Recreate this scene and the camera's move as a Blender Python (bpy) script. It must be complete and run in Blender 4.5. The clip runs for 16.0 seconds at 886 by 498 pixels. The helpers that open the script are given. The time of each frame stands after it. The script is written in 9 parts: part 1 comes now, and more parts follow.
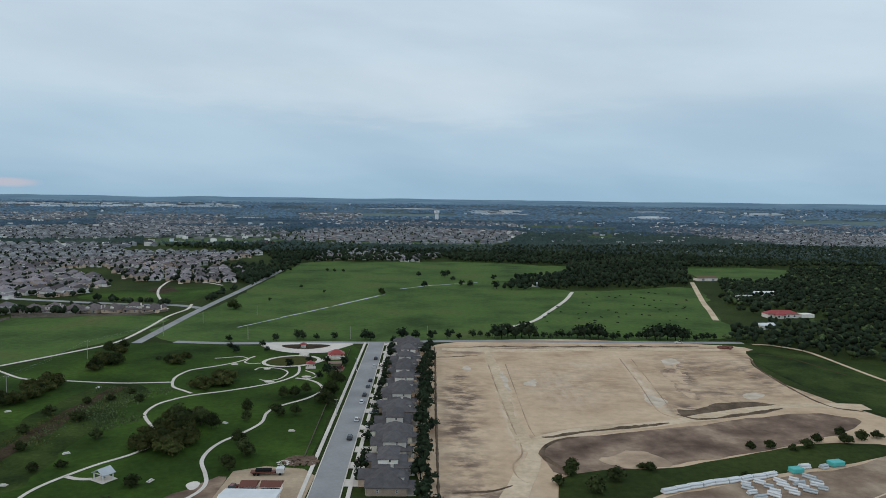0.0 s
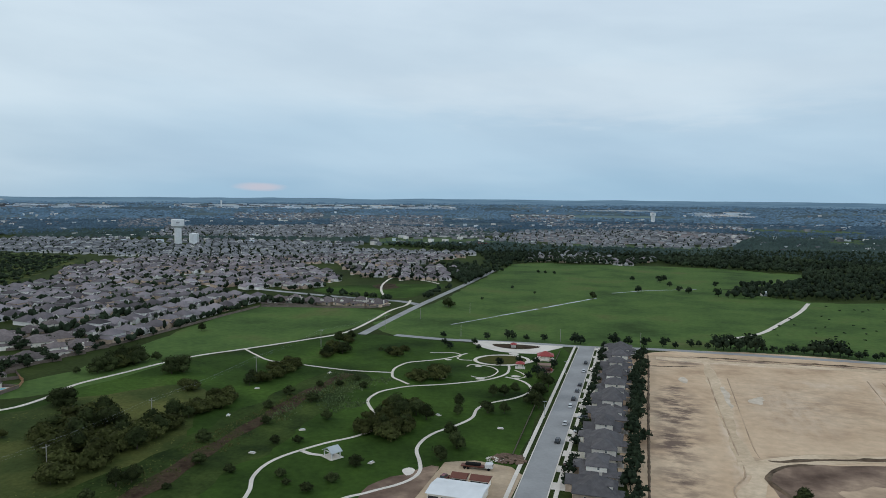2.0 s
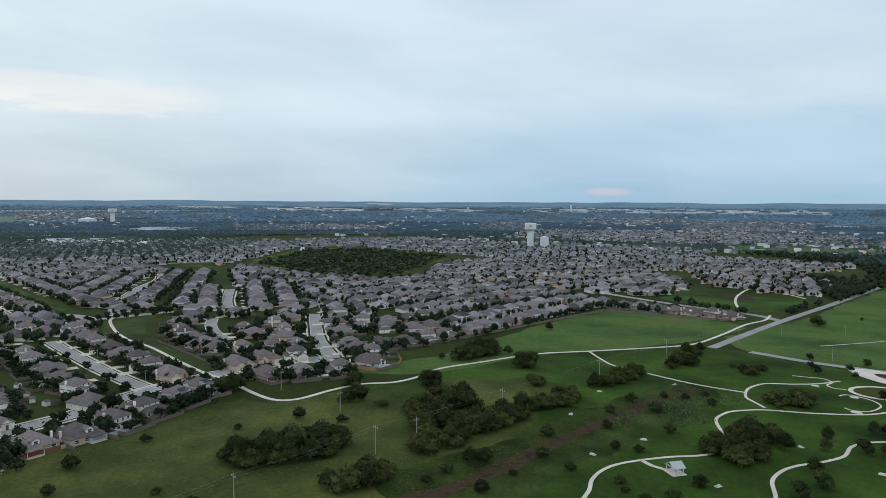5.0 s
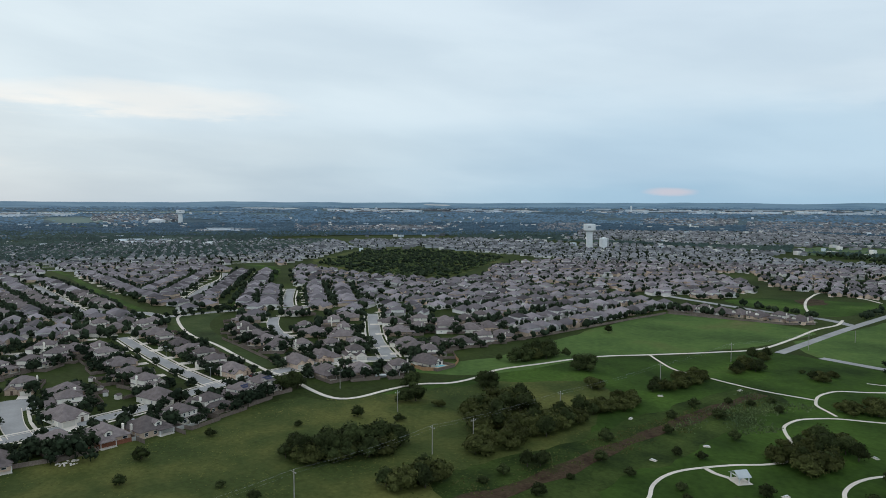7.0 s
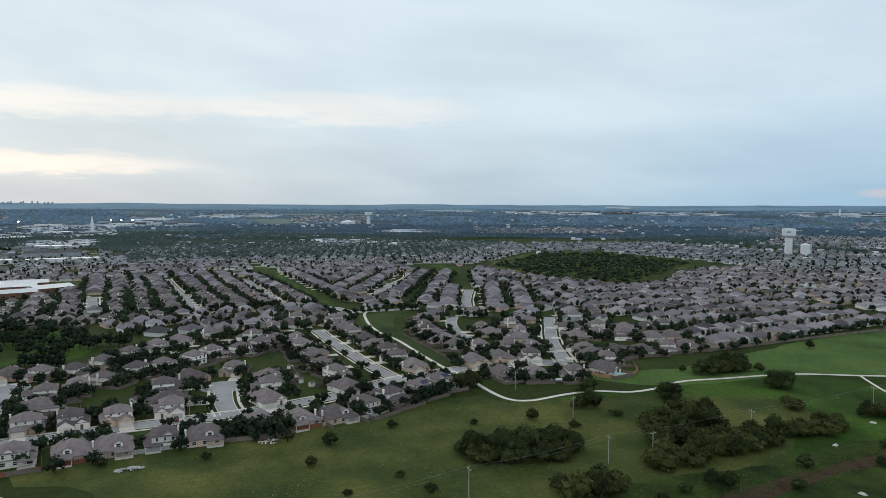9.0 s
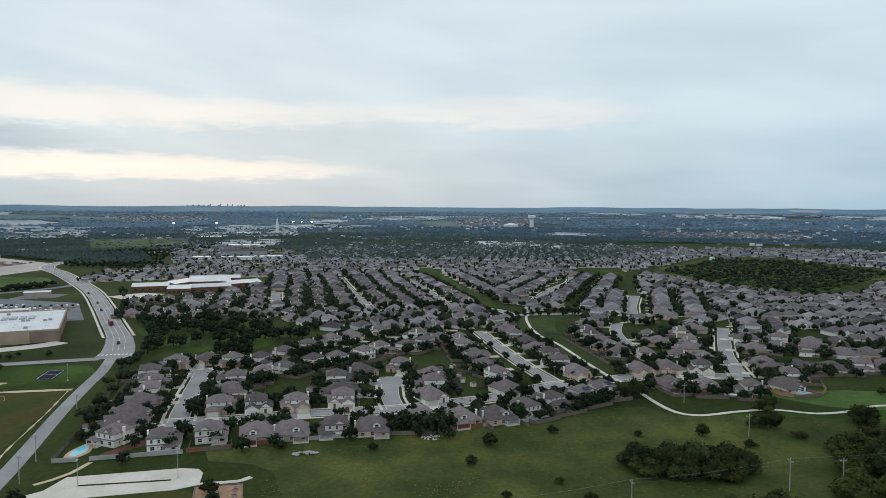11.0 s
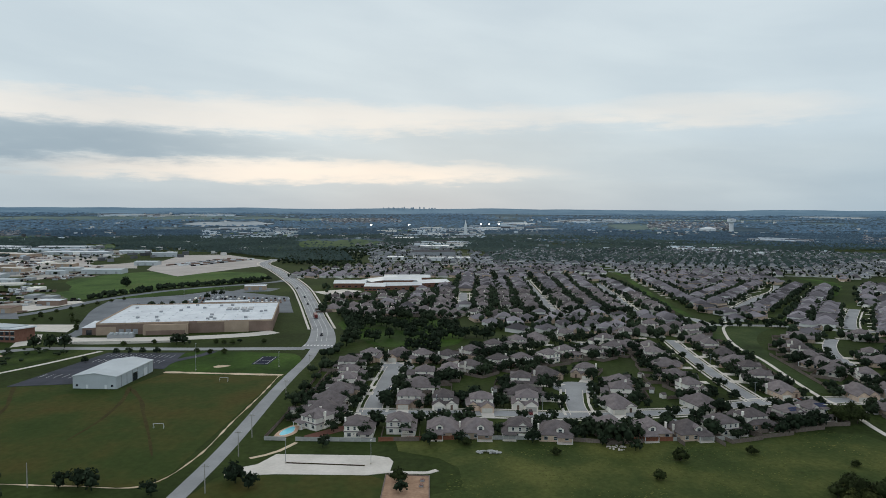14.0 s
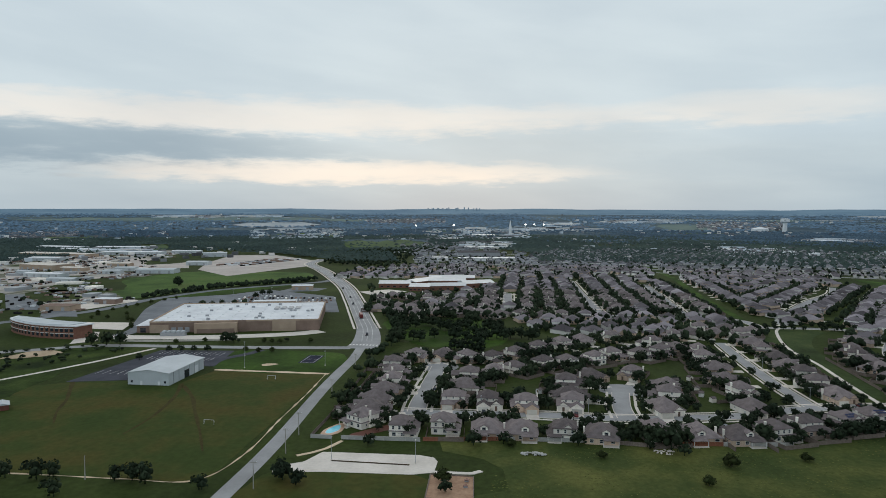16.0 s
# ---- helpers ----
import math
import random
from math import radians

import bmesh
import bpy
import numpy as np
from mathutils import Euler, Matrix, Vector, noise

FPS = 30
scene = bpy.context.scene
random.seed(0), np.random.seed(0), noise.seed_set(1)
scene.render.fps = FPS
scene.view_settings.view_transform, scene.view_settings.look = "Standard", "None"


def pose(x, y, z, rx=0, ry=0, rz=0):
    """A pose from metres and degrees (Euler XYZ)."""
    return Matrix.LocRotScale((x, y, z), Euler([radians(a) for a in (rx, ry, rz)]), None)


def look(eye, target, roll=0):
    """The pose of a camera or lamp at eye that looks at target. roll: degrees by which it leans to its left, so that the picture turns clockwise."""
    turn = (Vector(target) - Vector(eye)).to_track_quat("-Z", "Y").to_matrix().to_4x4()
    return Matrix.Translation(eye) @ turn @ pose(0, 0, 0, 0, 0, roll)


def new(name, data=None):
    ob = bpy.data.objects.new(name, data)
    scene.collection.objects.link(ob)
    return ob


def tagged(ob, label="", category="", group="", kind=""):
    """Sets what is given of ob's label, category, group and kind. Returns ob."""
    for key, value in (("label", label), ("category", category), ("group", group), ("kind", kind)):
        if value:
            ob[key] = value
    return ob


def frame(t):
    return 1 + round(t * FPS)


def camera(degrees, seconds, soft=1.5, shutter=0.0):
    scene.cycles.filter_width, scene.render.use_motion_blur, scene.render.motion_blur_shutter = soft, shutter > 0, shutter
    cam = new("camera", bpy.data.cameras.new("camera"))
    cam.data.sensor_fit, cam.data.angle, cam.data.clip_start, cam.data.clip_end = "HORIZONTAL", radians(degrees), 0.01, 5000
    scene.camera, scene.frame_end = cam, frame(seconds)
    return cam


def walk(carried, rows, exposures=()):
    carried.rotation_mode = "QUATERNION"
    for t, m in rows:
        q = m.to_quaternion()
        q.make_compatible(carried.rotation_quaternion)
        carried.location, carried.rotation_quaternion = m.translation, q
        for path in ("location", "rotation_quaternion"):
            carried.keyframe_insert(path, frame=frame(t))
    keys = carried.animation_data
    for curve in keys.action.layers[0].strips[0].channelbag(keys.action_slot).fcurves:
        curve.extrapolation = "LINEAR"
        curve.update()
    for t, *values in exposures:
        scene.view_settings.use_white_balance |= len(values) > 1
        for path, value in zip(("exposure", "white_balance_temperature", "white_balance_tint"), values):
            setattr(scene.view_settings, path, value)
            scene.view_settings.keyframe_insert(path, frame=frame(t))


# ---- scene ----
# ---- camera: it hovers at 95 m and turns to its left ----
EYE = (0.0, 0.0, 95.0)


def aim(turn, down, lean):
    """Pose at EYE from the compass turn, the downward tilt and the lean, in degrees."""
    a, p = radians(turn), radians(down)
    way = Vector((math.sin(a) * math.cos(p), math.cos(a) * math.cos(p), -math.sin(p)))
    return look(EYE, Vector(EYE) + way * 100.0, lean)


cam = camera(64.85, 16.0, soft=0.5)
walk(cam, [
    (0, aim(0.00, 4.04, 0.67)),
    (0.5, aim(-5.39, 4.06, 0.59)),
    (1, aim(-9.38, 4.05, 0.51)),
    (1.5, aim(-13.57, 4.04, 0.51)),
    (2, aim(-17.27, 4.05, 0.48)),
    (2.5, aim(-21.10, 4.04, 0.42)),
    (3, aim(-26.57, 4.01, 0.40)),
    (3.5, aim(-32.62, 3.97, 0.51)),
    (4, aim(-38.55, 3.93, 0.56)),
    (4.2, aim(-40.67, 3.91, 0.50)),
    (6.5, aim(-47.70, 3.83, 0.23)),
    (7, aim(-49.97, 3.80, 0.18)),
    (7.5, aim(-54.40, 3.77, 0.18)),
    (8, aim(-58.17, 3.71, 0.21)),
    (8.2, aim(-59.50, 3.70, 0.21)),
    (10.3, aim(-72.96, 3.48, 0.21)),
    (10.5, aim(-74.43, 3.47, 0.23)),
    (11, aim(-77.83, 3.43, 0.24)),
    (11.5, aim(-80.95, 3.36, 0.28)),
    (12, aim(-83.86, 3.32, 0.29)),
    (12.5, aim(-86.72, 3.30, 0.30)),
    (13, aim(-89.40, 3.31, 0.32)),
    (13.5, aim(-91.40, 3.28, 0.31)),
    (14, aim(-93.05, 3.27, 0.25)),
    (14.5, aim(-94.78, 3.26, 0.23)),
    (15, aim(-95.96, 3.26, 0.22)),
    (15.5, aim(-96.33, 3.26, 0.16)),
    (16, aim(-96.71, 3.24, 0.09)),
], exposures=[(0.0, -0.08, 6450, 10), (3.5, 0.10, 6420, 10), (7.0, 0.12, 6580, 10), (10.5, 0.08, 6600, 10), (13.0, -0.04, 6650, 10), (16.0, -0.08, 6700, 10)])

# ---- world: an overcast evening sky, brightest low in the west ----
world = bpy.data.worlds.new("sky")
scene.world = world
world.use_nodes = True
wt = world.node_tree
wt.nodes.clear()


def wmath(op, a, b=None, c=None):
    n = wt.nodes.new("ShaderNodeMath")
    n.operation = op
    for i, v in enumerate((a, b, c)):
        if v is None:
            continue
        if isinstance(v, (int, float)):
            n.inputs[i].default_value = v
        else:
            wt.links.new(v, n.inputs[i])
    return n.outputs[0]


def wramp(value, stops, interp="EASE"):
    n = wt.nodes.new("ShaderNodeValToRGB")
    n.color_ramp.interpolation = interp
    while len(n.color_ramp.elements) < len(stops):
        n.color_ramp.elements.new(0.5)
    for e, (p, col) in zip(n.color_ramp.elements, stops):
        e.position = p
        e.color = (*col, 1) if len(col) == 3 else col
    wt.links.new(value, n.inputs[0])
    return n.outputs[0]


def wmix(fac, a, b):
    n = wt.nodes.new("ShaderNodeMix")
    n.data_type = "RGBA"
    for i, v in ((0, fac), (6, a), (7, b)):
        if isinstance(v, (int, float)):
            n.inputs[i].default_value = v
        elif isinstance(v, tuple):
            n.inputs[i].default_value = (*v, 1)
        else:
            wt.links.new(v, n.inputs[i])
    return n.outputs[2]


def grey(v):
    return (v, v, v)


wco = wt.nodes.new("ShaderNodeTexCoord").outputs["Generated"]
wsep = wt.nodes.new("ShaderNodeSeparateXYZ")
wt.links.new(wco, wsep.inputs[0])
elev = wmath("MULTIPLY", wmath("ARCSINE", wsep.outputs[2]), 57.2958)
azim = wmath("MULTIPLY", wmath("ARCTAN2", wsep.outputs[0], wsep.outputs[1]), 57.2958)
# clouds stretched along the horizon: noise over azimuth and elevation
wcomb = wt.nodes.new("ShaderNodeCombineXYZ")
wt.links.new(wmath("MULTIPLY", azim, 0.045), wcomb.inputs[0])
wt.links.new(wmath("MULTIPLY", elev, 0.24), wcomb.inputs[1])
wnoise = wt.nodes.new("ShaderNodeTexNoise")
wnoise.inputs["Scale"].default_value, wnoise.inputs["Detail"].default_value, wnoise.inputs["Roughness"].default_value = 1.0, 4.0, 0.5
wt.links.new(wcomb.outputs[0], wnoise.inputs["Vector"])
cloud = wnoise.outputs[0]
up = wmath("DIVIDE", wmath("MAXIMUM", elev, 0.0), 40.0)
sway = wmath("SUBTRACT", cloud, 0.5)
wobble = wmath("ADD", up, wmath("MULTIPLY", sway, 0.18))
east = wramp(wobble, [(0.0, (0.355, 0.535, 0.685)), (0.10, (0.442, 0.60, 0.735)), (0.25, (0.575, 0.70, 0.80)), (0.5, (0.585, 0.70, 0.808)), (1.0, (0.49, 0.57, 0.66))])
west = wramp(wobble, [(0.0, (0.49, 0.58, 0.645)), (0.08, (0.58, 0.67, 0.722)), (0.2, (0.639, 0.75, 0.822)), (0.45, (0.620, 0.73, 0.811)), (1.0, (0.54, 0.60, 0.67))])
# how far the direction lies towards the sunset
toward = wmath("COSINE", wmath("DIVIDE", wmath("ADD", azim, 101.0), 57.2958))
tw = wramp(wmath("DIVIDE", wmath("ADD", toward, 0.3), 1.3), [(0.52, (0, 0, 0)), (1.0, (1, 1, 1))])
skycol = wmix(tw, east, west)
# a second, finer cloud noise frays the edges of the bands
wfine = wt.nodes.new("ShaderNodeTexNoise")
wfine.inputs["Scale"].default_value, wfine.inputs["Detail"].default_value, wfine.inputs["Roughness"].default_value = 6.0, 6.0, 0.6
wt.links.new(wcomb.outputs[0], wfine.inputs["Vector"])
fray = wmath("SUBTRACT", wfine.outputs[0], 0.5)


def band(az, half_az, el, half_el, ragged):
    """A cloud band: 1 at its middle, falling to 0 at its frayed edges."""
    e = wmath("ADD", elev, wmath("ADD", wmath("MULTIPLY", sway, ragged), wmath("MULTIPLY", fray, ragged * 1.2)))
    u = wmath("DIVIDE", wmath("SUBTRACT", azim, az), half_az)
    v = wmath("DIVIDE", wmath("SUBTRACT", e, el), half_el)
    d = wmath("SUBTRACT", 1.0, wmath("ADD", wmath("MULTIPLY", u, u), wmath("MULTIPLY", v, v)))
    return wramp(wmath("ADD", wmath("MULTIPLY", d, 0.7), wmath("MULTIPLY", fray, 0.35)), [(0.0, (0, 0, 0)), (0.75, (1, 1, 1))])


skycol = wmix(wmath("MULTIPLY", band(-112.0, 44.0, 7.2, 1.7, 2.0), 0.7), skycol, (0.93, 0.88, 0.82))
skycol = wmix(wmath("MULTIPLY", band(-72.0, 12.0, 7.6, 1.6, 1.5), 0.5), skycol, (0.93, 0.89, 0.83))
skycol = wmix(wmath("MULTIPLY", band(-125.0, 25.0, 4.7, 2.1, 2.8), 0.95), skycol, (0.36, 0.465, 0.55))
skycol = wmix(wmath("MULTIPLY", band(-104.0, 24.0, 3.0, 1.2, 1.6), 0.95), skycol, (0.97, 0.90, 0.82))
skycol = wmix(wmath("MULTIPLY", band(-74.0, 14.0, 3.4, 1.6, 2.0), 0.35), skycol, (0.46, 0.57, 0.66))
skycol = wmix(wmath("MULTIPLY", band(-32.0, 2.4, 0.9, 0.4, 0.3), 0.4), skycol, (0.86, 0.62, 0.60))
skycol = wmix(wmath("MULTIPLY", band(-4.0, 26.0, 8.5, 3.0, 3.0), 0.35), skycol, (0.66, 0.75, 0.82))
# broad soft mottling of the cloud deck
wcomb2 = wt.nodes.new("ShaderNodeCombineXYZ")
wt.links.new(wmath("MULTIPLY", azim, 0.028), wcomb2.inputs[0])
wt.links.new(wmath("ADD", wmath("MULTIPLY", elev, 0.11), wmath("MULTIPLY", azim, 0.012)), wcomb2.inputs[1])
wmott = wt.nodes.new("ShaderNodeTexNoise")
wmott.inputs["Scale"].default_value, wmott.inputs["Detail"].default_value, wmott.inputs["Distortion"].default_value = 1.6, 5.0, 0.15
wt.links.new(wcomb2.outputs[0], wmott.inputs["Vector"])
mottle = wramp(wmott.outputs[0], [(0.3, (0.91, 0.925, 0.94)), (0.7, (1.06, 1.05, 1.035))])
wmul = wt.nodes.new("ShaderNodeMix")
wmul.data_type, wmul.blend_type, wmul.inputs[0].default_value = "RGBA", "MULTIPLY", 1.0
wt.links.new(skycol, wmul.inputs[6])
wt.links.new(mottle, wmul.inputs[7])
skycol = wmul.outputs[2]
# added brightening of the unseen south-east sky, to lift walls that face the eye
back = wmath("COSINE", wmath("DIVIDE", wmath("SUBTRACT", azim, 135.0), 57.2958))
thin = wramp(back, [(0.0, (1.0, 1.0, 1.0)), (0.75, (1.32, 1.31, 1.29))])
wmul2 = wt.nodes.new("ShaderNodeMix")
wmul2.data_type, wmul2.blend_type, wmul2.inputs[0].default_value = "RGBA", "MULTIPLY", 1.0
wt.links.new(skycol, wmul2.inputs[6])
wt.links.new(thin, wmul2.inputs[7])
skycol = wmul2.outputs[2]
wsky = wt.nodes.new("ShaderNodeTexSky")
wsky.sky_type, wsky.sun_disc, wsky.sun_elevation, wsky.sun_rotation = "NISHITA", False, radians(6.0), radians(-95.0)
# the clear sky shows faintly through the overcast
wbg = wt.nodes.new("ShaderNodeBackground")
wbg.inputs[1].default_value = 1.0
wt.links.new(skycol, wbg.inputs[0])
wbg2 = wt.nodes.new("ShaderNodeBackground")
wbg2.inputs[1].default_value = 0.0015
wt.links.new(wsky.outputs[0], wbg2.inputs[0])
wadd = wt.nodes.new("ShaderNodeAddShader")
wt.links.new(wbg.outputs[0], wadd.inputs[0])
wt.links.new(wbg2.outputs[0], wadd.inputs[1])
wt.links.new(wadd.outputs[0], wt.nodes.new("ShaderNodeOutputWorld").inputs[0])

sun = new("sun", bpy.data.lights.new("sun", "SUN"))
sun.data.energy, sun.data.angle, sun.data.color = 0.5, radians(20.0), (1.0, 0.93, 0.84)
sun.matrix_world = look((-300.0, -26.0, 130.0), (0.0, 0.0, 0.0))

# ---- materials ----
def mat(name, stops, scale=1.0, detail=5.0, rough=0.9, fine=None, fine_amt=0.25, bump=0.0, bump_scale=8.0, rnd=0.0, island=0.0, metal=0.0, coords="Object", stretch=(1, 1, 1), spec=None):
    """Noise-coloured surface: stops is a list of (place, colour) run over a broad noise of `scale` per metre, mottled by a fine noise;
    rnd and island vary the brightness from object to object and from piece to piece."""
    m = bpy.data.materials.new(name)
    m.use_nodes = True
    nt = m.node_tree
    bsdf = nt.nodes["Principled BSDF"]
    bsdf.inputs["Roughness"].default_value, bsdf.inputs["Metallic"].default_value = rough, metal
    bsdf.inputs["Specular IOR Level"].default_value = spec if spec is not None else (0.04 if rough > 0.75 else 0.3)
    if coords == "World":
        co = nt.nodes.new("ShaderNodeNewGeometry").outputs["Position"]
    else:
        co = nt.nodes.new("ShaderNodeTexCoord").outputs[coords]
    mp = nt.nodes.new("ShaderNodeMapping")
    mp.inputs["Scale"].default_value = stretch
    nt.links.new(co, mp.inputs[0])
    co = mp.outputs[0]

    def noise_at(sc, det, ro=0.55):
        n = nt.nodes.new("ShaderNodeTexNoise")
        n.inputs["Scale"].default_value, n.inputs["Detail"].default_value, n.inputs["Roughness"].default_value = sc, det, ro
        nt.links.new(co, n.inputs["Vector"])
        return n.outputs[0]

    ramp = nt.nodes.new("ShaderNodeValToRGB")
    while len(ramp.color_ramp.elements) < len(stops):
        ramp.color_ramp.elements.new(0.5)
    for e, (p, col) in zip(ramp.color_ramp.elements, stops):
        e.position, e.color = p, (*col, 1)
    nt.links.new(noise_at(scale, detail), ramp.inputs[0])
    col = ramp.outputs[0]

    def times(col, value, lo, hi):
        r = nt.nodes.new("ShaderNodeMapRange")
        r.inputs["To Min"].default_value, r.inputs["To Max"].default_value = lo, hi
        nt.links.new(value, r.inputs["Value"])
        mx = nt.nodes.new("ShaderNodeMix")
        mx.data_type, mx.blend_type, mx.inputs[0].default_value = "RGBA", "MULTIPLY", 1.0
        nt.links.new(col, mx.inputs[6])
        nt.links.new(r.outputs[0], mx.inputs[7])
        return mx.outputs[2]

    if fine:
        col = times(col, noise_at(fine, 3.0, 0.6), 1 - 2 * fine_amt, 1 + 2 * fine_amt)
    if rnd:
        col = times(col, nt.nodes.new("ShaderNodeObjectInfo").outputs["Random"], 1 - rnd, 1 + rnd)
    if island:
        col = times(col, nt.nodes.new("ShaderNodeNewGeometry").outputs["Random Per Island"], 1 - island, 1 + island)
    nt.links.new(col, bsdf.inputs["Base Color"])
    if bump:
        b = nt.nodes.new("ShaderNodeBump")
        b.inputs["Strength"].default_value, b.inputs["Distance"].default_value = bump, 0.1
        nt.links.new(noise_at(bump_scale, 3.0), b.inputs["Height"])
        nt.links.new(b.outputs[0], bsdf.inputs["Normal"])
    return m


def plain(name, col, rough=0.6, **more):
    c = tuple(col)
    lo = tuple(v * 0.85 for v in c)
    return mat(name, [(0.3, lo), (0.7, c)], scale=more.pop("scale", 0.8), rough=rough, **more)


def emitter(name, col, strength):
    m = bpy.data.materials.new(name)
    m.use_nodes = True
    b = m.node_tree.nodes["Principled BSDF"]
    b.inputs["Emission Color"].default_value, b.inputs["Emission Strength"].default_value = (*col, 1), strength
    return m


M_GRASS = mat("grass", [(0.25, (0.01926, 0.02699, 0.008624)), (0.5, (0.03472, 0.05006, 0.01344)), (0.75, (0.05589, 0.07515, 0.01926))], scale=0.012, detail=7.0, fine=0.35, fine_amt=0.28, coords="World", bump=0.5, bump_scale=1.2)
M_MEADOW = mat("meadow_grass", [(0.28, (0.034, 0.058, 0.018)), (0.44, (0.063, 0.108, 0.030)), (0.56, (0.084, 0.138, 0.037)), (0.66, (0.096, 0.124, 0.040)), (0.76, (0.135, 0.130, 0.060))], scale=0.016, detail=9.0, fine=0.25, fine_amt=0.2, coords="World", bump=0.3, bump_scale=1.0)
M_LAWN = mat("mown_lawn", [(0.3, (0.01722, 0.03302, 0.007706)), (0.48, (0.03443, 0.06605, 0.01211)), (0.62, (0.05469, 0.1013, 0.01761)), (0.76, (0.07494, 0.1035, 0.02642))], scale=0.022, detail=7.0, fine=0.4, fine_amt=0.25, coords="World")
M_FIELD = mat("sports_field_grass", [(0.3, (0.074, 0.058, 0.017)), (0.44, (0.066, 0.066, 0.018)), (0.56, (0.044, 0.062, 0.016)), (0.7, (0.036, 0.056, 0.014))], scale=0.03, detail=8.0, fine=0.35, fine_amt=0.2, coords="World")
M_ROUGH = mat("rough_grass", [(0.3, (0.02884, 0.04659, 0.01331)), (0.46, (0.05102, 0.06877, 0.01997)), (0.58, (0.09095, 0.09983, 0.02884)), (0.72, (0.1354, 0.1354, 0.04104))], scale=0.025, detail=8.0, fine=0.5, fine_amt=0.25, coords="World", bump=0.5, bump_scale=0.8)
M_BRUSH = mat("dry_brush", [(0.32, (0.030, 0.019, 0.013)), (0.5, (0.064, 0.044, 0.027)), (0.7, (0.040, 0.042, 0.017))], scale=0.12, detail=7.0, fine=0.8, fine_amt=0.3, coords="World", bump=0.6, bump_scale=1.0)
M_DIRT = mat("graded_earth", [(0.28, (0.376, 0.2538, 0.1645)), (0.45, (0.564, 0.4042, 0.2679)), (0.7, (0.6768, 0.5076, 0.3478))], scale=0.03, detail=8.0, fine=0.25, fine_amt=0.12, coords="World", bump=0.4, bump_scale=0.5)

def stains(m, spots, col, sc=0.07, stretch=(1.0, 0.4, 1.0), lo=0.28, hi=0.52):
    """Soft-edged stains of another colour, frayed by a noise: x, y, half-widths, turn in degrees, strength."""
    nt = m.node_tree
    bsdf = nt.nodes["Principled BSDF"]
    pos = nt.nodes.new("ShaderNodeNewGeometry").outputs["Position"]

    def op(kind, a, b):
        n = nt.nodes.new("ShaderNodeMath")
        n.operation = kind
        for i, v in enumerate((a, b)):
            if isinstance(v, (int, float)):
                n.inputs[i].default_value = v
            else:
                nt.links.new(v, n.inputs[i])
        return n.outputs[0]

    total = 0.0
    for x, y, rx, ry, turn, amount in spots:
        mp = nt.nodes.new("ShaderNodeMapping")
        mp.vector_type = "TEXTURE"
        mp.inputs["Location"].default_value, mp.inputs["Rotation"].default_value, mp.inputs["Scale"].default_value = (x, y, 0), (0, 0, radians(turn)), (rx, ry, 100.0)
        nt.links.new(pos, mp.inputs[0])
        ln = nt.nodes.new("ShaderNodeVectorMath")
        ln.operation = "LENGTH"
        nt.links.new(mp.outputs[0], ln.inputs[0])
        total = op("MAXIMUM", op("MULTIPLY", op("MAXIMUM", op("SUBTRACT", 1.0, ln.outputs["Value"]), 0.0), amount * 1.6), total)
    mp = nt.nodes.new("ShaderNodeMapping")
    mp.inputs["Scale"].default_value = stretch
    nt.links.new(pos, mp.inputs[0])
    nz = nt.nodes.new("ShaderNodeTexNoise")
    nz.inputs["Scale"].default_value, nz.inputs["Detail"].default_value, nz.inputs["Roughness"].default_value = sc, 10.0, 0.65
    nt.links.new(mp.outputs[0], nz.inputs["Vector"])
    ramp = nt.nodes.new("ShaderNodeValToRGB")
    ramp.color_ramp.elements[0].position, ramp.color_ramp.elements[1].position = lo, hi
    nt.links.new(nz.outputs[0], ramp.inputs[0])
    fac = op("MINIMUM", op("MULTIPLY", op("MINIMUM", total, 1.0), ramp.outputs[0]), 0.92)
    mx = nt.nodes.new("ShaderNodeMix")
    mx.data_type = "RGBA"
    nt.links.new(fac, mx.inputs[0])
    nt.links.new(bsdf.inputs["Base Color"].links[0].from_socket, mx.inputs[6])
    mx.inputs[7].default_value = (*col, 1)
    nt.links.new(mx.outputs[2], bsdf.inputs["Base Color"])


stains(M_DIRT, ((9, 366, 9, 16, 0, 0.8), (9, 330, 15, 45, 0, 1.0), (8, 285, 15, 38, 0, 0.8), (10, 245, 14, 30, 0, 0.6), (12, 220, 24, 14, 0, 0.7), (134, 386, 9, 42, -7, 1.0), (150, 395, 45, 60, 0, 0.45), (140, 345, 55, 26, 10, 0.5), (172, 380, 16, 60, 0, 0.6), (80, 446, 130, 9, 2, 0.7), (14, 432, 26, 16, 0, 0.6), (186, 390, 9, 80, 0, 0.7), (114, 312, 14, 20, 0, 0.9), (60, 283, 40, 6, 20, 0.6), (70, 360, 50, 60, 0, 0.25)), (0.15, 0.105, 0.084), sc=0.17, stretch=(0.55, 0.9, 1.0), lo=0.41, hi=0.58)
stains(M_DIRT, ((30.5, 320, 5, 130, 0, 0.7), (105, 360, 5, 80, -4, 0.6), (60, 350, 22, 60, 0, 0.3), (85, 400, 20, 12, 0, 0.4), (45, 436, 60, 5, 2, 0.6)), (0.74, 0.60, 0.46), sc=0.2, stretch=(1.0, 0.3, 1.0), lo=0.38, hi=0.58)
M_DIRT_PALE = mat("packed_pale_earth", [(0.3, (0.4968, 0.368, 0.2438)), (0.6, (0.6808, 0.5336, 0.3772))], scale=0.05, detail=7.0, fine=0.4, fine_amt=0.12, coords="World")
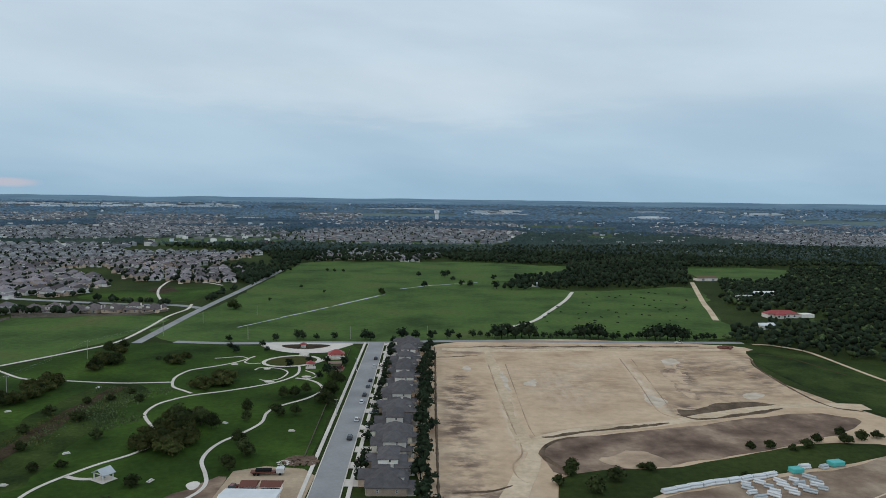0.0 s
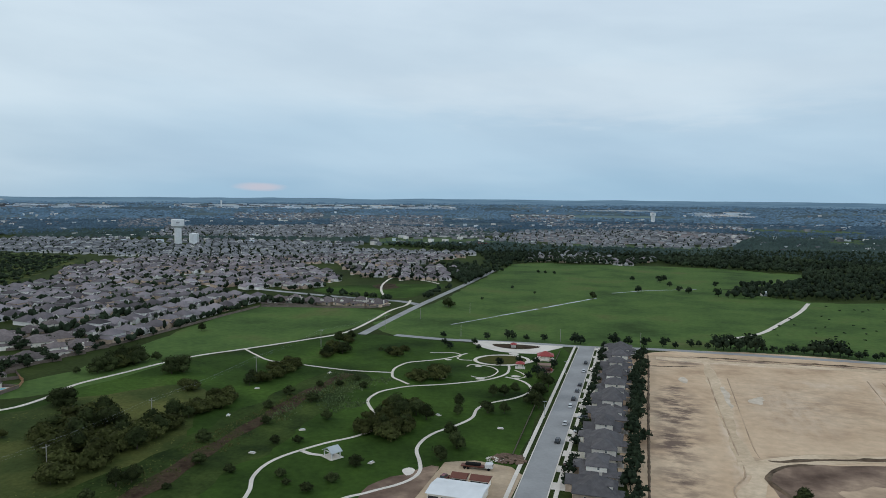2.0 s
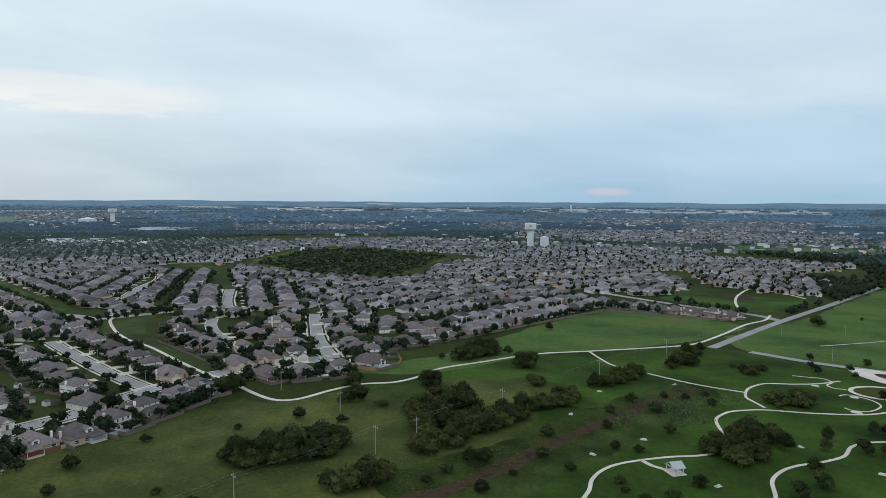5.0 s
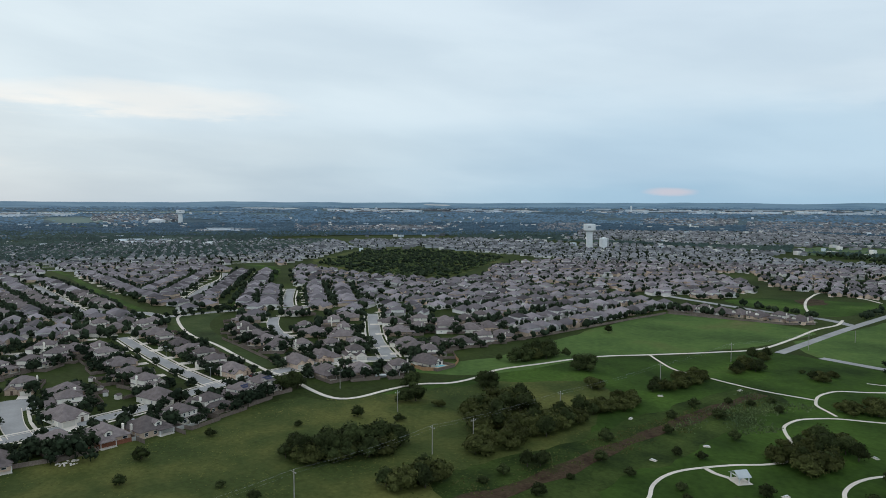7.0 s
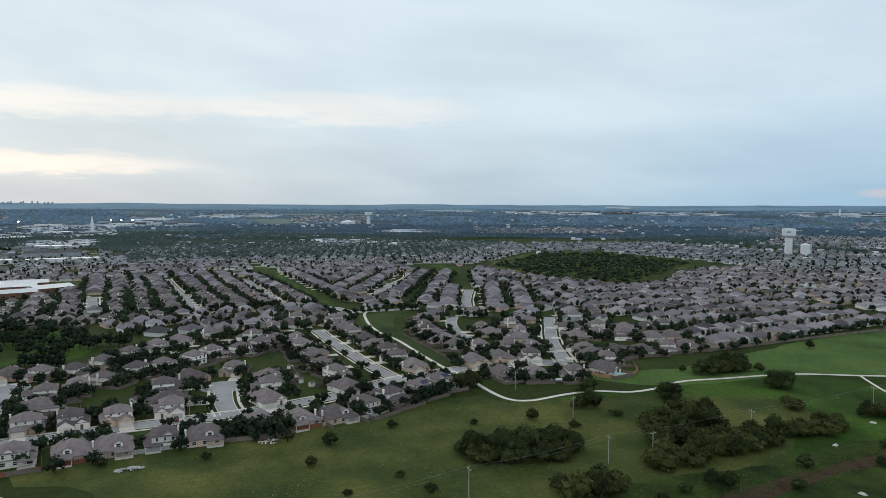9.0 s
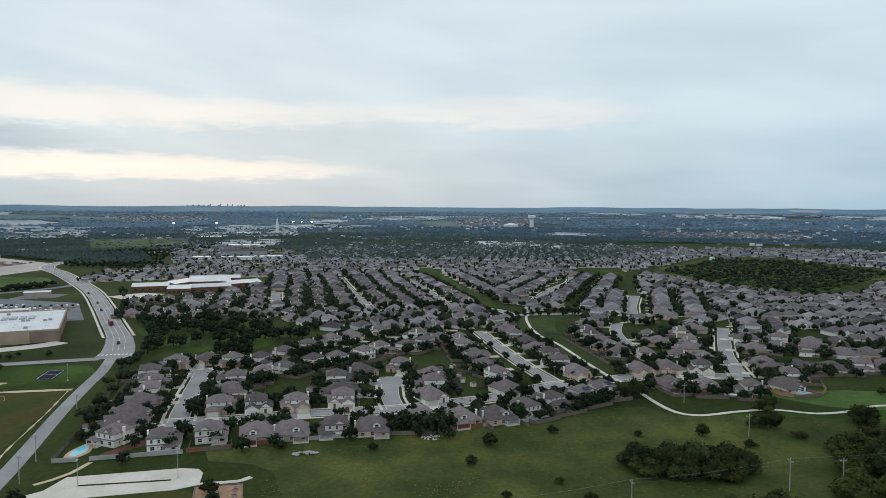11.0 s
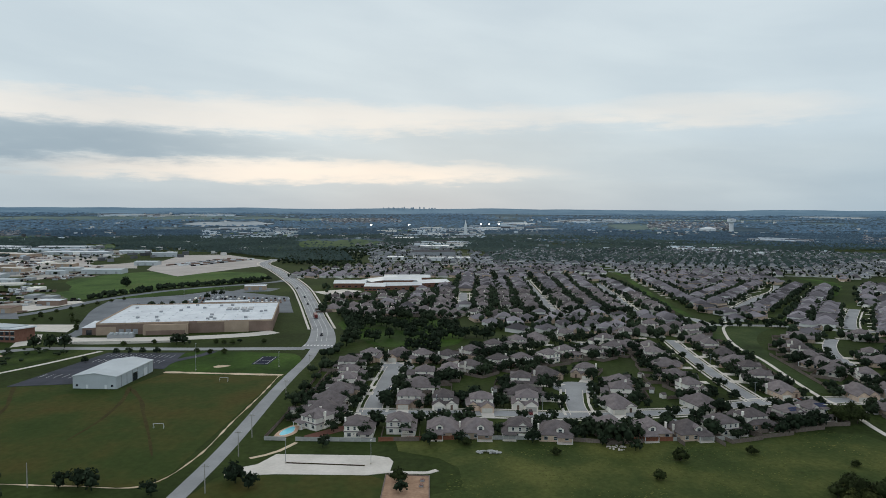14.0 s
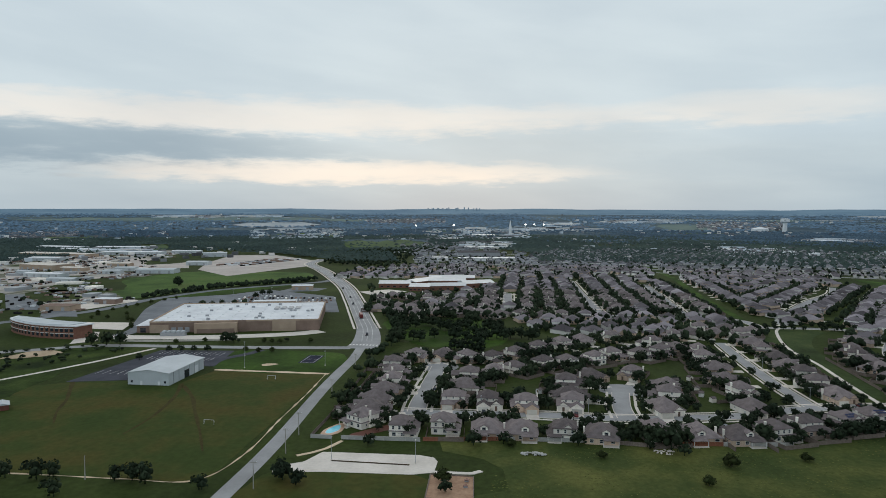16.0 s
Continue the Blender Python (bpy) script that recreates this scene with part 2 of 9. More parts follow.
M_DIRT_DARK = mat("dark_topsoil", [(0.32, (0.1, 0.066, 0.05)), (0.5, (0.21, 0.145, 0.108)), (0.68, (0.4, 0.29, 0.205))], scale=0.05, detail=8.0, fine=0.3, fine_amt=0.2, coords="World", bump=0.4, bump_scale=0.5)
M_SAND = mat("sandy_pad", [(0.3, (0.3864, 0.2852, 0.1932)), (0.7, (0.552, 0.4324, 0.3036))], scale=0.06, detail=6.0, fine=0.6, fine_amt=0.12, coords="World")
M_ROAD = mat("worn_concrete_road", [(0.3, (0.261, 0.2592, 0.2556)), (0.55, (0.333, 0.3303, 0.3258)), (0.75, (0.396, 0.3924, 0.3852))], scale=0.05, detail=6.0, fine=0.9, fine_amt=0.06, coords="World", rough=0.85)
M_ASPHALT = mat("asphalt", [(0.3, (0.16, 0.17, 0.18)), (0.7, (0.23, 0.24, 0.25))], scale=0.05, detail=6.0, fine=0.8, fine_amt=0.1, coords="World")
M_DARKLOT = mat("dark_asphalt_lot", [(0.3, (0.050, 0.052, 0.062)), (0.7, (0.085, 0.088, 0.105))], scale=0.08, detail=6.0, fine=0.8, fine_amt=0.1, coords="World")
M_CONC = mat("pale_concrete", [(0.3, (0.6014, 0.5432, 0.4753)), (0.7, (0.7566, 0.6887, 0.6111))], scale=0.08, detail=6.0, fine=0.7, fine_amt=0.07, coords="World")
M_MARK = plain("road_paint", (0.75, 0.75, 0.72))
M_WATER = mat("shallow_water", [(0.3, (0.20, 0.21, 0.19)), (0.7, (0.30, 0.31, 0.29))], scale=0.05, rough=0.15, coords="World")
M_POOL = mat("pool_water", [(0.3, (0.16, 0.62, 0.76)), (0.7, (0.24, 0.74, 0.84))], scale=0.3, rough=0.08)
M_POOLDECK = plain("pool_deck_stone", (0.55, 0.36, 0.24))
M_ROOF = mat("asphalt_shingles", [(0.3, (0.1394, 0.1156, 0.1114)), (0.7, (0.2127, 0.1783, 0.1734))], scale=0.5, fine=6.0, fine_amt=0.14, rnd=0.34, bump=0.4, bump_scale=5.0)
M_ROOF_GREY = mat("grey_asphalt_shingles", [(0.3, (0.099, 0.0918, 0.0936)), (0.7, (0.144, 0.135, 0.1368))], scale=0.5, fine=6.0, fine_amt=0.12, rnd=0.15, bump=0.4, bump_scale=5.0)
M_WALL = mat("painted_siding", [(0.3, (0.72, 0.66, 0.58)), (0.7, (0.85, 0.80, 0.72))], scale=0.4, fine=3.0, fine_amt=0.06, rnd=0.22, island=0.12)
M_BRICK = mat("tan_brick", [(0.3, (0.483, 0.3565, 0.2702)), (0.7, (0.644, 0.4945, 0.3795))], scale=0.6, fine=5.0, fine_amt=0.14, rnd=0.30)
M_REDBRICK = mat("red_brick", [(0.3, (0.17, 0.085, 0.062)), (0.7, (0.24, 0.125, 0.09))], scale=0.6, fine=5.0, fine_amt=0.14)
M_TRIM = plain("white_trim", (0.74, 0.73, 0.70))
M_GLASS = plain("window_glass", (0.030, 0.036, 0.044), rough=0.08, spec=0.6)
M_DOOR = plain("door_paint", (0.16, 0.10, 0.07), rnd=0.3)
M_GARAGE = plain("garage_door_paint", (0.62, 0.59, 0.53), rnd=0.2)
M_WOODFENCE = mat("weathered_fence_boards", [(0.3, (0.15, 0.12, 0.10)), (0.7, (0.25, 0.20, 0.17))], scale=1.2, fine=8.0, fine_amt=0.2, rnd=0.15)
M_REDFENCE = mat("stained_fence_boards", [(0.3, (0.19, 0.075, 0.045)), (0.7, (0.28, 0.12, 0.075))], scale=1.2, fine=8.0, fine_amt=0.2, rnd=0.15)
M_TANFENCE = mat("new_cedar_boards", [(0.3, (0.38, 0.22, 0.12)), (0.7, (0.50, 0.31, 0.18))], scale=1.2, fine=8.0, fine_amt=0.15, rnd=0.1)
M_STONEWALL = mat("grey_masonry_wall", [(0.3, (0.34, 0.33, 0.31)), (0.7, (0.46, 0.45, 0.42))], scale=0.5, fine=3.0, fine_amt=0.1, rnd=0.1)
M_LEAF = mat("oak_leaves", [(0.3, (0.024, 0.032, 0.012)), (0.55, (0.04, 0.0512, 0.0184)), (0.8, (0.0608, 0.0768, 0.0272))], scale=0.25, fine=1.5, fine_amt=0.3, rnd=0.35, island=0.25, rough=0.8)
M_LEAF_Y = mat("mesquite_leaves", [(0.3, (0.041, 0.0476, 0.0148)), (0.55, (0.064, 0.0705, 0.023)), (0.8, (0.0902, 0.0943, 0.0328))], scale=0.25, fine=1.5, fine_amt=0.3, rnd=0.3, island=0.25, rough=0.8)
M_LEAF_MASS = mat("woodland_leaves", [(0.3, (0.0149, 0.02258, 0.01402)), (0.5, (0.02397, 0.03477, 0.01989)), (0.72, (0.03968, 0.05385, 0.02819))], scale=0.012, detail=6.0, fine=0.7, fine_amt=0.35, island=0.4, coords="World")
M_BARK = mat("bark", [(0.3, (0.055, 0.045, 0.036)), (0.7, (0.11, 0.09, 0.075))], scale=1.0, fine=6.0, fine_amt=0.2)
M_WHITE = plain("white_paint", (0.78, 0.79, 0.79), scale=0.2)
M_METAL = plain("grey_metal", (0.36, 0.37, 0.38), rough=0.45)
M_POLE = mat("weathered_pole_wood", [(0.3, (0.28, 0.26, 0.23)), (0.7, (0.40, 0.38, 0.34))], scale=1.0, fine=6.0, fine_amt=0.15)
M_REDROOF = plain("red_metal_roof", (0.36, 0.060, 0.055), rough=0.5)
M_BROWNROOF = plain("red_brown_roof", (0.17, 0.062, 0.042), rough=0.6)
M_WHITEROOF = mat("white_membrane_roof", [(0.3, (0.66, 0.67, 0.68)), (0.6, (0.80, 0.81, 0.81))], scale=0.06, fine=0.5, fine_amt=0.05, coords="World")
M_STEELROOF = mat("pale_steel_roof", [(0.3, (0.44, 0.47, 0.48)), (0.7, (0.54, 0.57, 0.58))], scale=0.1, fine=2.0, fine_amt=0.05, rough=0.45)
M_TANWALL = mat("tan_stucco", [(0.3, (0.36, 0.27, 0.20)), (0.7, (0.46, 0.35, 0.26))], scale=0.15, fine=2.0, fine_amt=0.06)
M_BROWNWALL = mat("brown_block", [(0.3, (0.21, 0.145, 0.115)), (0.7, (0.28, 0.20, 0.16))], scale=0.15, fine=2.0, fine_amt=0.08)
M_TEAL = plain("teal_tarpaulin", (0.10, 0.50, 0.46), rough=0.5)
M_RUBBER = plain("tyre_rubber", (0.02, 0.02, 0.02), rough=0.9)
M_SOLAR = plain("solar_cells", (0.025, 0.035, 0.09), rough=0.25)
M_COURT = plain("dark_blue_court", (0.026, 0.030, 0.052), scale=0.2, rough=0.9)
# blue distance haze is painted into the far land's base colour
M_FAR = mat("haze_tinted_land", [(0.3, (0.0528, 0.0836, 0.1065)), (0.5, (0.0726, 0.11, 0.1331)), (0.62, (0.1056, 0.1452, 0.1452)), (0.72, (0.187, 0.22, 0.2299))], scale=0.0035, detail=9.0, coords="World", stretch=(1, 1, 6.0), fine=0.03, fine_amt=0.25)
# haze is painted into the fields, bare ground and streets; far_green_fields has none
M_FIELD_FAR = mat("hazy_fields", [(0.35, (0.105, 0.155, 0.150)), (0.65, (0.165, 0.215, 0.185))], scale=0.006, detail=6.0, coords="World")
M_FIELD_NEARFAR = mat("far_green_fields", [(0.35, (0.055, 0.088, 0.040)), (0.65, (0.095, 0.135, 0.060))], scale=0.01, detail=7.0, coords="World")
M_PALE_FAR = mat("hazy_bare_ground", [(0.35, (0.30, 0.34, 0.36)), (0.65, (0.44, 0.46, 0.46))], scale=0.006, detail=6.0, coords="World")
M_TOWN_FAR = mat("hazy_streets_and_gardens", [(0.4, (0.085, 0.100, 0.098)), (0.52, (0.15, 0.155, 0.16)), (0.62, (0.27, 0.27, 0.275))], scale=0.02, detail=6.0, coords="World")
# house colours greyed by haze that is painted in
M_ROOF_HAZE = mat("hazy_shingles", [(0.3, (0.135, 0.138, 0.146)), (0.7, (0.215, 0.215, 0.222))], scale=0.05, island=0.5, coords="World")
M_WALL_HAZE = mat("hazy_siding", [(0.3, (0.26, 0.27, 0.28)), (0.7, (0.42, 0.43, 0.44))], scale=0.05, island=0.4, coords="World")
M_PLOTS = mat("far_bare_plots", [(0.35, (0.13, 0.115, 0.115)), (0.55, (0.20, 0.175, 0.17)), (0.68, (0.34, 0.31, 0.29))], scale=0.02, detail=7.0, coords="World")
# white sheds dulled and blued by painted haze
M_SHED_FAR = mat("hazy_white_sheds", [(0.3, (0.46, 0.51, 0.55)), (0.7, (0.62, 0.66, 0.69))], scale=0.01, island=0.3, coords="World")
# the towers' pale blue is haze put into their colour
M_SKYLINE = mat("hazy_towers", [(0.3, (0.30, 0.37, 0.43)), (0.7, (0.36, 0.43, 0.48))], scale=0.05)
# hills take the strongest painted haze, pale and blue
M_RIDGE = mat("haze_tinted_hills", [(0.35, (0.130, 0.215, 0.285)), (0.65, (0.185, 0.285, 0.355))], scale=0.004, detail=8.0, coords="World", stretch=(1, 1, 8.0))
CAR_PAINTS = [plain("car_paint_" + n, c, rough=0.25, spec=0.6) for n, c in (("white", (0.7, 0.7, 0.7)), ("black", (0.02, 0.02, 0.022)), ("silver", (0.38, 0.39, 0.40)), ("dark_red", (0.16, 0.02, 0.02)), ("blue", (0.04, 0.07, 0.16)), ("grey", (0.10, 0.10, 0.11)))]
# three leaf colours with haze painted in, bluer for the farther woods
M_LEAF_FAR = mat("haze_tinted_woodland_leaves", [(0.3, (0.035, 0.0552, 0.0522)), (0.5, (0.0497, 0.0754, 0.06803)), (0.72, (0.0736, 0.103, 0.0823))], scale=0.006, detail=7.0, fine=0.3, fine_amt=0.2, island=0.22, coords="World")
M_LEAF_DIST = mat("haze_tinted_leaves", [(0.3, (0.0956, 0.1658, 0.2333)), (0.5, (0.1238, 0.2016, 0.276)), (0.72, (0.163, 0.2464, 0.3136))], scale=0.004, detail=7.0, island=0.2, coords="World")
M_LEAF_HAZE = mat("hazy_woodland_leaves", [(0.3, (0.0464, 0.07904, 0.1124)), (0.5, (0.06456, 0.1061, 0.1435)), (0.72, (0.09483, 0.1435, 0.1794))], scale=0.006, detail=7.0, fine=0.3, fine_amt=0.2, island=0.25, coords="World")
M_LEAF_SCRUB = mat("scrub_leaves", [(0.3, (0.0405, 0.0621, 0.027)), (0.5, (0.0675, 0.0945, 0.03915)), (0.72, (0.1107, 0.1404, 0.0594))], scale=0.02, detail=6.0, fine=0.8, fine_amt=0.3, island=0.4, coords="World")
M_STAIN = mat("stained_earth", [(0.36, (0.19, 0.13, 0.10)), (0.46, (0.40, 0.285, 0.20)), (0.54, (0.60, 0.44, 0.30))], scale=0.09, detail=8.0, fine=0.5, fine_amt=0.12, coords="World")
M_BERM = mat("damp_earth", [(0.3, (0.075, 0.054, 0.039)), (0.7, (0.20, 0.145, 0.10))], scale=0.15, detail=6.0, fine=1.0, fine_amt=0.2, coords="World")
M_YARDEARTH = mat("brown_yard_earth", [(0.32, (0.17, 0.115, 0.082)), (0.5, (0.29, 0.21, 0.15)), (0.68, (0.44, 0.335, 0.24))], scale=0.06, detail=8.0, fine=0.4, fine_amt=0.15, coords="World", bump=0.3, bump_scale=0.6)
M_RUT = mat("worn_turf", [(0.3, (0.0483, 0.0391, 0.01495)), (0.7, (0.0667, 0.0575, 0.01955))], scale=0.1, detail=6.0, fine=0.6, fine_amt=0.2, coords="World")
M_BANK = mat("brushy_grass", [(0.32, (0.01526, 0.02525, 0.007965)), (0.5, (0.0327, 0.05279, 0.01256)), (0.68, (0.05887, 0.08492, 0.02065))], scale=0.045, detail=8.0, fine=0.6, fine_amt=0.3, coords="World", bump=0.5, bump_scale=0.8)
M_SANDPIT = mat("red_sand", [(0.3, (0.33, 0.20, 0.13)), (0.7, (0.46, 0.30, 0.20))], scale=0.2, detail=6.0, fine=0.8, fine_amt=0.12, coords="World")
M_DIRT_MID = mat("brown_graded_earth", [(0.3, (0.26, 0.185, 0.13)), (0.46, (0.40, 0.29, 0.20)), (0.64, (0.58, 0.43, 0.30))], scale=0.035, detail=8.0, fine=0.3, fine_amt=0.15, coords="World", bump=0.3, bump_scale=0.5)
M_SCRUBGRASS = mat("weedy_bank_grass", [(0.3, (0.026, 0.040, 0.014)), (0.48, (0.044, 0.066, 0.022)), (0.62, (0.066, 0.086, 0.030)), (0.76, (0.10, 0.085, 0.050))], scale=0.03, detail=9.0, fine=0.4, fine_amt=0.25, coords="World", bump=0.5, bump_scale=0.8)
M_YARD = mat("gravel_and_weeds", [(0.36, (0.05, 0.066, 0.026)), (0.43, (0.15, 0.15, 0.11)), (0.49, (0.36, 0.335, 0.295)), (0.7, (0.52, 0.485, 0.44))], scale=0.016, detail=7.0, fine=0.2, fine_amt=0.15, coords="World")
M_TRUCKYARD = mat("pale_gravel", [(0.3, (0.42, 0.37, 0.33)), (0.7, (0.56, 0.50, 0.455))], scale=0.02, detail=7.0, fine=0.2, fine_amt=0.12, coords="World")
M_SPOIL = mat("limestone_spoil", [(0.35, (0.50, 0.41, 0.31)), (0.6, (0.66, 0.56, 0.45))], scale=0.2, detail=7.0, coords="World")
M_WEED = mat("weeds", [(0.3, (0.050, 0.066, 0.018)), (0.5, (0.086, 0.098, 0.026)), (0.72, (0.15, 0.14, 0.040))], scale=0.03, detail=6.0, island=0.4, coords="World")


# ---- building helpers ----
def mesh_of(name, bm, *mats):
    me = bpy.data.meshes.new(name)
    bm.normal_update()
    bm.to_mesh(me)
    bm.free()
    for m in mats:
        me.materials.append(m)
    return me


def soup(name, verts, faces, *mats):
    me = bpy.data.meshes.new(name)
    me.from_pydata(verts, [], faces)
    for m in mats:
        me.materials.append(m)
    me.update()
    return me


def part(name, bm, material, parent, label=""):
    """Links a bmesh (or a finished mesh) as one mesh object under a thing or a part."""
    me = bm if isinstance(bm, bpy.types.Mesh) else mesh_of(name, bm, material)
    ob = new(name, me)
    ob.parent = parent
    return tagged(ob, label)


def thing(name, label, category, group="", m=None):
    ob = tagged(new(name), label, category, group)
    if m is not None:
        ob.matrix_world = m
    return ob


def box(bm, x0, x1, y0, y1, z0, z1, bevel=0.0):
    r = bmesh.ops.create_cube(bm, size=1.0, matrix=Matrix.Translation(((x0 + x1) / 2, (y0 + y1) / 2, (z0 + z1) / 2)) @ Matrix.Diagonal((x1 - x0, y1 - y0, z1 - z0, 1)))
    if bevel:
        es = list({e for v in r["verts"] for e in v.link_edges})
        bmesh.ops.bevel(bm, geom=es, offset=bevel, segments=1, affect="EDGES")
    return bm


def boxm(*a, **k):
    return box(bmesh.new(), *a, **k)


def tube(bm, p, q, r0, r1=None, n=8):
    p, q = Vector(p), Vector(q)
    r1 = r0 if r1 is None else r1
    turn = (q - p).to_track_quat("Z", "Y").to_matrix().to_4x4()
    bmesh.ops.create_cone(bm, cap_ends=True, segments=n, radius1=r0, radius2=r1, depth=(q - p).length, matrix=Matrix.Translation((p + q) / 2) @ turn)
    return bm


def inside(x, y, poly):
    hit = False
    for (ax, ay), (bx, by) in zip(poly, poly[1:] + poly[:1]):
        if (ay > y) != (by > y) and x < (bx - ax) * (y - ay) / (by - ay) + ax:
            hit = not hit
    return hit


def curve(pts, step=4.0, closed=False):
    """A smooth line through the points (Catmull-Rom), in steps of about `step` metres."""
    P = [Vector((*p, 0)) for p in pts]
    if closed:
        P = [P[-1], *P, P[0], P[1]]
    else:
        P = [P[0] * 2 - P[1], *P, P[-1] * 2 - P[-2]]
    out = []
    for a, b, c, d in zip(P, P[1:], P[2:], P[3:]):
        n = max(1, int((c - b).length / step))
        for i in range(n):
            t = i / n
            out.append(0.5 * ((2 * b) + (c - a) * t + (2 * a - 5 * b + 4 * c - d) * t * t + (3 * b - a - 3 * c + d) * t ** 3))
    if not closed:
        out.append(P[-2])
    return out


def ribbon(pts, width, z0, z1, step=4.0, shift=0.0, closed=False, smooth=True):
    """A strip that follows the line, from height z0 up to z1."""
    L = curve(pts, step, closed) if smooth else [Vector((*p, 0)) for p in pts]
    bm = bmesh.new()
    rings = []
    n = len(L)
    for i, p in enumerate(L):
        a, b = (L[i - 1], L[(i + 1) % n]) if closed else (L[max(0, i - 1)], L[min(n - 1, i + 1)])
        t = (b - a).normalized()
        s = Vector((t.y, -t.x, 0))
        w = (width(i / max(1, n - 1)) if callable(width) else width) / 2
        rings.append([bm.verts.new(p + s * (shift + k) + Vector((0, 0, z))) for k, z in ((-w, z0), (-w, z1), (w, z1), (w, z0))])
    for i in range(n if closed else n - 1):
        A, B = rings[i], rings[(i + 1) % n]
        for j in range(3):
            bm.faces.new((A[j], A[j + 1], B[j + 1], B[j]))
    bmesh.ops.recalc_face_normals(bm, faces=bm.faces)
    return bm


def slab(pts, z0, z1, smooth=0.0, ragged=0.0):
    """A flat patch with the given outline and a skirt down to z0; ragged moves its edge about."""
    L = curve(pts, smooth, True) if smooth else [Vector((*p, 0)) for p in pts]
    if ragged:
        L = [p + Vector((noise.fractal(p * 0.06, 0.7, 2.2, 4), noise.fractal(p * 0.06 + Vector((7, 3, 1)), 0.7, 2.2, 4), 0)) * ragged for p in L]
    bm = bmesh.new()
    top = [bm.verts.new((p.x, p.y, z1)) for p in L]
    low = [bm.verts.new((p.x, p.y, z0)) for p in L]
    f = bm.faces.new(top)
    n = len(L)
    for i in range(n):
        bm.faces.new((top[i], low[i], low[(i + 1) % n], top[(i + 1) % n]))
    bmesh.ops.triangulate(bm, faces=[f])
    bmesh.ops.recalc_face_normals(bm, faces=bm.faces)
    return bm


def structure(name, bm, material, label, category):
    me = bm if isinstance(bm, bpy.types.Mesh) else mesh_of(name, bm, material)
    return tagged(new(name, me), label, category, kind="structure")


def stuff(name, me, label, category):
    return tagged(new(name, me), label, category, kind="stuff")

# ---- ground: one sheet out to the horizon, rising to low hills far off ----
def ground_height(r, a):
    if r < 3300.0:
        return 0.0
    k = min(1.0, (r - 3300.0) / 1550.0)
    tilt = math.radians(-1.65 + 1.66 * k ** 0.8)
    hills = 9.0 * k * k * noise.fractal(Vector((math.cos(a) * 9, math.sin(a) * 9, 0.3)), 0.9, 2.1, 4) * (0.35 + 0.65 * max(0.0, math.cos(a + 0.9)))
    return 95.0 + r * math.tan(tilt) + hills


def make_ground():
    radii = [0, 60, 120, 200, 300, 420, 560, 720, 900, 1100, 1300, 1500, 1750, 2050, 2400, 2800, 3300]
    radii += [3300 + 1550 * (i / 22) for i in range(1, 23)]
    n = 360
    verts, faces, slots = [(0, 0, 0)], [], []
    for r in radii[1:]:
        for i in range(n):
            a = 2 * math.pi * i / n
            verts.append((r * math.sin(a), r * math.cos(a), ground_height(r, a)))
    for k in range(len(radii) - 1):
        for i in range(n):
            j = (i + 1) % n
            if k == 0:
                faces.append((0, 1 + j, 1 + i))
            else:
                b0, b1 = 1 + (k - 1) * n, 1 + k * n
                faces.append((b0 + i, b0 + j, b1 + j, b1 + i))
            # slots 1 and 2 carry the colours with haze painted in
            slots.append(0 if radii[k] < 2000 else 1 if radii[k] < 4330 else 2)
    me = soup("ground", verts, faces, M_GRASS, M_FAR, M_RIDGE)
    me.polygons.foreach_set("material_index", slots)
    me.polygons.foreach_set("use_smooth", [True] * len(faces))
    structure("ground", me, None, "green grassland and wooded plain reaching low hills", "ground")


make_ground()

# meadows, fields and bare earth lie a few centimetres above the sheet
MEADOW = [(-188, 458), (-196, 620), (-200, 760), (-202, 1030), (-120, 1050), (-42, 1048), (20, 900), (63, 812), (150, 735), (275, 773), (235, 600), (188, 475), (-6, 464)]
structure("meadow", slab(MEADOW, 0.0, 0.06, smooth=14.0, ragged=6.0), M_MEADOW, "open green pasture with scattered trees", "meadow")
structure("far_meadow", slab([(354, 1020), (493, 990), (403, 851), (327, 843)], 0.0, 0.06, smooth=14.0, ragged=8.0), M_MEADOW, "small green pasture behind the woods", "meadow")
structure("upper_meadow", slab([(-50, 1045), (15, 905), (58, 815), (92, 850), (120, 930), (140, 1020), (60, 1062)], 0.0, 0.065, smooth=10.0, ragged=5.0), M_MEADOW, "green pasture running up to the woods", "meadow")
structure("upper_meadow", slab([(40, 860), (90, 940), (130, 1010), (178, 1012), (150, 900), (90, 850)], 0.0, 0.07, smooth=10.0, ragged=5.0), M_MEADOW, "green clearing between dark woods", "meadow")
PARK = [(-280, 240), (-260, 340), (-232, 395), (-205, 446), (-120, 443), (-56, 446), (-50, 330), (-48, 240), (-62, 210), (-82, 196), (-120, 165), (-200, 150), (-270, 165)]
structure("park_lawn", slab(PARK, 0.0, 0.04, smooth=10.0, ragged=3.0), M_LAWN, "green park lawn with winding paths", "lawn")
structure("west_meadow", slab([(-322, 236), (-305, 300), (-325, 420), (-330, 535), (-222, 548), (-215, 470), (-232, 410), (-262, 345), (-278, 260)], 0.0, 0.05, smooth=10.0, ragged=3.0), M_MEADOW, "green strip between fences and the trail", "meadow")
structure("rough_meadow", slab([(-281, -30), (-288, 60), (-292, 100), (-306, 150), (-292, 170), (-276, 200), (-262, 250), (-225, 300), (-190, 250), (-150, 160), (-130, 60), (-160, -70), (-205, -44), (-222, -14), (-250, -8)], 0.0, 0.05, smooth=10.0, ragged=9.0), M_ROUGH, "rough unmown grass with yellow weeds", "meadow")
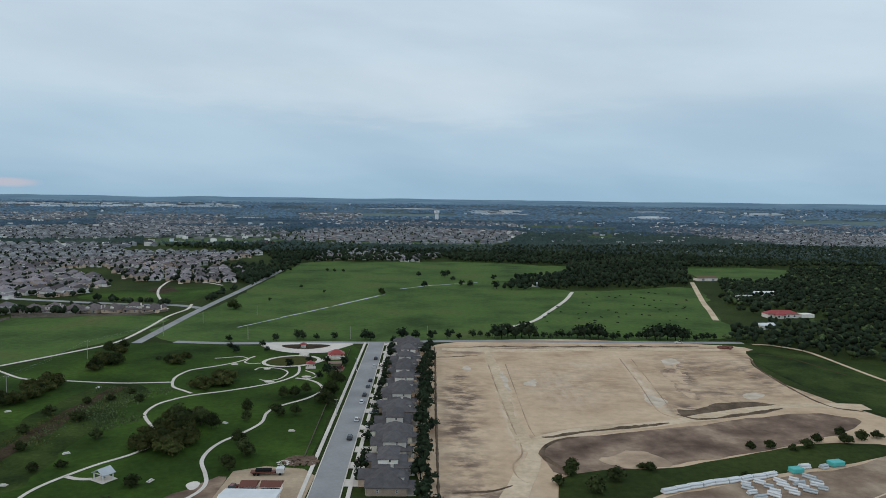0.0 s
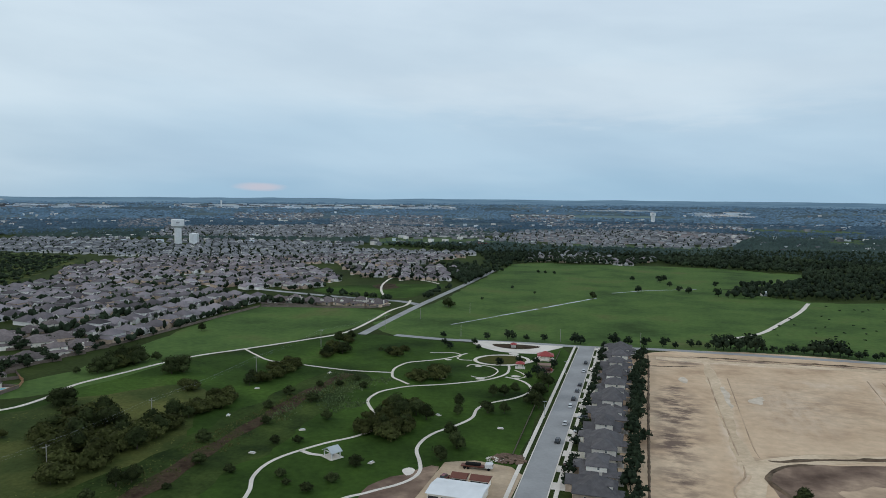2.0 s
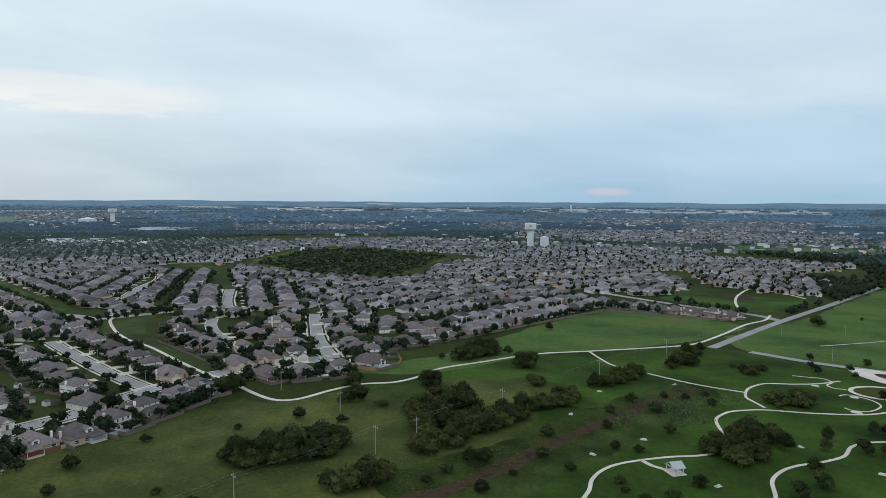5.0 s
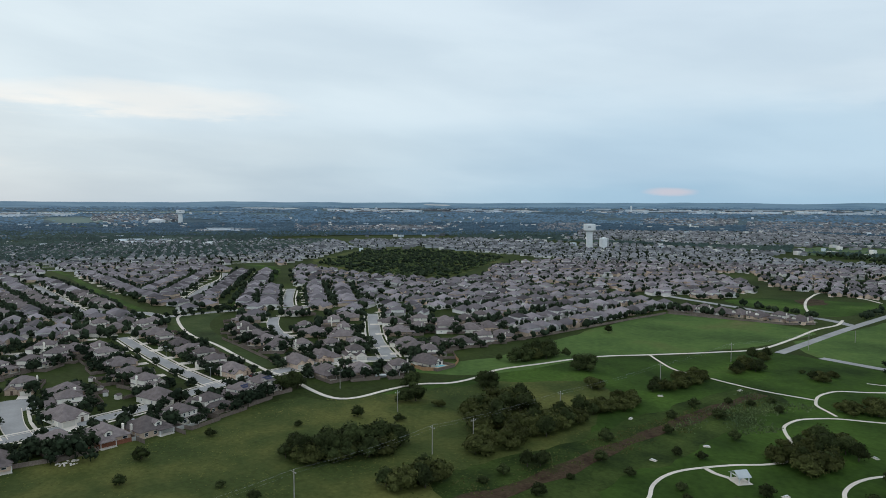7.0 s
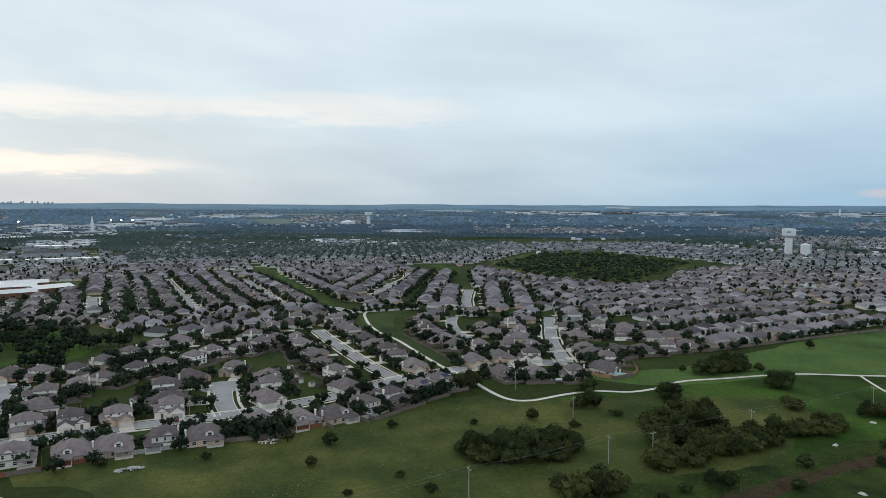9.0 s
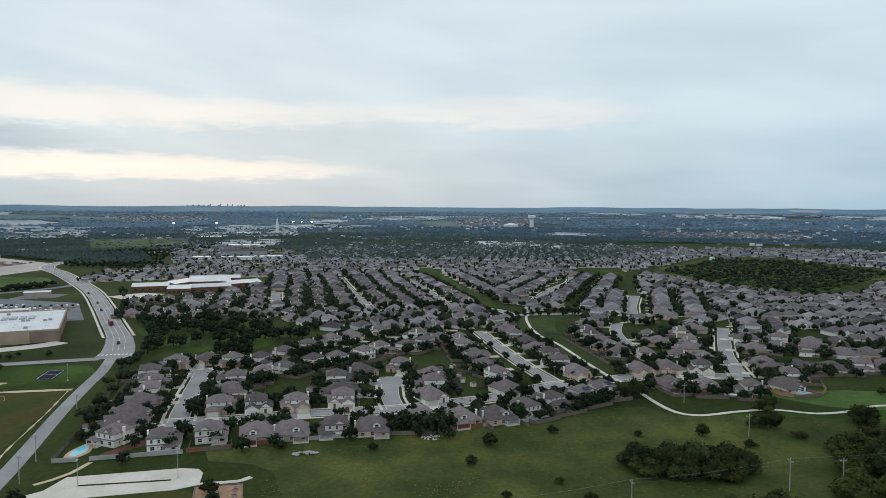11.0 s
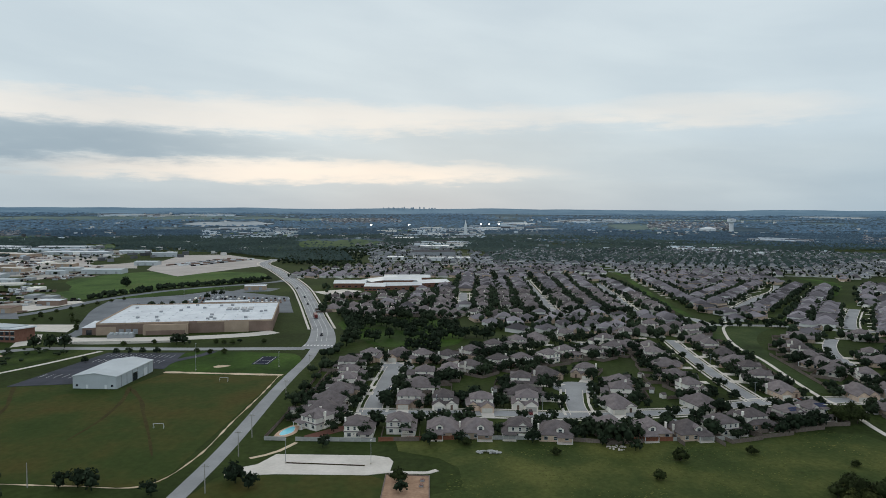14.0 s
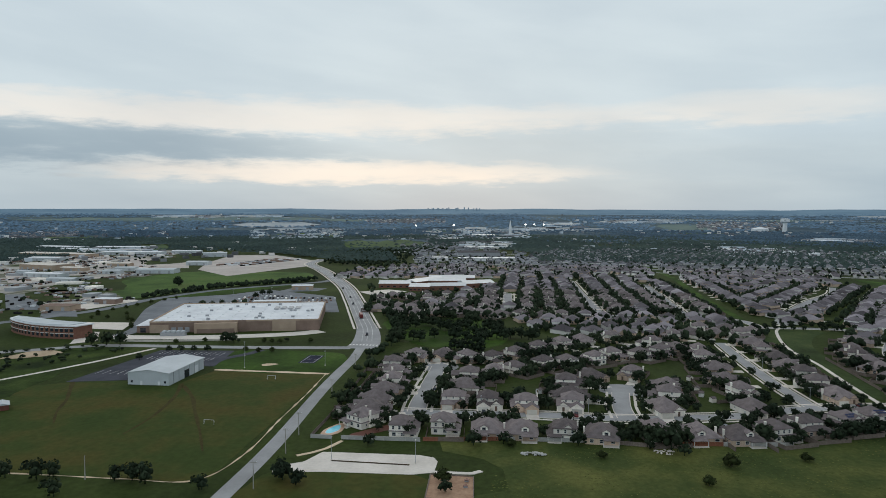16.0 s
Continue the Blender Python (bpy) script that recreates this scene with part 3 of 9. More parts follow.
FIELD = [(-226, -300), (-226, -115), (-231, -110), (-387, -113), (-390, -180), (-352, -188), (-352, -246), (-300, -330)]
structure("sports_field", slab(FIELD, 0.0, 0.05), M_FIELD, "wide olive green playing field", "field")
structure("court_lawn", slab([(-392, -182), (-391, -113), (-440, -116), (-448, -140), (-446, -190)], 0.0, 0.06, smooth=8.0), M_LAWN, "green lawn round a small ball court", "lawn")
structure("road_green", slab([(-688, -425), (-830, -530), (-1001, -500), (-1010, -330), (-900, -290), (-800, -370)], 0.0, 0.06, smooth=20.0, ragged=8.0), M_MEADOW, "green field beside the highway", "field")
structure("store_green", slab([(-702, -380), (-790, -345), (-850, -280), (-810, -300), (-740, -330)], 0.0, 0.07, smooth=14.0), M_LAWN, "green strip behind the car park", "lawn")
structure("thicket_floor", slab([(-663, 560), (-729, 500), (-950, 530), (-1177, 787), (-1050, 891), (-846, 844), (-767, 720)], 0.0, 0.06, smooth=20.0, ragged=14.0), M_ROUGH, "scrubby floor of the wood amid the houses", "undergrowth")
structure("village_green", slab([(-235, 628), (-225, 740), (-262, 735), (-330, 690), (-335, 640)], 0.0, 0.07, smooth=10.0, ragged=3.0), M_LAWN, "green with a worn patch by the road", "lawn")
structure("green_strip", slab([(-625, 184), (-789, 188), (-1009, 201), (-1195, 195), (-1195, 206), (-1009, 209), (-789, 196), (-625, 190)], 0.0, 0.07, smooth=20.0), M_LAWN, "narrow green strip behind gardens", "lawn")
structure("creek_green", slab([(-592, 244), (-650, 284), (-800, 374), (-905, 432), (-960, 440), (-1010, 450), (-960, 470), (-900, 455), (-780, 385), (-650, 305), (-582, 260)], 0.0, 0.07, smooth=14.0, ragged=4.0), M_LAWN, "green drainage strip behind gardens", "lawn")
structure("creek_track", ribbon([(-605, 262), (-700, 318), (-800, 378), (-905, 438)], 4.0, 0.05, 0.10), M_DIRT_PALE, "worn pale track along the drainage strip", "track")
structure("copse_green", slab([(-575, -118), (-512, -92), (-478, -72), (-476, -24), (-520, -12), (-592, -34), (-600, -80)], 0.0, 0.07, smooth=8.0, ragged=3.0), M_LAWN, "green with oaks beside the main road", "lawn")
structure("trail_green", slab([(-368, 178), (-410, 165), (-480, 166), (-560, 170), (-582, 185), (-582, 240), (-545, 215), (-500, 198), (-430, 190), (-366, 188)], 0.0, 0.07, smooth=8.0), M_SCRUBGRASS, "green corridor with a drain beside the trail", "lawn")

# the building site
SITE = [(-1, 200), (-6, 449), (190, 460), (182, 400), (184, 345), (210, 285), (235, 262), (176, 262), (120, 200), (60, 170)]
structure("building_site", slab(SITE, 0.0, 0.10, smooth=9.0, ragged=2.0), M_DIRT, "bare graded earth of a building site", "building site")
structure("site_topsoil", slab([(45, 236), (39, 259), (52, 275), (100, 288), (163, 312), (185, 300), (148, 273), (86, 248)], 0.10, 0.16, smooth=6.0, ragged=3.0), M_DIRT_DARK, "dark disturbed topsoil on the site", "topsoil")
structure("site_stain", slab([(109, 315), (108, 302), (116, 300), (131, 305), (160, 319), (151, 327), (134, 326), (116, 314)], 0.10, 0.13, smooth=1.5, ragged=2.0), M_BERM, "dark heap of topsoil", "topsoil")
structure("site_track", ribbon([(20, 205), (34, 250), (44, 275), (100, 296), (163, 322), (200, 322)], lambda t: 7.5 + 1.4 * math.sin(t * 21) + 0.8 * math.sin(t * 53), 0.1, 0.175), M_DIRT_PALE, "pale packed haul track", "track")
structure("site_track", ribbon([(34, 258), (31, 300), (30, 360), (28, 445)], lambda t: 5.5 + 1.6 * math.sin(t * 19) + 0.8 * math.sin(t * 47), 0.1, 0.145), M_DIRT_PALE, "pale packed haul track", "track")
structure("site_track", ribbon([(0, 438), (60, 440), (120, 444), (180, 446)], lambda t: 6.5 + 1.5 * math.sin(t * 17), 0.1, 0.15), M_DIRT_PALE, "pale packed haul track", "track")
structure("topsoil_patch", slab([(60, 252), (72, 258), (84, 252), (78, 244), (67, 243)], 0.16, 0.168, smooth=2.0, ragged=4.5), M_DIRT_MID, "pale patch in the dark topsoil", "topsoil")
structure("site_green", slab([(40, 180), (43, 234), (86, 245), (148, 270), (180, 266), (144, 247), (74, 223)], 0.1, 0.22, smooth=6.0, ragged=1.5), M_GRASS, "green grass strip beside the site", "grass strip")
structure("site_yard", slab([(60, 200), (76, 221), (146, 245), (182, 264), (230, 258), (150, 190), (90, 175)], 0.1, 0.18, smooth=7.0, ragged=2.0), M_YARDEARTH, "bare brown storage yard", "yard")
structure("site_bank", slab([(196, 440), (188, 400), (190, 350), (215, 300), (330, 300), (330, 350), (240, 420), (215, 448)], 0.0, 0.12, smooth=8.0, ragged=3.0), M_BANK, "weedy green bank beside the site", "grass bank")


structure("site_stain", slab([(129, 404), (138, 405), (128, 349), (125, 331), (121, 339), (122, 372)], 0.10, 0.125, smooth=2.0, ragged=4.0), M_STAIN, "dark streak of damp topsoil", "topsoil")
for line in ([(43, 354), (46, 362), (50, 366), (50, 357), (48, 351)], [(99, 333), (103, 340), (107, 327), (102, 317), (98, 324)], [(131, 412), (137, 419), (143, 418), (138, 405), (130, 403)], [(12, 389), (15, 395), (17, 388), (14, 381)], [(148, 340), (156, 345), (160, 340), (150, 332)], [(30, 367), (34, 380), (35, 345), (33, 335)]):
    structure("pale_spoil", slab(line, 0.10, 0.135, smooth=1.5, ragged=2.0), M_SPOIL, "pale patch of limestone spoil", "spoil")
structure("bank_track", ribbon([(209, 465), (220, 463), (234, 447), (237, 426), (238, 403), (240, 374), (246, 330)], 2.4, 0.0, 0.18), M_DIRT_PALE, "pale track along the top of the bank", "track")
structure("bank_track", ribbon([(200, 434), (213, 426), (221, 402), (226, 380)], 1.6, 0.0, 0.17), M_RUT, "faint worn track on the bank", "track")


def berm(pts, w, h, material, label):
    """A low heaped ridge of earth."""
    L = curve(pts, 2.0)
    bm = bmesh.new()
    rows = []
    for i, p in enumerate(L):
        t = (L[min(len(L) - 1, i + 1)] - L[max(0, i - 1)]).normalized()
        s = Vector((t.y, -t.x, 0))
        k = min(1.0, i / 3.0, (len(L) - 1 - i) / 3.0) * max(0.05, 0.75 + 1.3 * noise.noise(p * 0.11))
        s = s * (0.55 + 0.9 * abs(noise.noise(p * 0.17 + Vector((5, 1, 0)))) + 0.25 * k)
        rows.append([bm.verts.new(p + s * (w * q * (0.8 + 0.4 * random.random())) + Vector((0, 0, 0.1 + h * zz * k * (0.7 + 0.6 * random.random())))) for q, zz in ((-0.5, 0), (-0.25, 0.7), (0, 1), (0.25, 0.7), (0.5, 0))])
    for A, B in zip(rows, rows[1:]):
        for j in range(4):
            bm.faces.new((A[j], A[j + 1], B[j + 1], B[j]))
    bmesh.ops.recalc_face_normals(bm, faces=bm.faces)
    return structure("earth_berm", bm, material, label, "berm")


for pts in ([(30, 210), (60, 190), (130, 215), (200, 262)], [(50, 186), (120, 200), (190, 250)]):
    for off in (-1.1, 1.1):
        structure("wheel_track", ribbon(pts, 0.6, 0.1, 0.182 + 0.004 * off, shift=off, step=5), M_DIRT_PALE, "faint wheel track on graded earth", "track")
for line, w, h in (([(40, 275), (45, 275), (60, 282), (84, 289), (99, 295)], 2.2, 0.7), ([(27, 399), (28, 346), (30, 291), (31, 259), (26, 244), (27, 233), (31, 227)], 0.7, 0.35), ([(37, 400), (37, 332), (37, 291), (38, 276)], 0.5, 0.2),
                   ([(-6, 415), (8, 417), (22, 422)], 0.9, 0.4), ([(4, 220), (17, 222), (26, 228)], 1.2, 0.4), ([(108, 418), (103, 356), (99, 313), (104, 302)], 0.7, 0.3), ([(115, 418), (110, 360), (106, 318)], 0.5, 0.2), ([(106, 308), (113, 300), (132, 306), (160, 319)], 1.8, 0.7),
                   ([(189, 422), (182, 393), (180, 348), (183, 322), (195, 314)], 1.3, 0.6), ([(44, 240), (38, 256), (45, 270), (57, 276)], 2.0, 0.7), ([(-0.5, 217), (-1.5, 266), (-2.5, 318), (-4, 413), (-5, 446)], 1.1, 0.5), ([(20, 448), (80, 450), (170, 456)], 1.4, 0.5)):
    berm(line, w, h, M_BERM if w > 0.8 else M_DIRT_MID, "dark heaped ridge of earth")

# ---- roads, kerbs and paths ----
def street(pts, width, label="pale concrete residential street", walk_w=1.4, verge=1.6, name="road", material=None, z=0.10, kerb=True, sides=(-1, 1)):
    structure(name, ribbon(pts, width, 0.0, z), material or M_ROAD, label, "road")
    if kerb:
        for s in sides:
            structure("kerb", ribbon(pts, 0.35, 0.0, z + 0.14, shift=s * (width / 2 + 0.17)), M_CONC, "pale concrete kerb", "kerb")
            if walk_w:
                structure("pavement", ribbon(pts, walk_w, 0.0, z + 0.06, shift=s * (width / 2 + 0.35 + verge + walk_w / 2)), M_CONC, "pale concrete pavement", "pavement")


def bulb(x, y, r, z=0.12, name="cul_de_sac"):
    structure(name, slab([(x + r * math.cos(a), y + r * math.sin(a)) for a in [i * math.pi / 8 for i in range(16)]], 0.0, z), M_ROAD, "round pale concrete turning circle", "road")


STREET_A = [(-34, 130), (-37, 214), (-40, 335), (-43, 456)]
street(STREET_A, 10.0, label="wide pale street beside the park", z=0.21)
street([(-175, 452), (-138, 449), (-110, 452), (-79, 455), (-47, 456), (-29, 458), (2, 464), (60, 466), (150, 468), (205, 470)], 6.5, label="narrow pale lane past the park", walk_w=0, kerb=False, z=0.11)
street([(-198, 446), (-204, 574), (-207, 743), (-212, 930)], 6.5, label="straight country road beside the pasture", kerb=False)
street([(-207, 592), (-230, 605), (-262, 609), (-317, 616), (-420, 640)], 8.0, kerb=False, z=0.11)
street([(222, 560), (236, 610), (250, 664), (298, 829)], 5.0, label="pale gravel farm lane", kerb=False, material=M_DIRT_PALE)
street([(39, 508), (70, 543), (94, 601), (118, 665), (136, 726)], 3.6, label="curving pale gravel track", kerb=False, material=M_CONC)
# suburb streets
street([(-318, -57), (-319, -22), (-321, 3), (-320, 48), (-326, 80), (-331, 100), (-347, 136), (-354, 172), (-356, 213), (-344, 247)], 8.5)
street([(-319, -50), (-335, -51), (-360, -51), (-392, -51), (-414, -51)], 8.5, z=0.12)
bulb(-414, -51, 12.0, 0.13)
street([(-320, 47), (-340, 47), (-366, 50)], 8.5, z=0.12)
bulb(-372, 51, 12.0, 0.13)
street([(-349, 138), (-402, 136), (-466, 137), (-514, 139)], 6.8, z=0.12, verge=1.2, walk_w=1.2)
street([(-344, 247), (-379, 264), (-411, 282), (-491, 334)], 8.5, z=0.12)
street([(-437, 227), (-470, 234), (-500, 246), (-527, 261)], 8.5, z=0.12, walk_w=0)
street([(-408, -17), (-440, 10), (-470, 55), (-500, 80)], 7.5, z=0.115, walk_w=0)
street([(-585, 178), (-582, 250), (-560, 300), (-571, 330)], 7.5, z=0.115, walk_w=0)
street([(-632, 68), (-700, 67), (-800, 63), (-940, 60)], 9.0, z=0.12)
street([(-640, 143), (-700, 145), (-800, 148), (-907, 151)], 9.0, z=0.12)
street([(-632, -15), (-700, -17), (-790, -19)], 9.0, z=0.12)
street([(-640, -14), (-636, 40), (-634, 70), (-640, 143), (-620, 182), (-585, 190)], 8.5, z=0.125, walk_w=0)
street([(-680, 246), (-760, 295), (-830, 345), (-900, 376)], 9.0, z=0.12)
street([(-571, 297), (-620, 322), (-690, 362)], 9.0, z=0.12)
street([(-544, 758), (-590, 800), (-666, 875), (-720, 960)], 9.0, z=0.12)
# the straight lane by the playing field, and the main road
LANE = [(-150, -99), (-214, -99), (-269, -100), (-345, -105), (-391, -107), (-430, -108), (-470, -112)]
street(LANE, 6.5, label="straight grey lane beside the playing field", kerb=False)
MAIN = [(-462, -111), (-490, -113), (-540, -124), (-604, -144), (-700, -174), (-821, -214), (-930, -258), (-1062, -316), (-1180, -372), (-1290, -380)]
street(MAIN, lambda t: 22.0 - 7.5 * min(1.0, t * 7), label="wide pale main road with turning lanes", kerb=False, z=0.13)
for s in (-1, 1):
    structure("kerb", ribbon(MAIN[2:], 0.4, 0.0, 0.28, shift=s * 7.5), M_CONC, "pale kerb of the main road", "kerb")
    structure("pavement", ribbon(MAIN[2:], 1.8, 0.0, 0.2, shift=s * 10.2), M_CONC, "pale pavement beside the main road", "pavement")
for off in (-3.6, 0.0, 3.6):
    structure("lane_marking", ribbon(MAIN[1:], 0.25, 0.13, 0.145, shift=off), M_MARK, "white lane line", "road marking")
street([(-380, -420), (-420, -345), (-447, -300), (-452, -277), (-456, -196), (-464, -118)], 9.0, label="grey cross road in front of the store", kerb=False, z=0.11)
street([(-450, -480), (-558, -420), (-618, -396), (-702, -388), (-788, -352), (-880, -268), (-930, -258)], 12.0, label="grey highway behind the store", kerb=False, z=0.12, material=M_ASPHALT)
for k in range(9):
    structure("crossing_stripe", slab([(-473 - 1.2 * 0, -122 + 2.4 * k), (-473, -120.8 + 2.4 * k), (-476.5, -120.8 + 2.4 * k), (-476.5, -122 + 2.4 * k)], 0.13, 0.15), M_MARK, "white crossing stripe", "road marking")
structure("store_car_park", slab([(-531, -306), (-640, -356), (-700, -378), (-740, -325), (-790, -300), (-736, -205), (-650, -178), (-625, -170), (-610, -300)], 0.0, 0.12, smooth=0), M_ASPHALT, "grey asphalt car park behind the store", "car park")
structure("shed_lot", slab([(-352, -250), (-360, -218), (-398, -217), (-398, -186), (-444, -193), (-440, -243)], 0.0, 0.12), M_DARKLOT, "dark asphalt lot beside a metal hall", "car park")
for k in range(14):
    for x0 in (-372, -412, -428):
        y0 = -246 + 4.4 * k if x0 > -400 else -238 + 3.2 * k
        if x0 > -400 and y0 > -222:
            continue
        structure("bay_line", slab([(x0, y0), (x0 - 9, y0), (x0 - 9, y0 + 0.22), (x0, y0 + 0.22)], 0.12, 0.135), M_MARK, "faded white parking line", "road marking")
structure("court_line", ribbon([(-415, -137.8), (-415, -129.8), (-435, -129.8), (-435, -137.8)], 0.25, 0.14, 0.155, closed=True, smooth=False), M_MARK, "white court line", "court line")
structure("court_line", ribbon([(-425, -137.8), (-425, -129.8)], 0.25, 0.14, 0.157, smooth=False), M_MARK, "white court line", "court line")
structure("ball_court", slab([(-413.5, -139), (-413.5, -128.6), (-436.5, -128.6), (-436.5, -139)], 0.0, 0.14), M_COURT, "dark blue ball court on the lawn", "court")
structure("field_path", ribbon([(-390, -182), (-389, -150), (-388, -112)], lambda t: 2.4 + 2.2 * abs(math.sin(t * 17) * math.sin(t * 5 + 1)), 0.0, 0.13), M_DIRT_PALE, "pale worn path across the field", "path")
structure("field_path", ribbon([(-226, -200), (-226, -165), (-226, -140), (-228, -114), (-256, -107.5), (-300, -109.5), (-345, -111), (-386, -113.5)], lambda t: 0.15 + 1.1 * abs(math.sin(t * 61) * math.sin(t * 23)), 0.0, 0.12, step=2.0), M_DIRT_PALE, "pale worn edge of the field", "path")
structure("worn_patch", slab([(-404, -158), (-404, -153), (-408, -150), (-411, -154), (-409, -159)], 0.0, 0.1, smooth=1.5, ragged=2.0), M_DIRT_PALE, "pale worn patch on the lawn", "bare patch")
structure("lot_drive", ribbon([(-398, -190), (-418, -190), (-436, -180), (-450, -176)], 6.0, 0.0, 0.128, step=3), M_DARKLOT, "dark drive from the lot to the road", "road")
structure("field_trail", ribbon([(-330, -300), (-390, -270), (-445, -250)], 3.0, 0.0, 0.12), M_CONC, "pale path beside the dark lot", "path")
# concrete lot, walkway and sand pit at the foot of the lane
LOT = [(-243, -92), (-250, -82), (-261, -78), (-262, -40), (-260, -34), (-256, -32), (-245, -32), (-242, -40), (-241, -72), (-238, -90)]
structure("concrete_lot", slab(LOT, 0.0, 0.16), M_CONC, "empty pale concrete car park", "car park")
structure("lot_island", ribbon([(-252, -72), (-251, -42)], 0.9, 0.1, 0.3), M_BRUSH, "dark narrow planted island", "kerb island")
structure("lot_walk", ribbon([(-245.5, -32), (-245.5, -22), (-246, -18), (-248.5, -15)], 2.2, 0.0, 0.18, step=2), M_CONC, "pale concrete walkway", "path")
structure("sand_pit", slab([(-243, -33), (-242.5, -17.5), (-222, -16), (-222, -32)], 0.0, 0.16), M_SANDPIT, "reddish sandy play pit with timber edge", "sand pit")
structure("lot_turf", slab([(-241, -90), (-240, -34), (-205, -30), (-200, -92)], 0.0, 0.06, smooth=8.0, ragged=6.0), M_FIELD, "worn grass below the concrete lot", "lawn")

# aprons, lots and drives round the store
structure("store_apron", ribbon([(-484, -300), (-482, -292), (-489, -240), (-500, -200), (-514, -170), (-526, -158)], 15.0, 0.0, 0.13, step=6), M_CONC, "pale concrete service apron of the store", "apron")
structure("apron_wall", ribbon([(-484, -304), (-473, -297), (-467, -284), (-468, -262), (-474, -236), (-482, -208)], 0.6, 0.0, 1.4, step=3), M_CONC, "low pale retaining wall", "wall")
structure("pale_lot", slab([(-515, -358), (-511, -314), (-545, -325), (-542, -372)], 0.0, 0.125), M_CONC, "empty pale concrete lot", "car park")
structure("pale_lot", slab([(-452, -318), (-466, -306), (-500, -326), (-500, -340)], 0.0, 0.127), M_CONC, "pale drive beside the brick office", "car park")
structure("store_drive", ribbon([(-484, -303), (-512, -304), (-562, -326), (-627, -354), (-690, -372)], 11.0, 0.0, 0.118, step=6), M_ASPHALT, "grey drive round the store", "road")
structure("rough_lot", slab([(-314, -262), (-380, -268), (-446, -268), (-440, -310), (-402, -334), (-340, -330)], 0.0, 0.083, smooth=9.0, ragged=5.0), M_BANK, "rough ground with low bushes", "rough ground")
structure("pale_lot", slab([(-403, -331), (-430, -322), (-424, -304), (-410, -310)], 0.0, 0.1, ragged=2.0, smooth=3.0), M_SAND, "bare pale sandy lot", "lot")
structure("pale_lot", slab([(-640, -440), (-690, -412), (-676, -396), (-612, -412), (-585, -420), (-590, -444)], 0.0, 0.122), M_CONC, "pale car park round roadside shops", "car park")
structure("pale_lot", slab([(-770, -285), (-785, -240), (-812, -236), (-822, -276)], 0.0, 0.124), M_ASPHALT, "grey car park round a small shop", "car park")

# trails
TRAIL = [(-585, 205), (-568, 196), (-522, 184), (-484, 179), (-450, 180), (-399, 176), (-360, 174), (-340, 176), (-310, 173), (-290, 174), (-283, 183), (-285, 204), (-284, 222), (-275, 237), (-275, 256), (-280, 276), (-275, 304), (-266, 346), (-247, 379), (-226, 416), (-212, 448), (-213, 497), (-218, 550), (-216, 585), (-222, 613)]
structure("trail", ribbon(TRAIL, 2.3, 0.0, 0.17, step=3), M_CONC, "pale winding concrete trail", "path")


def path(pts, w=1.4, label="pale winding concrete park path"):
    structure("path", ribbon(pts, w, 0.0, 0.15, step=2.0), M_CONC, label, "path")


path([(-248, 378), (-234, 367), (-216, 355), (-199, 353), (-177, 350), (-160, 349), (-138, 352)])
path([(-138, 352), (-140, 360), (-140, 368), (-138, 377), (-133, 382), (-126, 388), (-118, 398), (-112, 412)])
path([(-138, 352), (-134, 343), (-127, 337), (-121, 332)])
path([(-124, 120), (-121, 160), (-122, 180), (-125, 192), (-130, 202), (-132, 213), (-130, 224), (-122, 240), (-114, 251), (-110, 264), (-115, 276), (-126, 292), (-130, 301), (-130, 313), (-126, 321), (-119, 329), (-104, 338), (-88, 351), (-81, 361), (-78, 371), (-79, 382), (-81, 390)])
path([(-77, 363), (-70, 360), (-64, 354), (-60, 345), (-60, 335), (-65, 324), (-73, 314), (-77, 303), (-76, 289), (-80, 276), (-85, 266), (-87, 256), (-86, 245), (-81, 234), (-78, 226), (-78, 219), (-81, 212), (-88, 203), (-96, 190), (-100, 150)])
path([(-127, 230), (-122, 228), (-117, 228)], 1.8)
OVAL = [(-87.6 + 16.0 * math.cos(a) * 0.89 - 13.0 * math.sin(a) * 0.46, 401.6 + 16.0 * math.cos(a) * 0.46 + 13.0 * math.sin(a) * 0.89) for a in [i * math.pi / 8 for i in range(16)]]
structure("path", ribbon(OVAL, 2.2, 0.0, 0.16, step=2, closed=True), M_CONC, "pale ring path round an oval lawn", "path")
structure("oval_lawn", slab([(-87.6 + (x + 87.6) * 0.92, 401.6 + (y - 401.6) * 0.92) for x, y in OVAL], 0.0, 0.10, smooth=3.0), M_FIELD, "light green oval lawn", "lawn")
for line in ([(-103, 379), (-102, 384), (-97, 385), (-89, 382), (-84, 375), (-84, 366), (-86, 360), (-91, 357), (-95, 359)], [(-134, 406), (-128, 408), (-120, 411), (-114, 406), (-114, 398), (-110, 394), (-104, 395)], [(-73, 362), (-70, 362), (-67, 367), (-70, 374), (-75, 379)]):
    structure("path", ribbon(line, 0.9, 0.0, 0.14, step=1.5), M_CONC, "thin looping park path", "path")
path([(-81, 390), (-76, 394), (-70, 404), (-68, 420)], 2.4)
structure("plaza", slab([(-117, 446), (-111, 436), (-103, 429), (-94, 424), (-84, 423), (-76, 424), (-70, 426), (-65, 436), (-58, 452), (-72, 452), (-90, 453), (-110, 453)], 0.0, 0.17, smooth=3.0), M_CONC, "pale concrete plaza with a turning loop", "plaza")
structure("plaza_bed", slab([(-103, 444), (-97, 436), (-86, 434), (-78, 437), (-72, 446), (-88, 448)], 0.1, 0.3, smooth=3.0), M_BRUSH, "planted bed in the plaza", "flower bed")
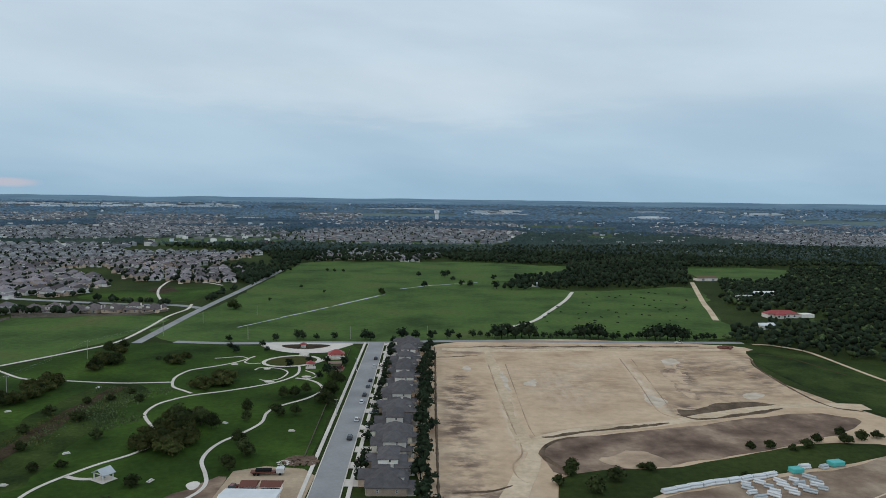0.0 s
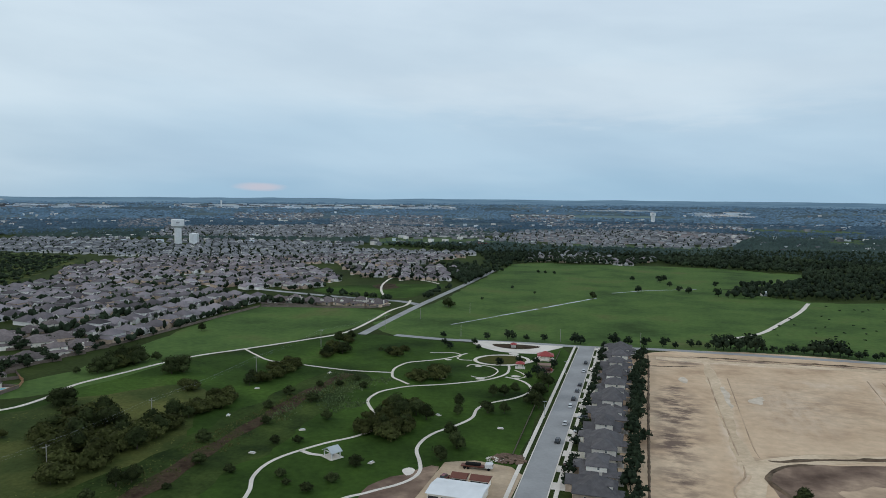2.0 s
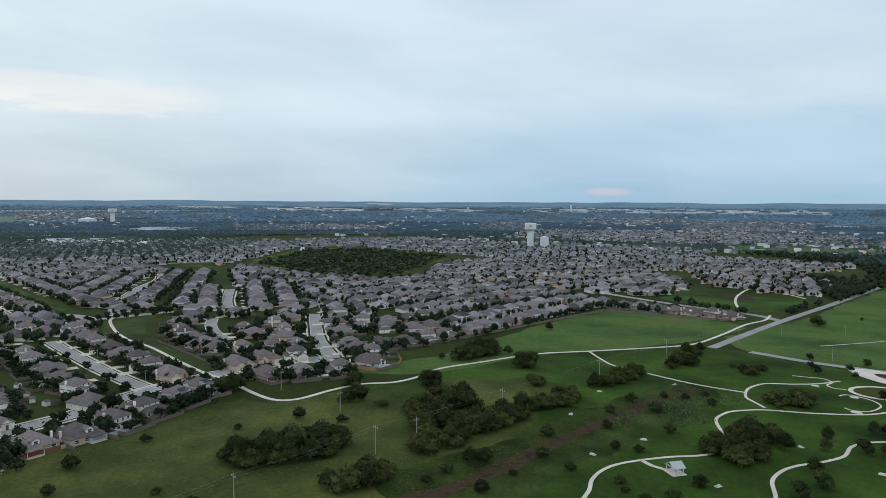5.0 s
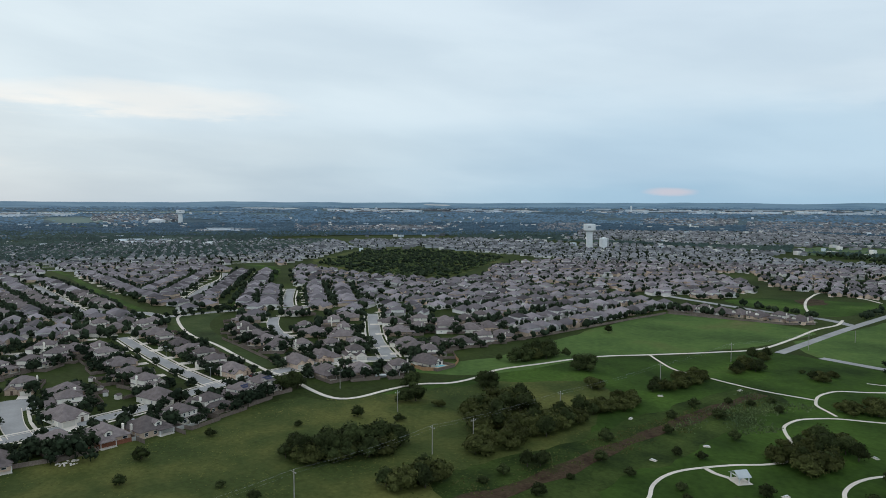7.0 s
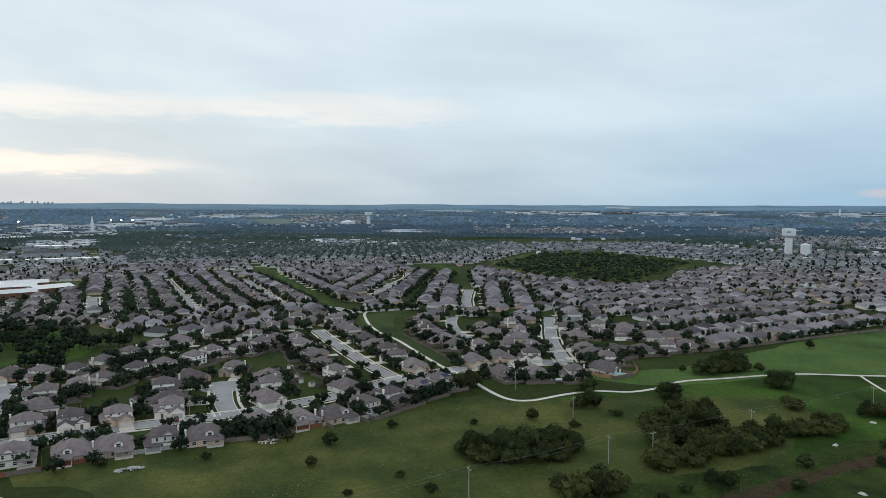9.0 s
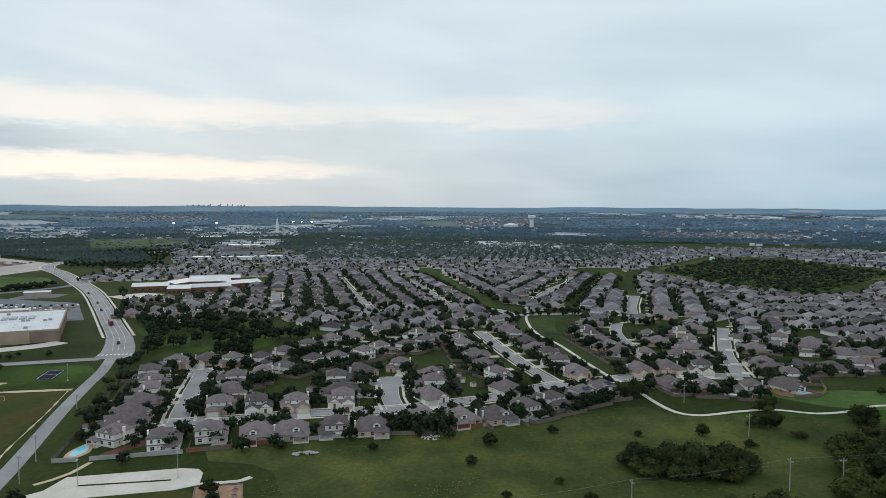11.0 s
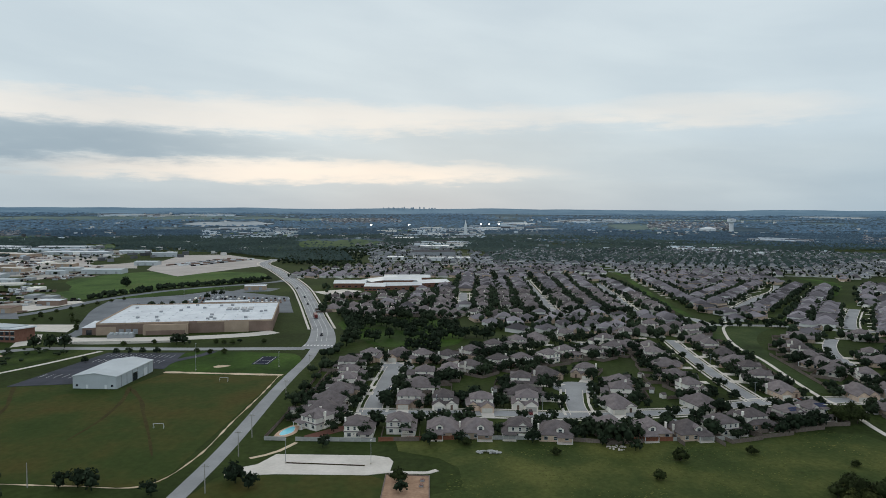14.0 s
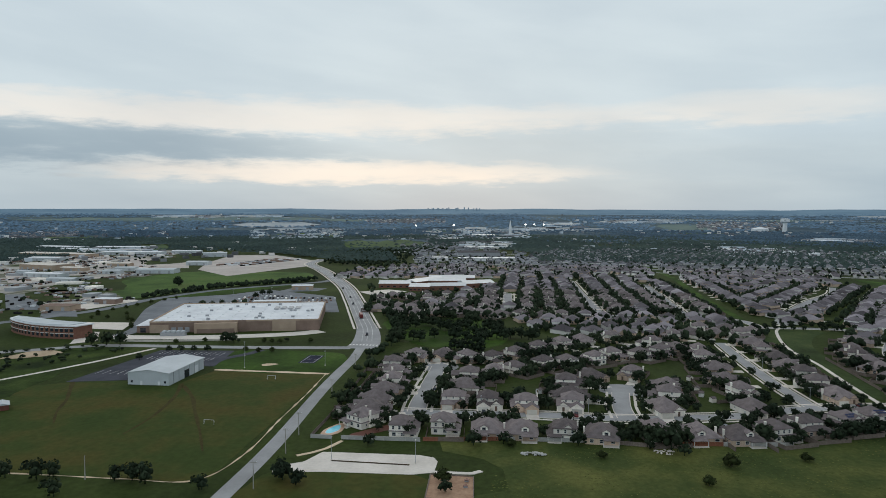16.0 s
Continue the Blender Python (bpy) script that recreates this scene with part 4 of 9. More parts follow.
for x, y, r in ((-97, 382, 1.6), (-89, 355, 2.0), (-72, 366, 2.0), (-84, 420, 2.5), (-118, 392, 1.6)):
    structure("paved_pad", slab([(x + r * math.cos(i * 0.785) * 1.3, y + r * math.sin(i * 0.785)) for i in range(8)], 0.0, 0.19, smooth=1.0), M_CONC, "small pale paved pad", "paved pad")
structure("drain_bank", slab([(-182, 150), (-176, 200), (-178, 250), (-176, 300), (-172, 345), (-148, 344), (-142, 310), (-140, 270), (-138, 235), (-140, 200), (-136, 165), (-150, 140)], 0.0, 0.075, smooth=5.0, ragged=4.0), M_BANK, "dark brushy grass along the drain", "grass bank")
# drain and its dry brush, creek, worn patches
structure("brush_strip", ribbon([(-158, 150), (-158, 175), (-158, 190), (-160, 212), (-161, 242), (-161, 275), (-162, 302), (-160, 342)], lambda t: 6.0 + 3.0 * math.sin(t * 7) ** 2 + 1.2 * math.sin(t * 41), 0.0, 0.14, step=3), M_BRUSH, "brown strip of dry brush along a drain", "brush")
structure("brush_patch", slab([(-164, 150), (-156, 162), (-152, 150), (-154, 128), (-163, 132)], 0.0, 0.13, smooth=4, ragged=3), M_BRUSH, "patch of bare brown earth", "brush")
for pts, w in (([(-150, 505), (-140, 524), (-127, 550)], 1.4), ([(-127, 552), (-112, 580), (-100, 604)], 2.2), ([(-97, 610), (-78, 650), (-58, 690)], 2.6), ([(-45, 735), (-10, 770), (40, 800)], 1.8)):
    structure("creek", ribbon(pts, lambda t, w=w: w * (0.45 + 0.9 * abs(math.sin(t * 9 + w))), 0.0, 0.10, step=6), M_WATER, "pale shallow creek across the pasture", "creek")
structure("lane_edge", ribbon([(-256, -87), (-260, -82), (-265, -78), (-275, -74)], 1.8, 0.0, 0.1), M_DIRT_PALE, "strip of pale rubble", "rubble")
structure("yard_pad", slab([(-72, 222), (-72, 236), (-62, 241), (-48, 239), (-43, 233), (-43, 195), (-72, 195)], 0.0, 0.125, smooth=0), M_SAND, "sandy pad of a works yard", "yard")
structure("yard_earth", slab([(-73, 231), (-71, 205), (-76, 192), (-90, 198), (-87, 214), (-80, 226)], 0.0, 0.11, smooth=3.0, ragged=2.0), M_DIRT_DARK, "dark churned earth beside a works yard", "yard")
for pts in ([(-352, -246), (-335, -236), (-318, -226), (-300, -218), (-282, -207)], [(-356, -185), (-340, -179), (-324, -174), (-297, -169), (-272, -168)], [(-352, -182), (-330, -166), (-310, -155), (-282, -139), (-256, -125)]):
    structure("wheel_ruts", ribbon(pts, lambda t: 2.4 - 1.5 * t + 0.25 * math.sin(t * 23), 0.0, 0.094, step=3), M_RUT, "faint brown wheel ruts across the field", "ruts")
structure("worn_patch", slab([(-290, 690), (-300, 715), (-285, 725), (-268, 700), (-275, 680)], 0.0, 0.1, smooth=4.0, ragged=6.0), M_BRUSH, "worn bare patch on a green", "bare patch")
structure("green_path", ribbon([(-246, 612), (-277, 674), (-298, 735), (-305, 790), (-262, 770), (-237, 748)], 2.4, 0.0, 0.13, step=5), M_CONC, "pale path across a green", "path")
structure("pool_mulch", slab([(-299, -58), (-283, -73), (-281, -68), (-294, -56)], 0.0, 0.1, smooth=2.0, ragged=0.6), M_BROWNROOF, "strip of red-brown mulch", "mulch")


# ---- houses ----
def hip(bm, x0, x1, y0, y1, z, slope=0.5, over=0.45, thick=0.18):
    """A hipped roof over the rectangle, with eaves and a fascia."""
    x0, x1, y0, y1 = x0 - over, x1 + over, y0 - over, y1 + over
    w, d = x1 - x0, y1 - y0
    h = min(w, d) / 2 * slope
    cx, cy = (x0 + x1) / 2, (y0 + y1) / 2
    if w >= d:
        r = [(cx - (w - d) / 2, cy), (cx + (w - d) / 2, cy)]
    else:
        r = [(cx, cy - (d - w) / 2), (cx, cy + (d - w) / 2)]
    low = [bm.verts.new((x, y, z - thick)) for x, y in ((x0, y0), (x1, y0), (x1, y1), (x0, y1))]
    eave = [bm.verts.new((x, y, z)) for x, y in ((x0, y0), (x1, y0), (x1, y1), (x0, y1))]
    a, b = [bm.verts.new((*p, z + h)) for p in r]
    for i in range(4):
        bm.faces.new((low[i], low[(i + 1) % 4], eave[(i + 1) % 4], eave[i]))
    bm.faces.new(low[::-1])
    if w >= d:
        fs = ((eave[0], eave[1], b, a), (eave[1], eave[2], b), (eave[2], eave[3], a, b), (eave[3], eave[0], a))
    else:
        fs = ((eave[0], eave[1], a), (eave[1], eave[2], b, a), (eave[2], eave[3], b), (eave[3], eave[0], a, b))
    for f in fs:
        bm.faces.new(f)
    return h


def gable(bm, x0, x1, y0, y1, z, slope=0.7, over=0.35, thick=0.16):
    """Two roof planes with the ridge along y; returns the ridge's height above z."""
    h = (x1 - x0) / 2 * slope
    cx = (x0 + x1) / 2
    for s in (-1, 1):
        xe = cx + s * ((x1 - x0) / 2 + over)
        ze = z - over * slope
        vs = [bm.verts.new(p) for p in ((xe, y0 - over, ze), (xe, y1, ze), (cx, y1, z + h), (cx, y0 - over, z + h), (xe, y0 - over, ze + thick), (xe, y1, ze + thick), (cx, y1, z + h + thick), (cx, y0 - over, z + h + thick))]
        for f in ((0, 1, 2, 3), (4, 7, 6, 5), (0, 3, 7, 4), (0, 4, 5, 1), (1, 5, 6, 2)):
            bm.faces.new([vs[i] for i in f])
    return h


def gable_end(bm, x0, x1, y, y2, z, slope):
    """The triangular wall under a gable, running back from y to y2."""
    h = (x1 - x0) / 2 * slope - 0.05
    cx = (x0 + x1) / 2
    a = [bm.verts.new(p) for p in ((x0, y, z), (x1, y, z), (cx, y, z + h))]
    b = [bm.verts.new(p) for p in ((x0, y2, z), (x1, y2, z), (cx, y2, z + h))]
    bm.faces.new(a)
    bm.faces.new((a[1], b[1], b[2], a[2]))
    bm.faces.new((b[0], a[0], a[2], b[2]))


def window_mesh(w, h):
    """A framed sash window that faces -y, one shell: the frame stands proud and both panes lie behind it."""
    xs, zs = (-w / 2, -w / 2 + 0.09, w / 2 - 0.09, w / 2), (-h / 2, -h / 2 + 0.1, -0.04, 0.04, h / 2 - 0.09, h / 2)
    v, f, s = [], [], []

    def quad(a, b, c, d, m):
        i = len(v)
        v.extend((a, b, c, d))
        f.append((i, i + 1, i + 2, i + 3))
        s.append(m)

    for i in range(3):
        for j in range(5):
            glass = i == 1 and j in (1, 3)
            y = -0.01 if glass else -0.07
            x0, x1, z0, z1 = xs[i], xs[i + 1], zs[j], zs[j + 1]
            quad((x0, y, z0), (x1, y, z0), (x1, y, z1), (x0, y, z1), 1 if glass else 0)
            if glass:
                for p, q in (((x0, z0), (x1, z0)), ((x1, z0), (x1, z1)), ((x1, z1), (x0, z1)), ((x0, z1), (x0, z0))):
                    quad((p[0], -0.07, p[1]), (q[0], -0.07, q[1]), (q[0], -0.01, q[1]), (p[0], -0.01, p[1]), 0)
    for p, q in (((xs[0], zs[0]), (xs[3], zs[0])), ((xs[3], zs[0]), (xs[3], zs[5])), ((xs[3], zs[5]), (xs[0], zs[5])), ((xs[0], zs[5]), (xs[0], zs[0]))):
        quad((q[0], -0.07, q[1]), (p[0], -0.07, p[1]), (p[0], 0.02, p[1]), (q[0], 0.02, q[1]), 0)
    me = soup("window", v, f, M_TRIM, M_GLASS)
    me.polygons.foreach_set("material_index", s)
    bm = bmesh.new()
    bm.from_mesh(me)
    bmesh.ops.remove_doubles(bm, verts=bm.verts, dist=0.001)
    bm.to_mesh(me)
    bm.free()
    return me


WIN = {k: window_mesh(*k) for k in ((1.0, 1.5), (1.6, 1.5), (0.8, 1.0), (2.0, 1.9))}


def house_kit(seed, w, d, storeys, wall, roof_mat, detail=2, wing=True, front_gable=False, porch=True, chimney=True, dormer=False, flip=False, rear_gable=False, rear_in=0.0, side_in=0.0):
    """A house as a list of (part name, mesh, matrix, label): it fronts towards -y, about its centre.
    A two-storey one has an upper floor set back from the lower by rear_in and side_in, with a skirt of roof below it."""
    rng = random.Random(seed)
    out = []
    two = storeys == 2
    low = 2.9
    eave = 5.5 if two else low
    fx = -1 if flip else 1
    ident = Matrix.Identity(4)
    ux0, ux1 = sorted((fx * -w / 2, fx * (w / 2 - side_in)))
    uy0, uy1 = (-d / 2 + 1.6, d / 2 - rear_in) if two else (-d / 2, d / 2)
    rb = bmesh.new()
    if two:
        out.append(("wall", mesh_of("wall", box(bmesh.new(), -w / 2, w / 2, -d / 2, d / 2, 0, low), wall), ident, ""))
        out.append(("upper_wall", mesh_of("upper_wall", box(bmesh.new(), ux0, ux1, uy0, uy1, low + 0.01, eave), M_WALL if wall is M_BRICK and seed % 2 else wall), ident, ""))
        hip(rb, -w / 2, w / 2, -d / 2, d / 2, low + 0.05, 0.38, 0.4)
    else:
        out.append(("wall", mesh_of("wall", box(bmesh.new(), -w / 2, w / 2, -d / 2, d / 2, 0, low), wall), ident, ""))
    rise = hip(rb, ux0, ux1, uy0, uy1, eave, 0.56 if two else 0.60)
    gx0, gx1 = sorted((fx * (-w / 2), fx * (-w / 2 + 6.2)))
    gy0 = -d / 2 - 3.2
    if wing:
        wb = box(bmesh.new(), gx0, gx1, gy0, -d / 2 - 0.01, 0, 2.88)
        if front_gable:
            gable(rb, gx0, gx1, gy0, -d / 2 + (1.4 if two else 4.4), 2.88, 0.66)
            gable_end(wb, gx0, gx1, gy0, -d / 2, 2.88, 0.66)
        else:
            hip(rb, gx0, gx1, gy0, -d / 2 + (1.5 if two else 4.5), 2.93, 0.56)
        out.append(("garage", mesh_of("garage", wb, wall), ident, ""))
        gm = boxm((gx0 + gx1) / 2 - 2.4, (gx0 + gx1) / 2 + 2.4, gy0 - 0.06, gy0 + 0.02, 0.02, 2.3)
        for k in range(1, 4):
            box(gm, (gx0 + gx1) / 2 - 2.35, (gx0 + gx1) / 2 + 2.35, gy0 - 0.09, gy0, 0.57 * k - 0.02, 0.57 * k + 0.02)
        out.append(("driveway", mesh_of("driveway", boxm((gx0 + gx1) / 2 - 2.9, (gx0 + gx1) / 2 + 2.9, gy0 - 6.2, gy0 - 0.1, 0.0, 0.14), M_CONC), ident, "pale concrete driveway"))
        out.append(("garage_door", mesh_of("garage_door", gm, M_GARAGE), ident, "panelled garage door"))
    # the gable over the entrance
    ex0, ex1 = sorted((fx * (w / 2 - 5.6), fx * (w / 2 - 0.6)))
    eb = bmesh.new()
    gable_end(eb, ex0, ex1, -d / 2 - 0.35, -d / 2 + 0.6, 2.8, 0.7)
    box(eb, ex0, ex1, -d / 2 - 0.35, -d / 2 - 0.02, 0, 2.8)
    out.append(("entrance_bay", mesh_of("entrance_bay", eb, wall), ident, ""))
    gable(rb, ex0, ex1, -d / 2 - 0.35, -d / 2 + (1.6 if two else 3.4), 2.8, 0.7, 0.3)
    if dormer:
        dx = fx * w * 0.12
        db = box(bmesh.new(), dx - 1.5, dx + 1.5, d / 2 - 4.4, d / 2 - 1.0, eave + 0.4, eave + 2.2)
        gable_end(db, dx - 1.5, dx + 1.5, d / 2 - 1.0, d / 2 - 3.4, eave + 2.2, 0.6)
        tb = bmesh.new()
        gable(tb, dx - 1.5, dx + 1.5, -(d / 2 - 1.0), -(d / 2 - 5.2), eave + 2.2, 0.6)
        bmesh.ops.transform(tb, matrix=Matrix.Diagonal((1, -1, 1, 1)), verts=tb.verts)
        bmesh.ops.reverse_faces(tb, faces=tb.faces)
        out.append(("dormer", mesh_of("dormer", db, M_WALL), ident, "pale dormer in the roof"))
        out.append(("dormer_roof", mesh_of("dormer_roof", tb, roof_mat), ident, ""))
        if detail > 1:
            out.append(("window", WIN[(1.6, 1.5)], pose(dx, d / 2 - 1.0, eave + 1.35, 0, 0, 180), ""))
    if rear_gable:
        rx = -fx * w * 0.2
        gb = bmesh.new()
        gable_end(gb, rx - 2.5, rx + 2.5, -(d / 2 + 0.06), -(d / 2 - 3.6), eave - 0.2, 0.7)
        tb = bmesh.new()
        gable(tb, rx - 2.5, rx + 2.5, -(d / 2 + 0.06), -(d / 2 - 4.6), eave - 0.2, 0.7)
        for b in (gb, tb):
            bmesh.ops.transform(b, matrix=Matrix.Diagonal((1, -1, 1, 1)), verts=b.verts)
            bmesh.ops.recalc_face_normals(b, faces=b.faces)
        out.append(("gable", mesh_of("gable", gb, M_WALL), ident, "pale gable end"))
        out.append(("gable_roof", mesh_of("gable_roof", tb, roof_mat), ident, ""))
    if porch:
        px0, px1 = sorted((fx * 0.2, fx * (w / 2 - 0.3)))
        hip(rb, px0, px1, d / 2 - 0.4, d / 2 + 2.6, 2.72, 0.38, 0.2)
        if detail > 1:
            for x in (px0 + 0.15, px1 - 0.15):
                out.append(("porch_post", mesh_of("porch_post", boxm(x - 0.11, x + 0.11, d / 2 + 2.3, d / 2 + 2.52, 0, 2.58), M_TRIM), ident, "white porch post"))
            out.append(("patio", mesh_of("patio", boxm(px0, px1, d / 2 + 0.01, d / 2 + 3.0, 0.0, 0.18), M_CONC), ident, "pale concrete patio"))
    bmesh.ops.recalc_face_normals(rb, faces=rb.faces)
    out.append(("roof", mesh_of("roof", rb, roof_mat), ident, ""))
    if chimney:
        cx = -fx * (w / 2 + 0.25)
        cb = boxm(cx - 0.32, cx + 0.32, 0.6, 1.6, 0, eave + rise * 0.45 + 0.5)
        box(cb, cx - 0.40, cx + 0.40, 0.53, 1.67, eave + rise * 0.45 + 0.5, eave + rise * 0.45 + 0.62)
        out.append(("chimney", mesh_of("chimney", cb, M_WALL), ident, "boxed chimney"))
    if detail:
        dx = (ex0 + ex1) / 2
        out.append(("front_door", mesh_of("front_door", boxm(dx - 0.55, dx + 0.55, -d / 2 - 0.42, -d / 2 - 0.33, 0.05, 2.2), M_DOOR), ident, "dark front door"))
        backs = [-w * 0.33, 0.0, w * 0.33] if detail > 1 else [-w * 0.28, w * 0.28]
        for x in backs:
            size = (1.6, 1.5) if detail > 1 else (1.0, 1.5)
            out.append(("window", WIN[size if rng.random() < 0.85 else (2.0, 1.9)], pose(x + rng.uniform(-0.3, 0.3), d / 2, 1.55, 0, 0, 180), ""))
        if two:
            for x in (ux0 + (ux1 - ux0) * q for q in (0.2, 0.5, 0.8)):
                out.append(("window", WIN[(1.0, 1.5) if rear_in == 0 else (0.8, 1.0)], pose(x, uy1, 4.3 if rear_in == 0 else 4.85, 0, 0, 180), ""))
                out.append(("window", WIN[(0.8, 1.0)], pose(x, uy0, 4.75), ""))
        for q in ((-1, 1) if detail > 1 else ()):
            for yy in (-d * 0.22, d * 0.26):
                out.append(("window", WIN[(0.8, 1.0)], pose(q * w / 2, yy, 1.6, 0, 0, 90 * q), ""))
            if two:
                out.append(("window", WIN[(0.8, 1.0)], pose(ux1 if q > 0 else ux0, uy0 + (uy1 - uy0) * 0.6, 4.75, 0, 0, 90 * q), ""))
    return out


def house_variants(detail, roof_mat, deep=1.0):
    v = []
    for i, (w, d, st, wall, kw) in enumerate((
            (12.2, 12.0, 2, M_WALL, dict(front_gable=True, rear_gable=True, side_in=2.6)), (12.6, 13.5, 2, M_BRICK, dict(rear_in=2.8, side_in=1.5)), (11.8, 13.0, 2, M_WALL, dict(flip=True, side_in=3.0)),
            (13.4, 15.5, 1, M_BRICK, dict(front_gable=True, dormer=True)), (13.0, 16.0, 1, M_WALL, dict(chimney=False, rear_gable=True)), (12.4, 12.0, 2, M_WALL, dict(front_gable=True, chimney=False, flip=True, rear_gable=True, side_in=2.2)),
            (13.6, 14.8, 1, M_BRICK, dict(dormer=True, flip=True)), (12.6, 13.5, 2, M_BRICK, dict(front_gable=True, flip=True, rear_in=3.0, side_in=2.0)))):
        if roof_mat is M_ROOF_GREY:
            kw["chimney"] = i == 3
        d *= deep
        v.append((st, wall, house_kit(100 + i, w, d, st, wall, roof_mat, detail, **kw), d))
    return v


FULL, MID = house_variants(2, M_ROOF), house_variants(1, M_ROOF)
GREY_ROW = house_variants(2, M_ROOF_GREY, 0.84)
HOUSES = []          # (x, y, rz) of every house that stands
FAR_HOUSES = []
STREETS_NEAR = [[(-318, -57), (-321, 3), (-320, 48), (-326, 80), (-347, 136), (-354, 172), (-356, 213), (-344, 247)], [(-319, -51), (-414, -51)], [(-320, 47), (-372, 51)], [(-349, 138), (-520, 139)],
                [(-344, 247), (-411, 282), (-491, 334)], [(-437, 227), (-527, 261)], [(-408, -17), (-440, 10), (-470, 55), (-500, 80)], [(-585, 178), (-582, 250)],
                [(-640, -14), (-634, 70), (-640, 143), (-585, 190)], [(-632, 68), (-940, 60)], [(-640, 143), (-907, 151)], [(-632, -15), (-790, -19)], [(-680, 246), (-830, 345), (-900, 376)], [(-571, 297), (-690, 362)]]


def nearest_street(x, y, lines):
    best = None
    for line in lines:
        for (ax, ay), (bx, by) in zip(line, line[1:]):
            k = max(0.0, min(1.0, ((x - ax) * (bx - ax) + (y - ay) * (by - ay)) / ((bx - ax) ** 2 + (by - ay) ** 2)))
            px, py = ax + k * (bx - ax), ay + k * (by - ay)
            dist = math.hypot(px - x, py - y)
            if best is None or dist < best[0]:
                best = (dist, px, py)
    return best


WALL_WORDS = {"painted_siding": "pale painted", "tan_brick": "tan brick"}


def put_house(x, y, rz, rng, kits, pick=None, group="houses of the suburb"):
    st, wall, kit, depth = kits[pick if pick is not None else rng.randrange(len(kits))]
    root = thing("house", f"{'two' if st == 2 else 'one'}-storey {WALL_WORDS[wall.name]} house with a hipped shingle roof", "house", group, pose(x, y, 0.0, 0, 0, rz))
    made, over = {}, []
    for name, me, m, label in kit:
        ob = new(name, me)
        ob.parent = root
        ob.matrix_local = m
        if label:
            ob["label"] = label
        made[name] = ob
        if name in ("chimney", "dormer", "dormer_roof"):
            over.append(ob)
    for ob in over:
        ob.parent = made["roof"]
    HOUSES.append((x, y, rz, depth))
    return root


def free(x, y, gap=13.0):
    return all((hx - x) ** 2 + (hy - y) ** 2 > gap * gap for hx, hy, *_ in HOUSES) and all((hx - x) ** 2 + (hy - y) ** 2 > gap * gap for hx, hy, *_ in FAR_HOUSES)


def facing(x, y, tx, ty):
    return math.degrees(math.atan2(tx - x, -(ty - y)))


rng_h = random.Random(5)
# the blocks nearest to the meadow, house by house; the third number picks the model
BLOCK_LOT = [(-298, -71, 0), (-315, -72, 3), (-331, -72, 4), (-348, -71, 6), (-367, -71, 1), (-385, -72, 0), (-406, -77, 5), (-430, -69, 7), (-438, -51, 3), (-430, -34, 1), (-383, -31, 0), (-334, -33, 1), (-362, -31, 4)]
BLOCK_FRONT = [(-288, -50, 2), (-294, -33, 5), (-291, -15, 3), (-291, -1, 6), (-291, 16, 0), (-290, 32, 6), (-298, 56, 4), (-295, 72, 3), (-295, 88, 6), (-302, 105, 2), (-310, 121, 7), (-318, 138, 0), (-326, 154, 5)]
BLOCK_MID = [(-332, -16, 0), (-331, 0, 7), (-334, 22, 5), (-350, 23, 4), (-393, -18, 0), (-403, -5, 2), (-373, 23, 5), (-391, 37, 3), (-418, 11, 1), (-424, 26, 5), (-399, 60, 7), (-375, 75, 6), (-356, 71, 5), (-334, 66, 4)]
BLOCK_BACK = [(-430, -20, 1), (-446, -6, 1), (-466, 8, 7), (-482, 25, 2), (-436, 42, 0), (-450, 56, 7), (-452, 73, 5), (-464, 88, 1), (-478, 101, 3), (-496, 88, 2), (-513, 62, 1), (-500, 40, 4)]
BLOCK_END = [(-538, 124, 4), (-541, 142, 3), (-536, 160, 0), (-552, 172, 6), (-524, 108, 1), (-562, 156, 4), (-560, 136, 1)]
BLOCK_S3 = [(-338, 107, 4), (-366, 111, 0), (-391, 109, 3), (-420, 111, 6), (-447, 112, 5), (-470, 113, 1), (-366, 156, 3), (-387, 154, 0), (-411, 156, 5), (-432, 156, 6), (-453, 157, 4), (-479, 157, 1), (-503, 158, 3)]
BLOCK_BRIDGE = [(-413, 206, 4), (-431, 207, 3), (-450, 209, 6), (-484, 214, 1), (-466, 211, 0), (-519, 232, 3), (-525, 280, 0), (-398, 218, 2), (-364, 194, 3), (-387, 230, 2), (-366, 213, 6), (-381, 246, 0), (-359, 230, 5), (-457, 251, 7), (-437, 247, 3), (-466, 280, 1), (-432, 268, 1), (-480, 300, 3), (-415, 256, 6)]
BLOCK_POOL = [(-330, 194, 3), (-322, 210, 6), (-312, 228, 0), (-316, 252, 4), (-331, 268, 1), (-364, 275, 4), (-349, 270, 6), (-352, 289, 3), (-344, 305, 4), (-343, 324, 0), (-437, 316, 4), (-402, 297, 3), (-428, 335, 5), (-402, 315, 7), (-413, 349, 3), (-388, 327, 0), (-410, 367, 6), (-378, 343, 4), (-409, 385, 1), (-375, 359, 3), (-344, 342, 6)]
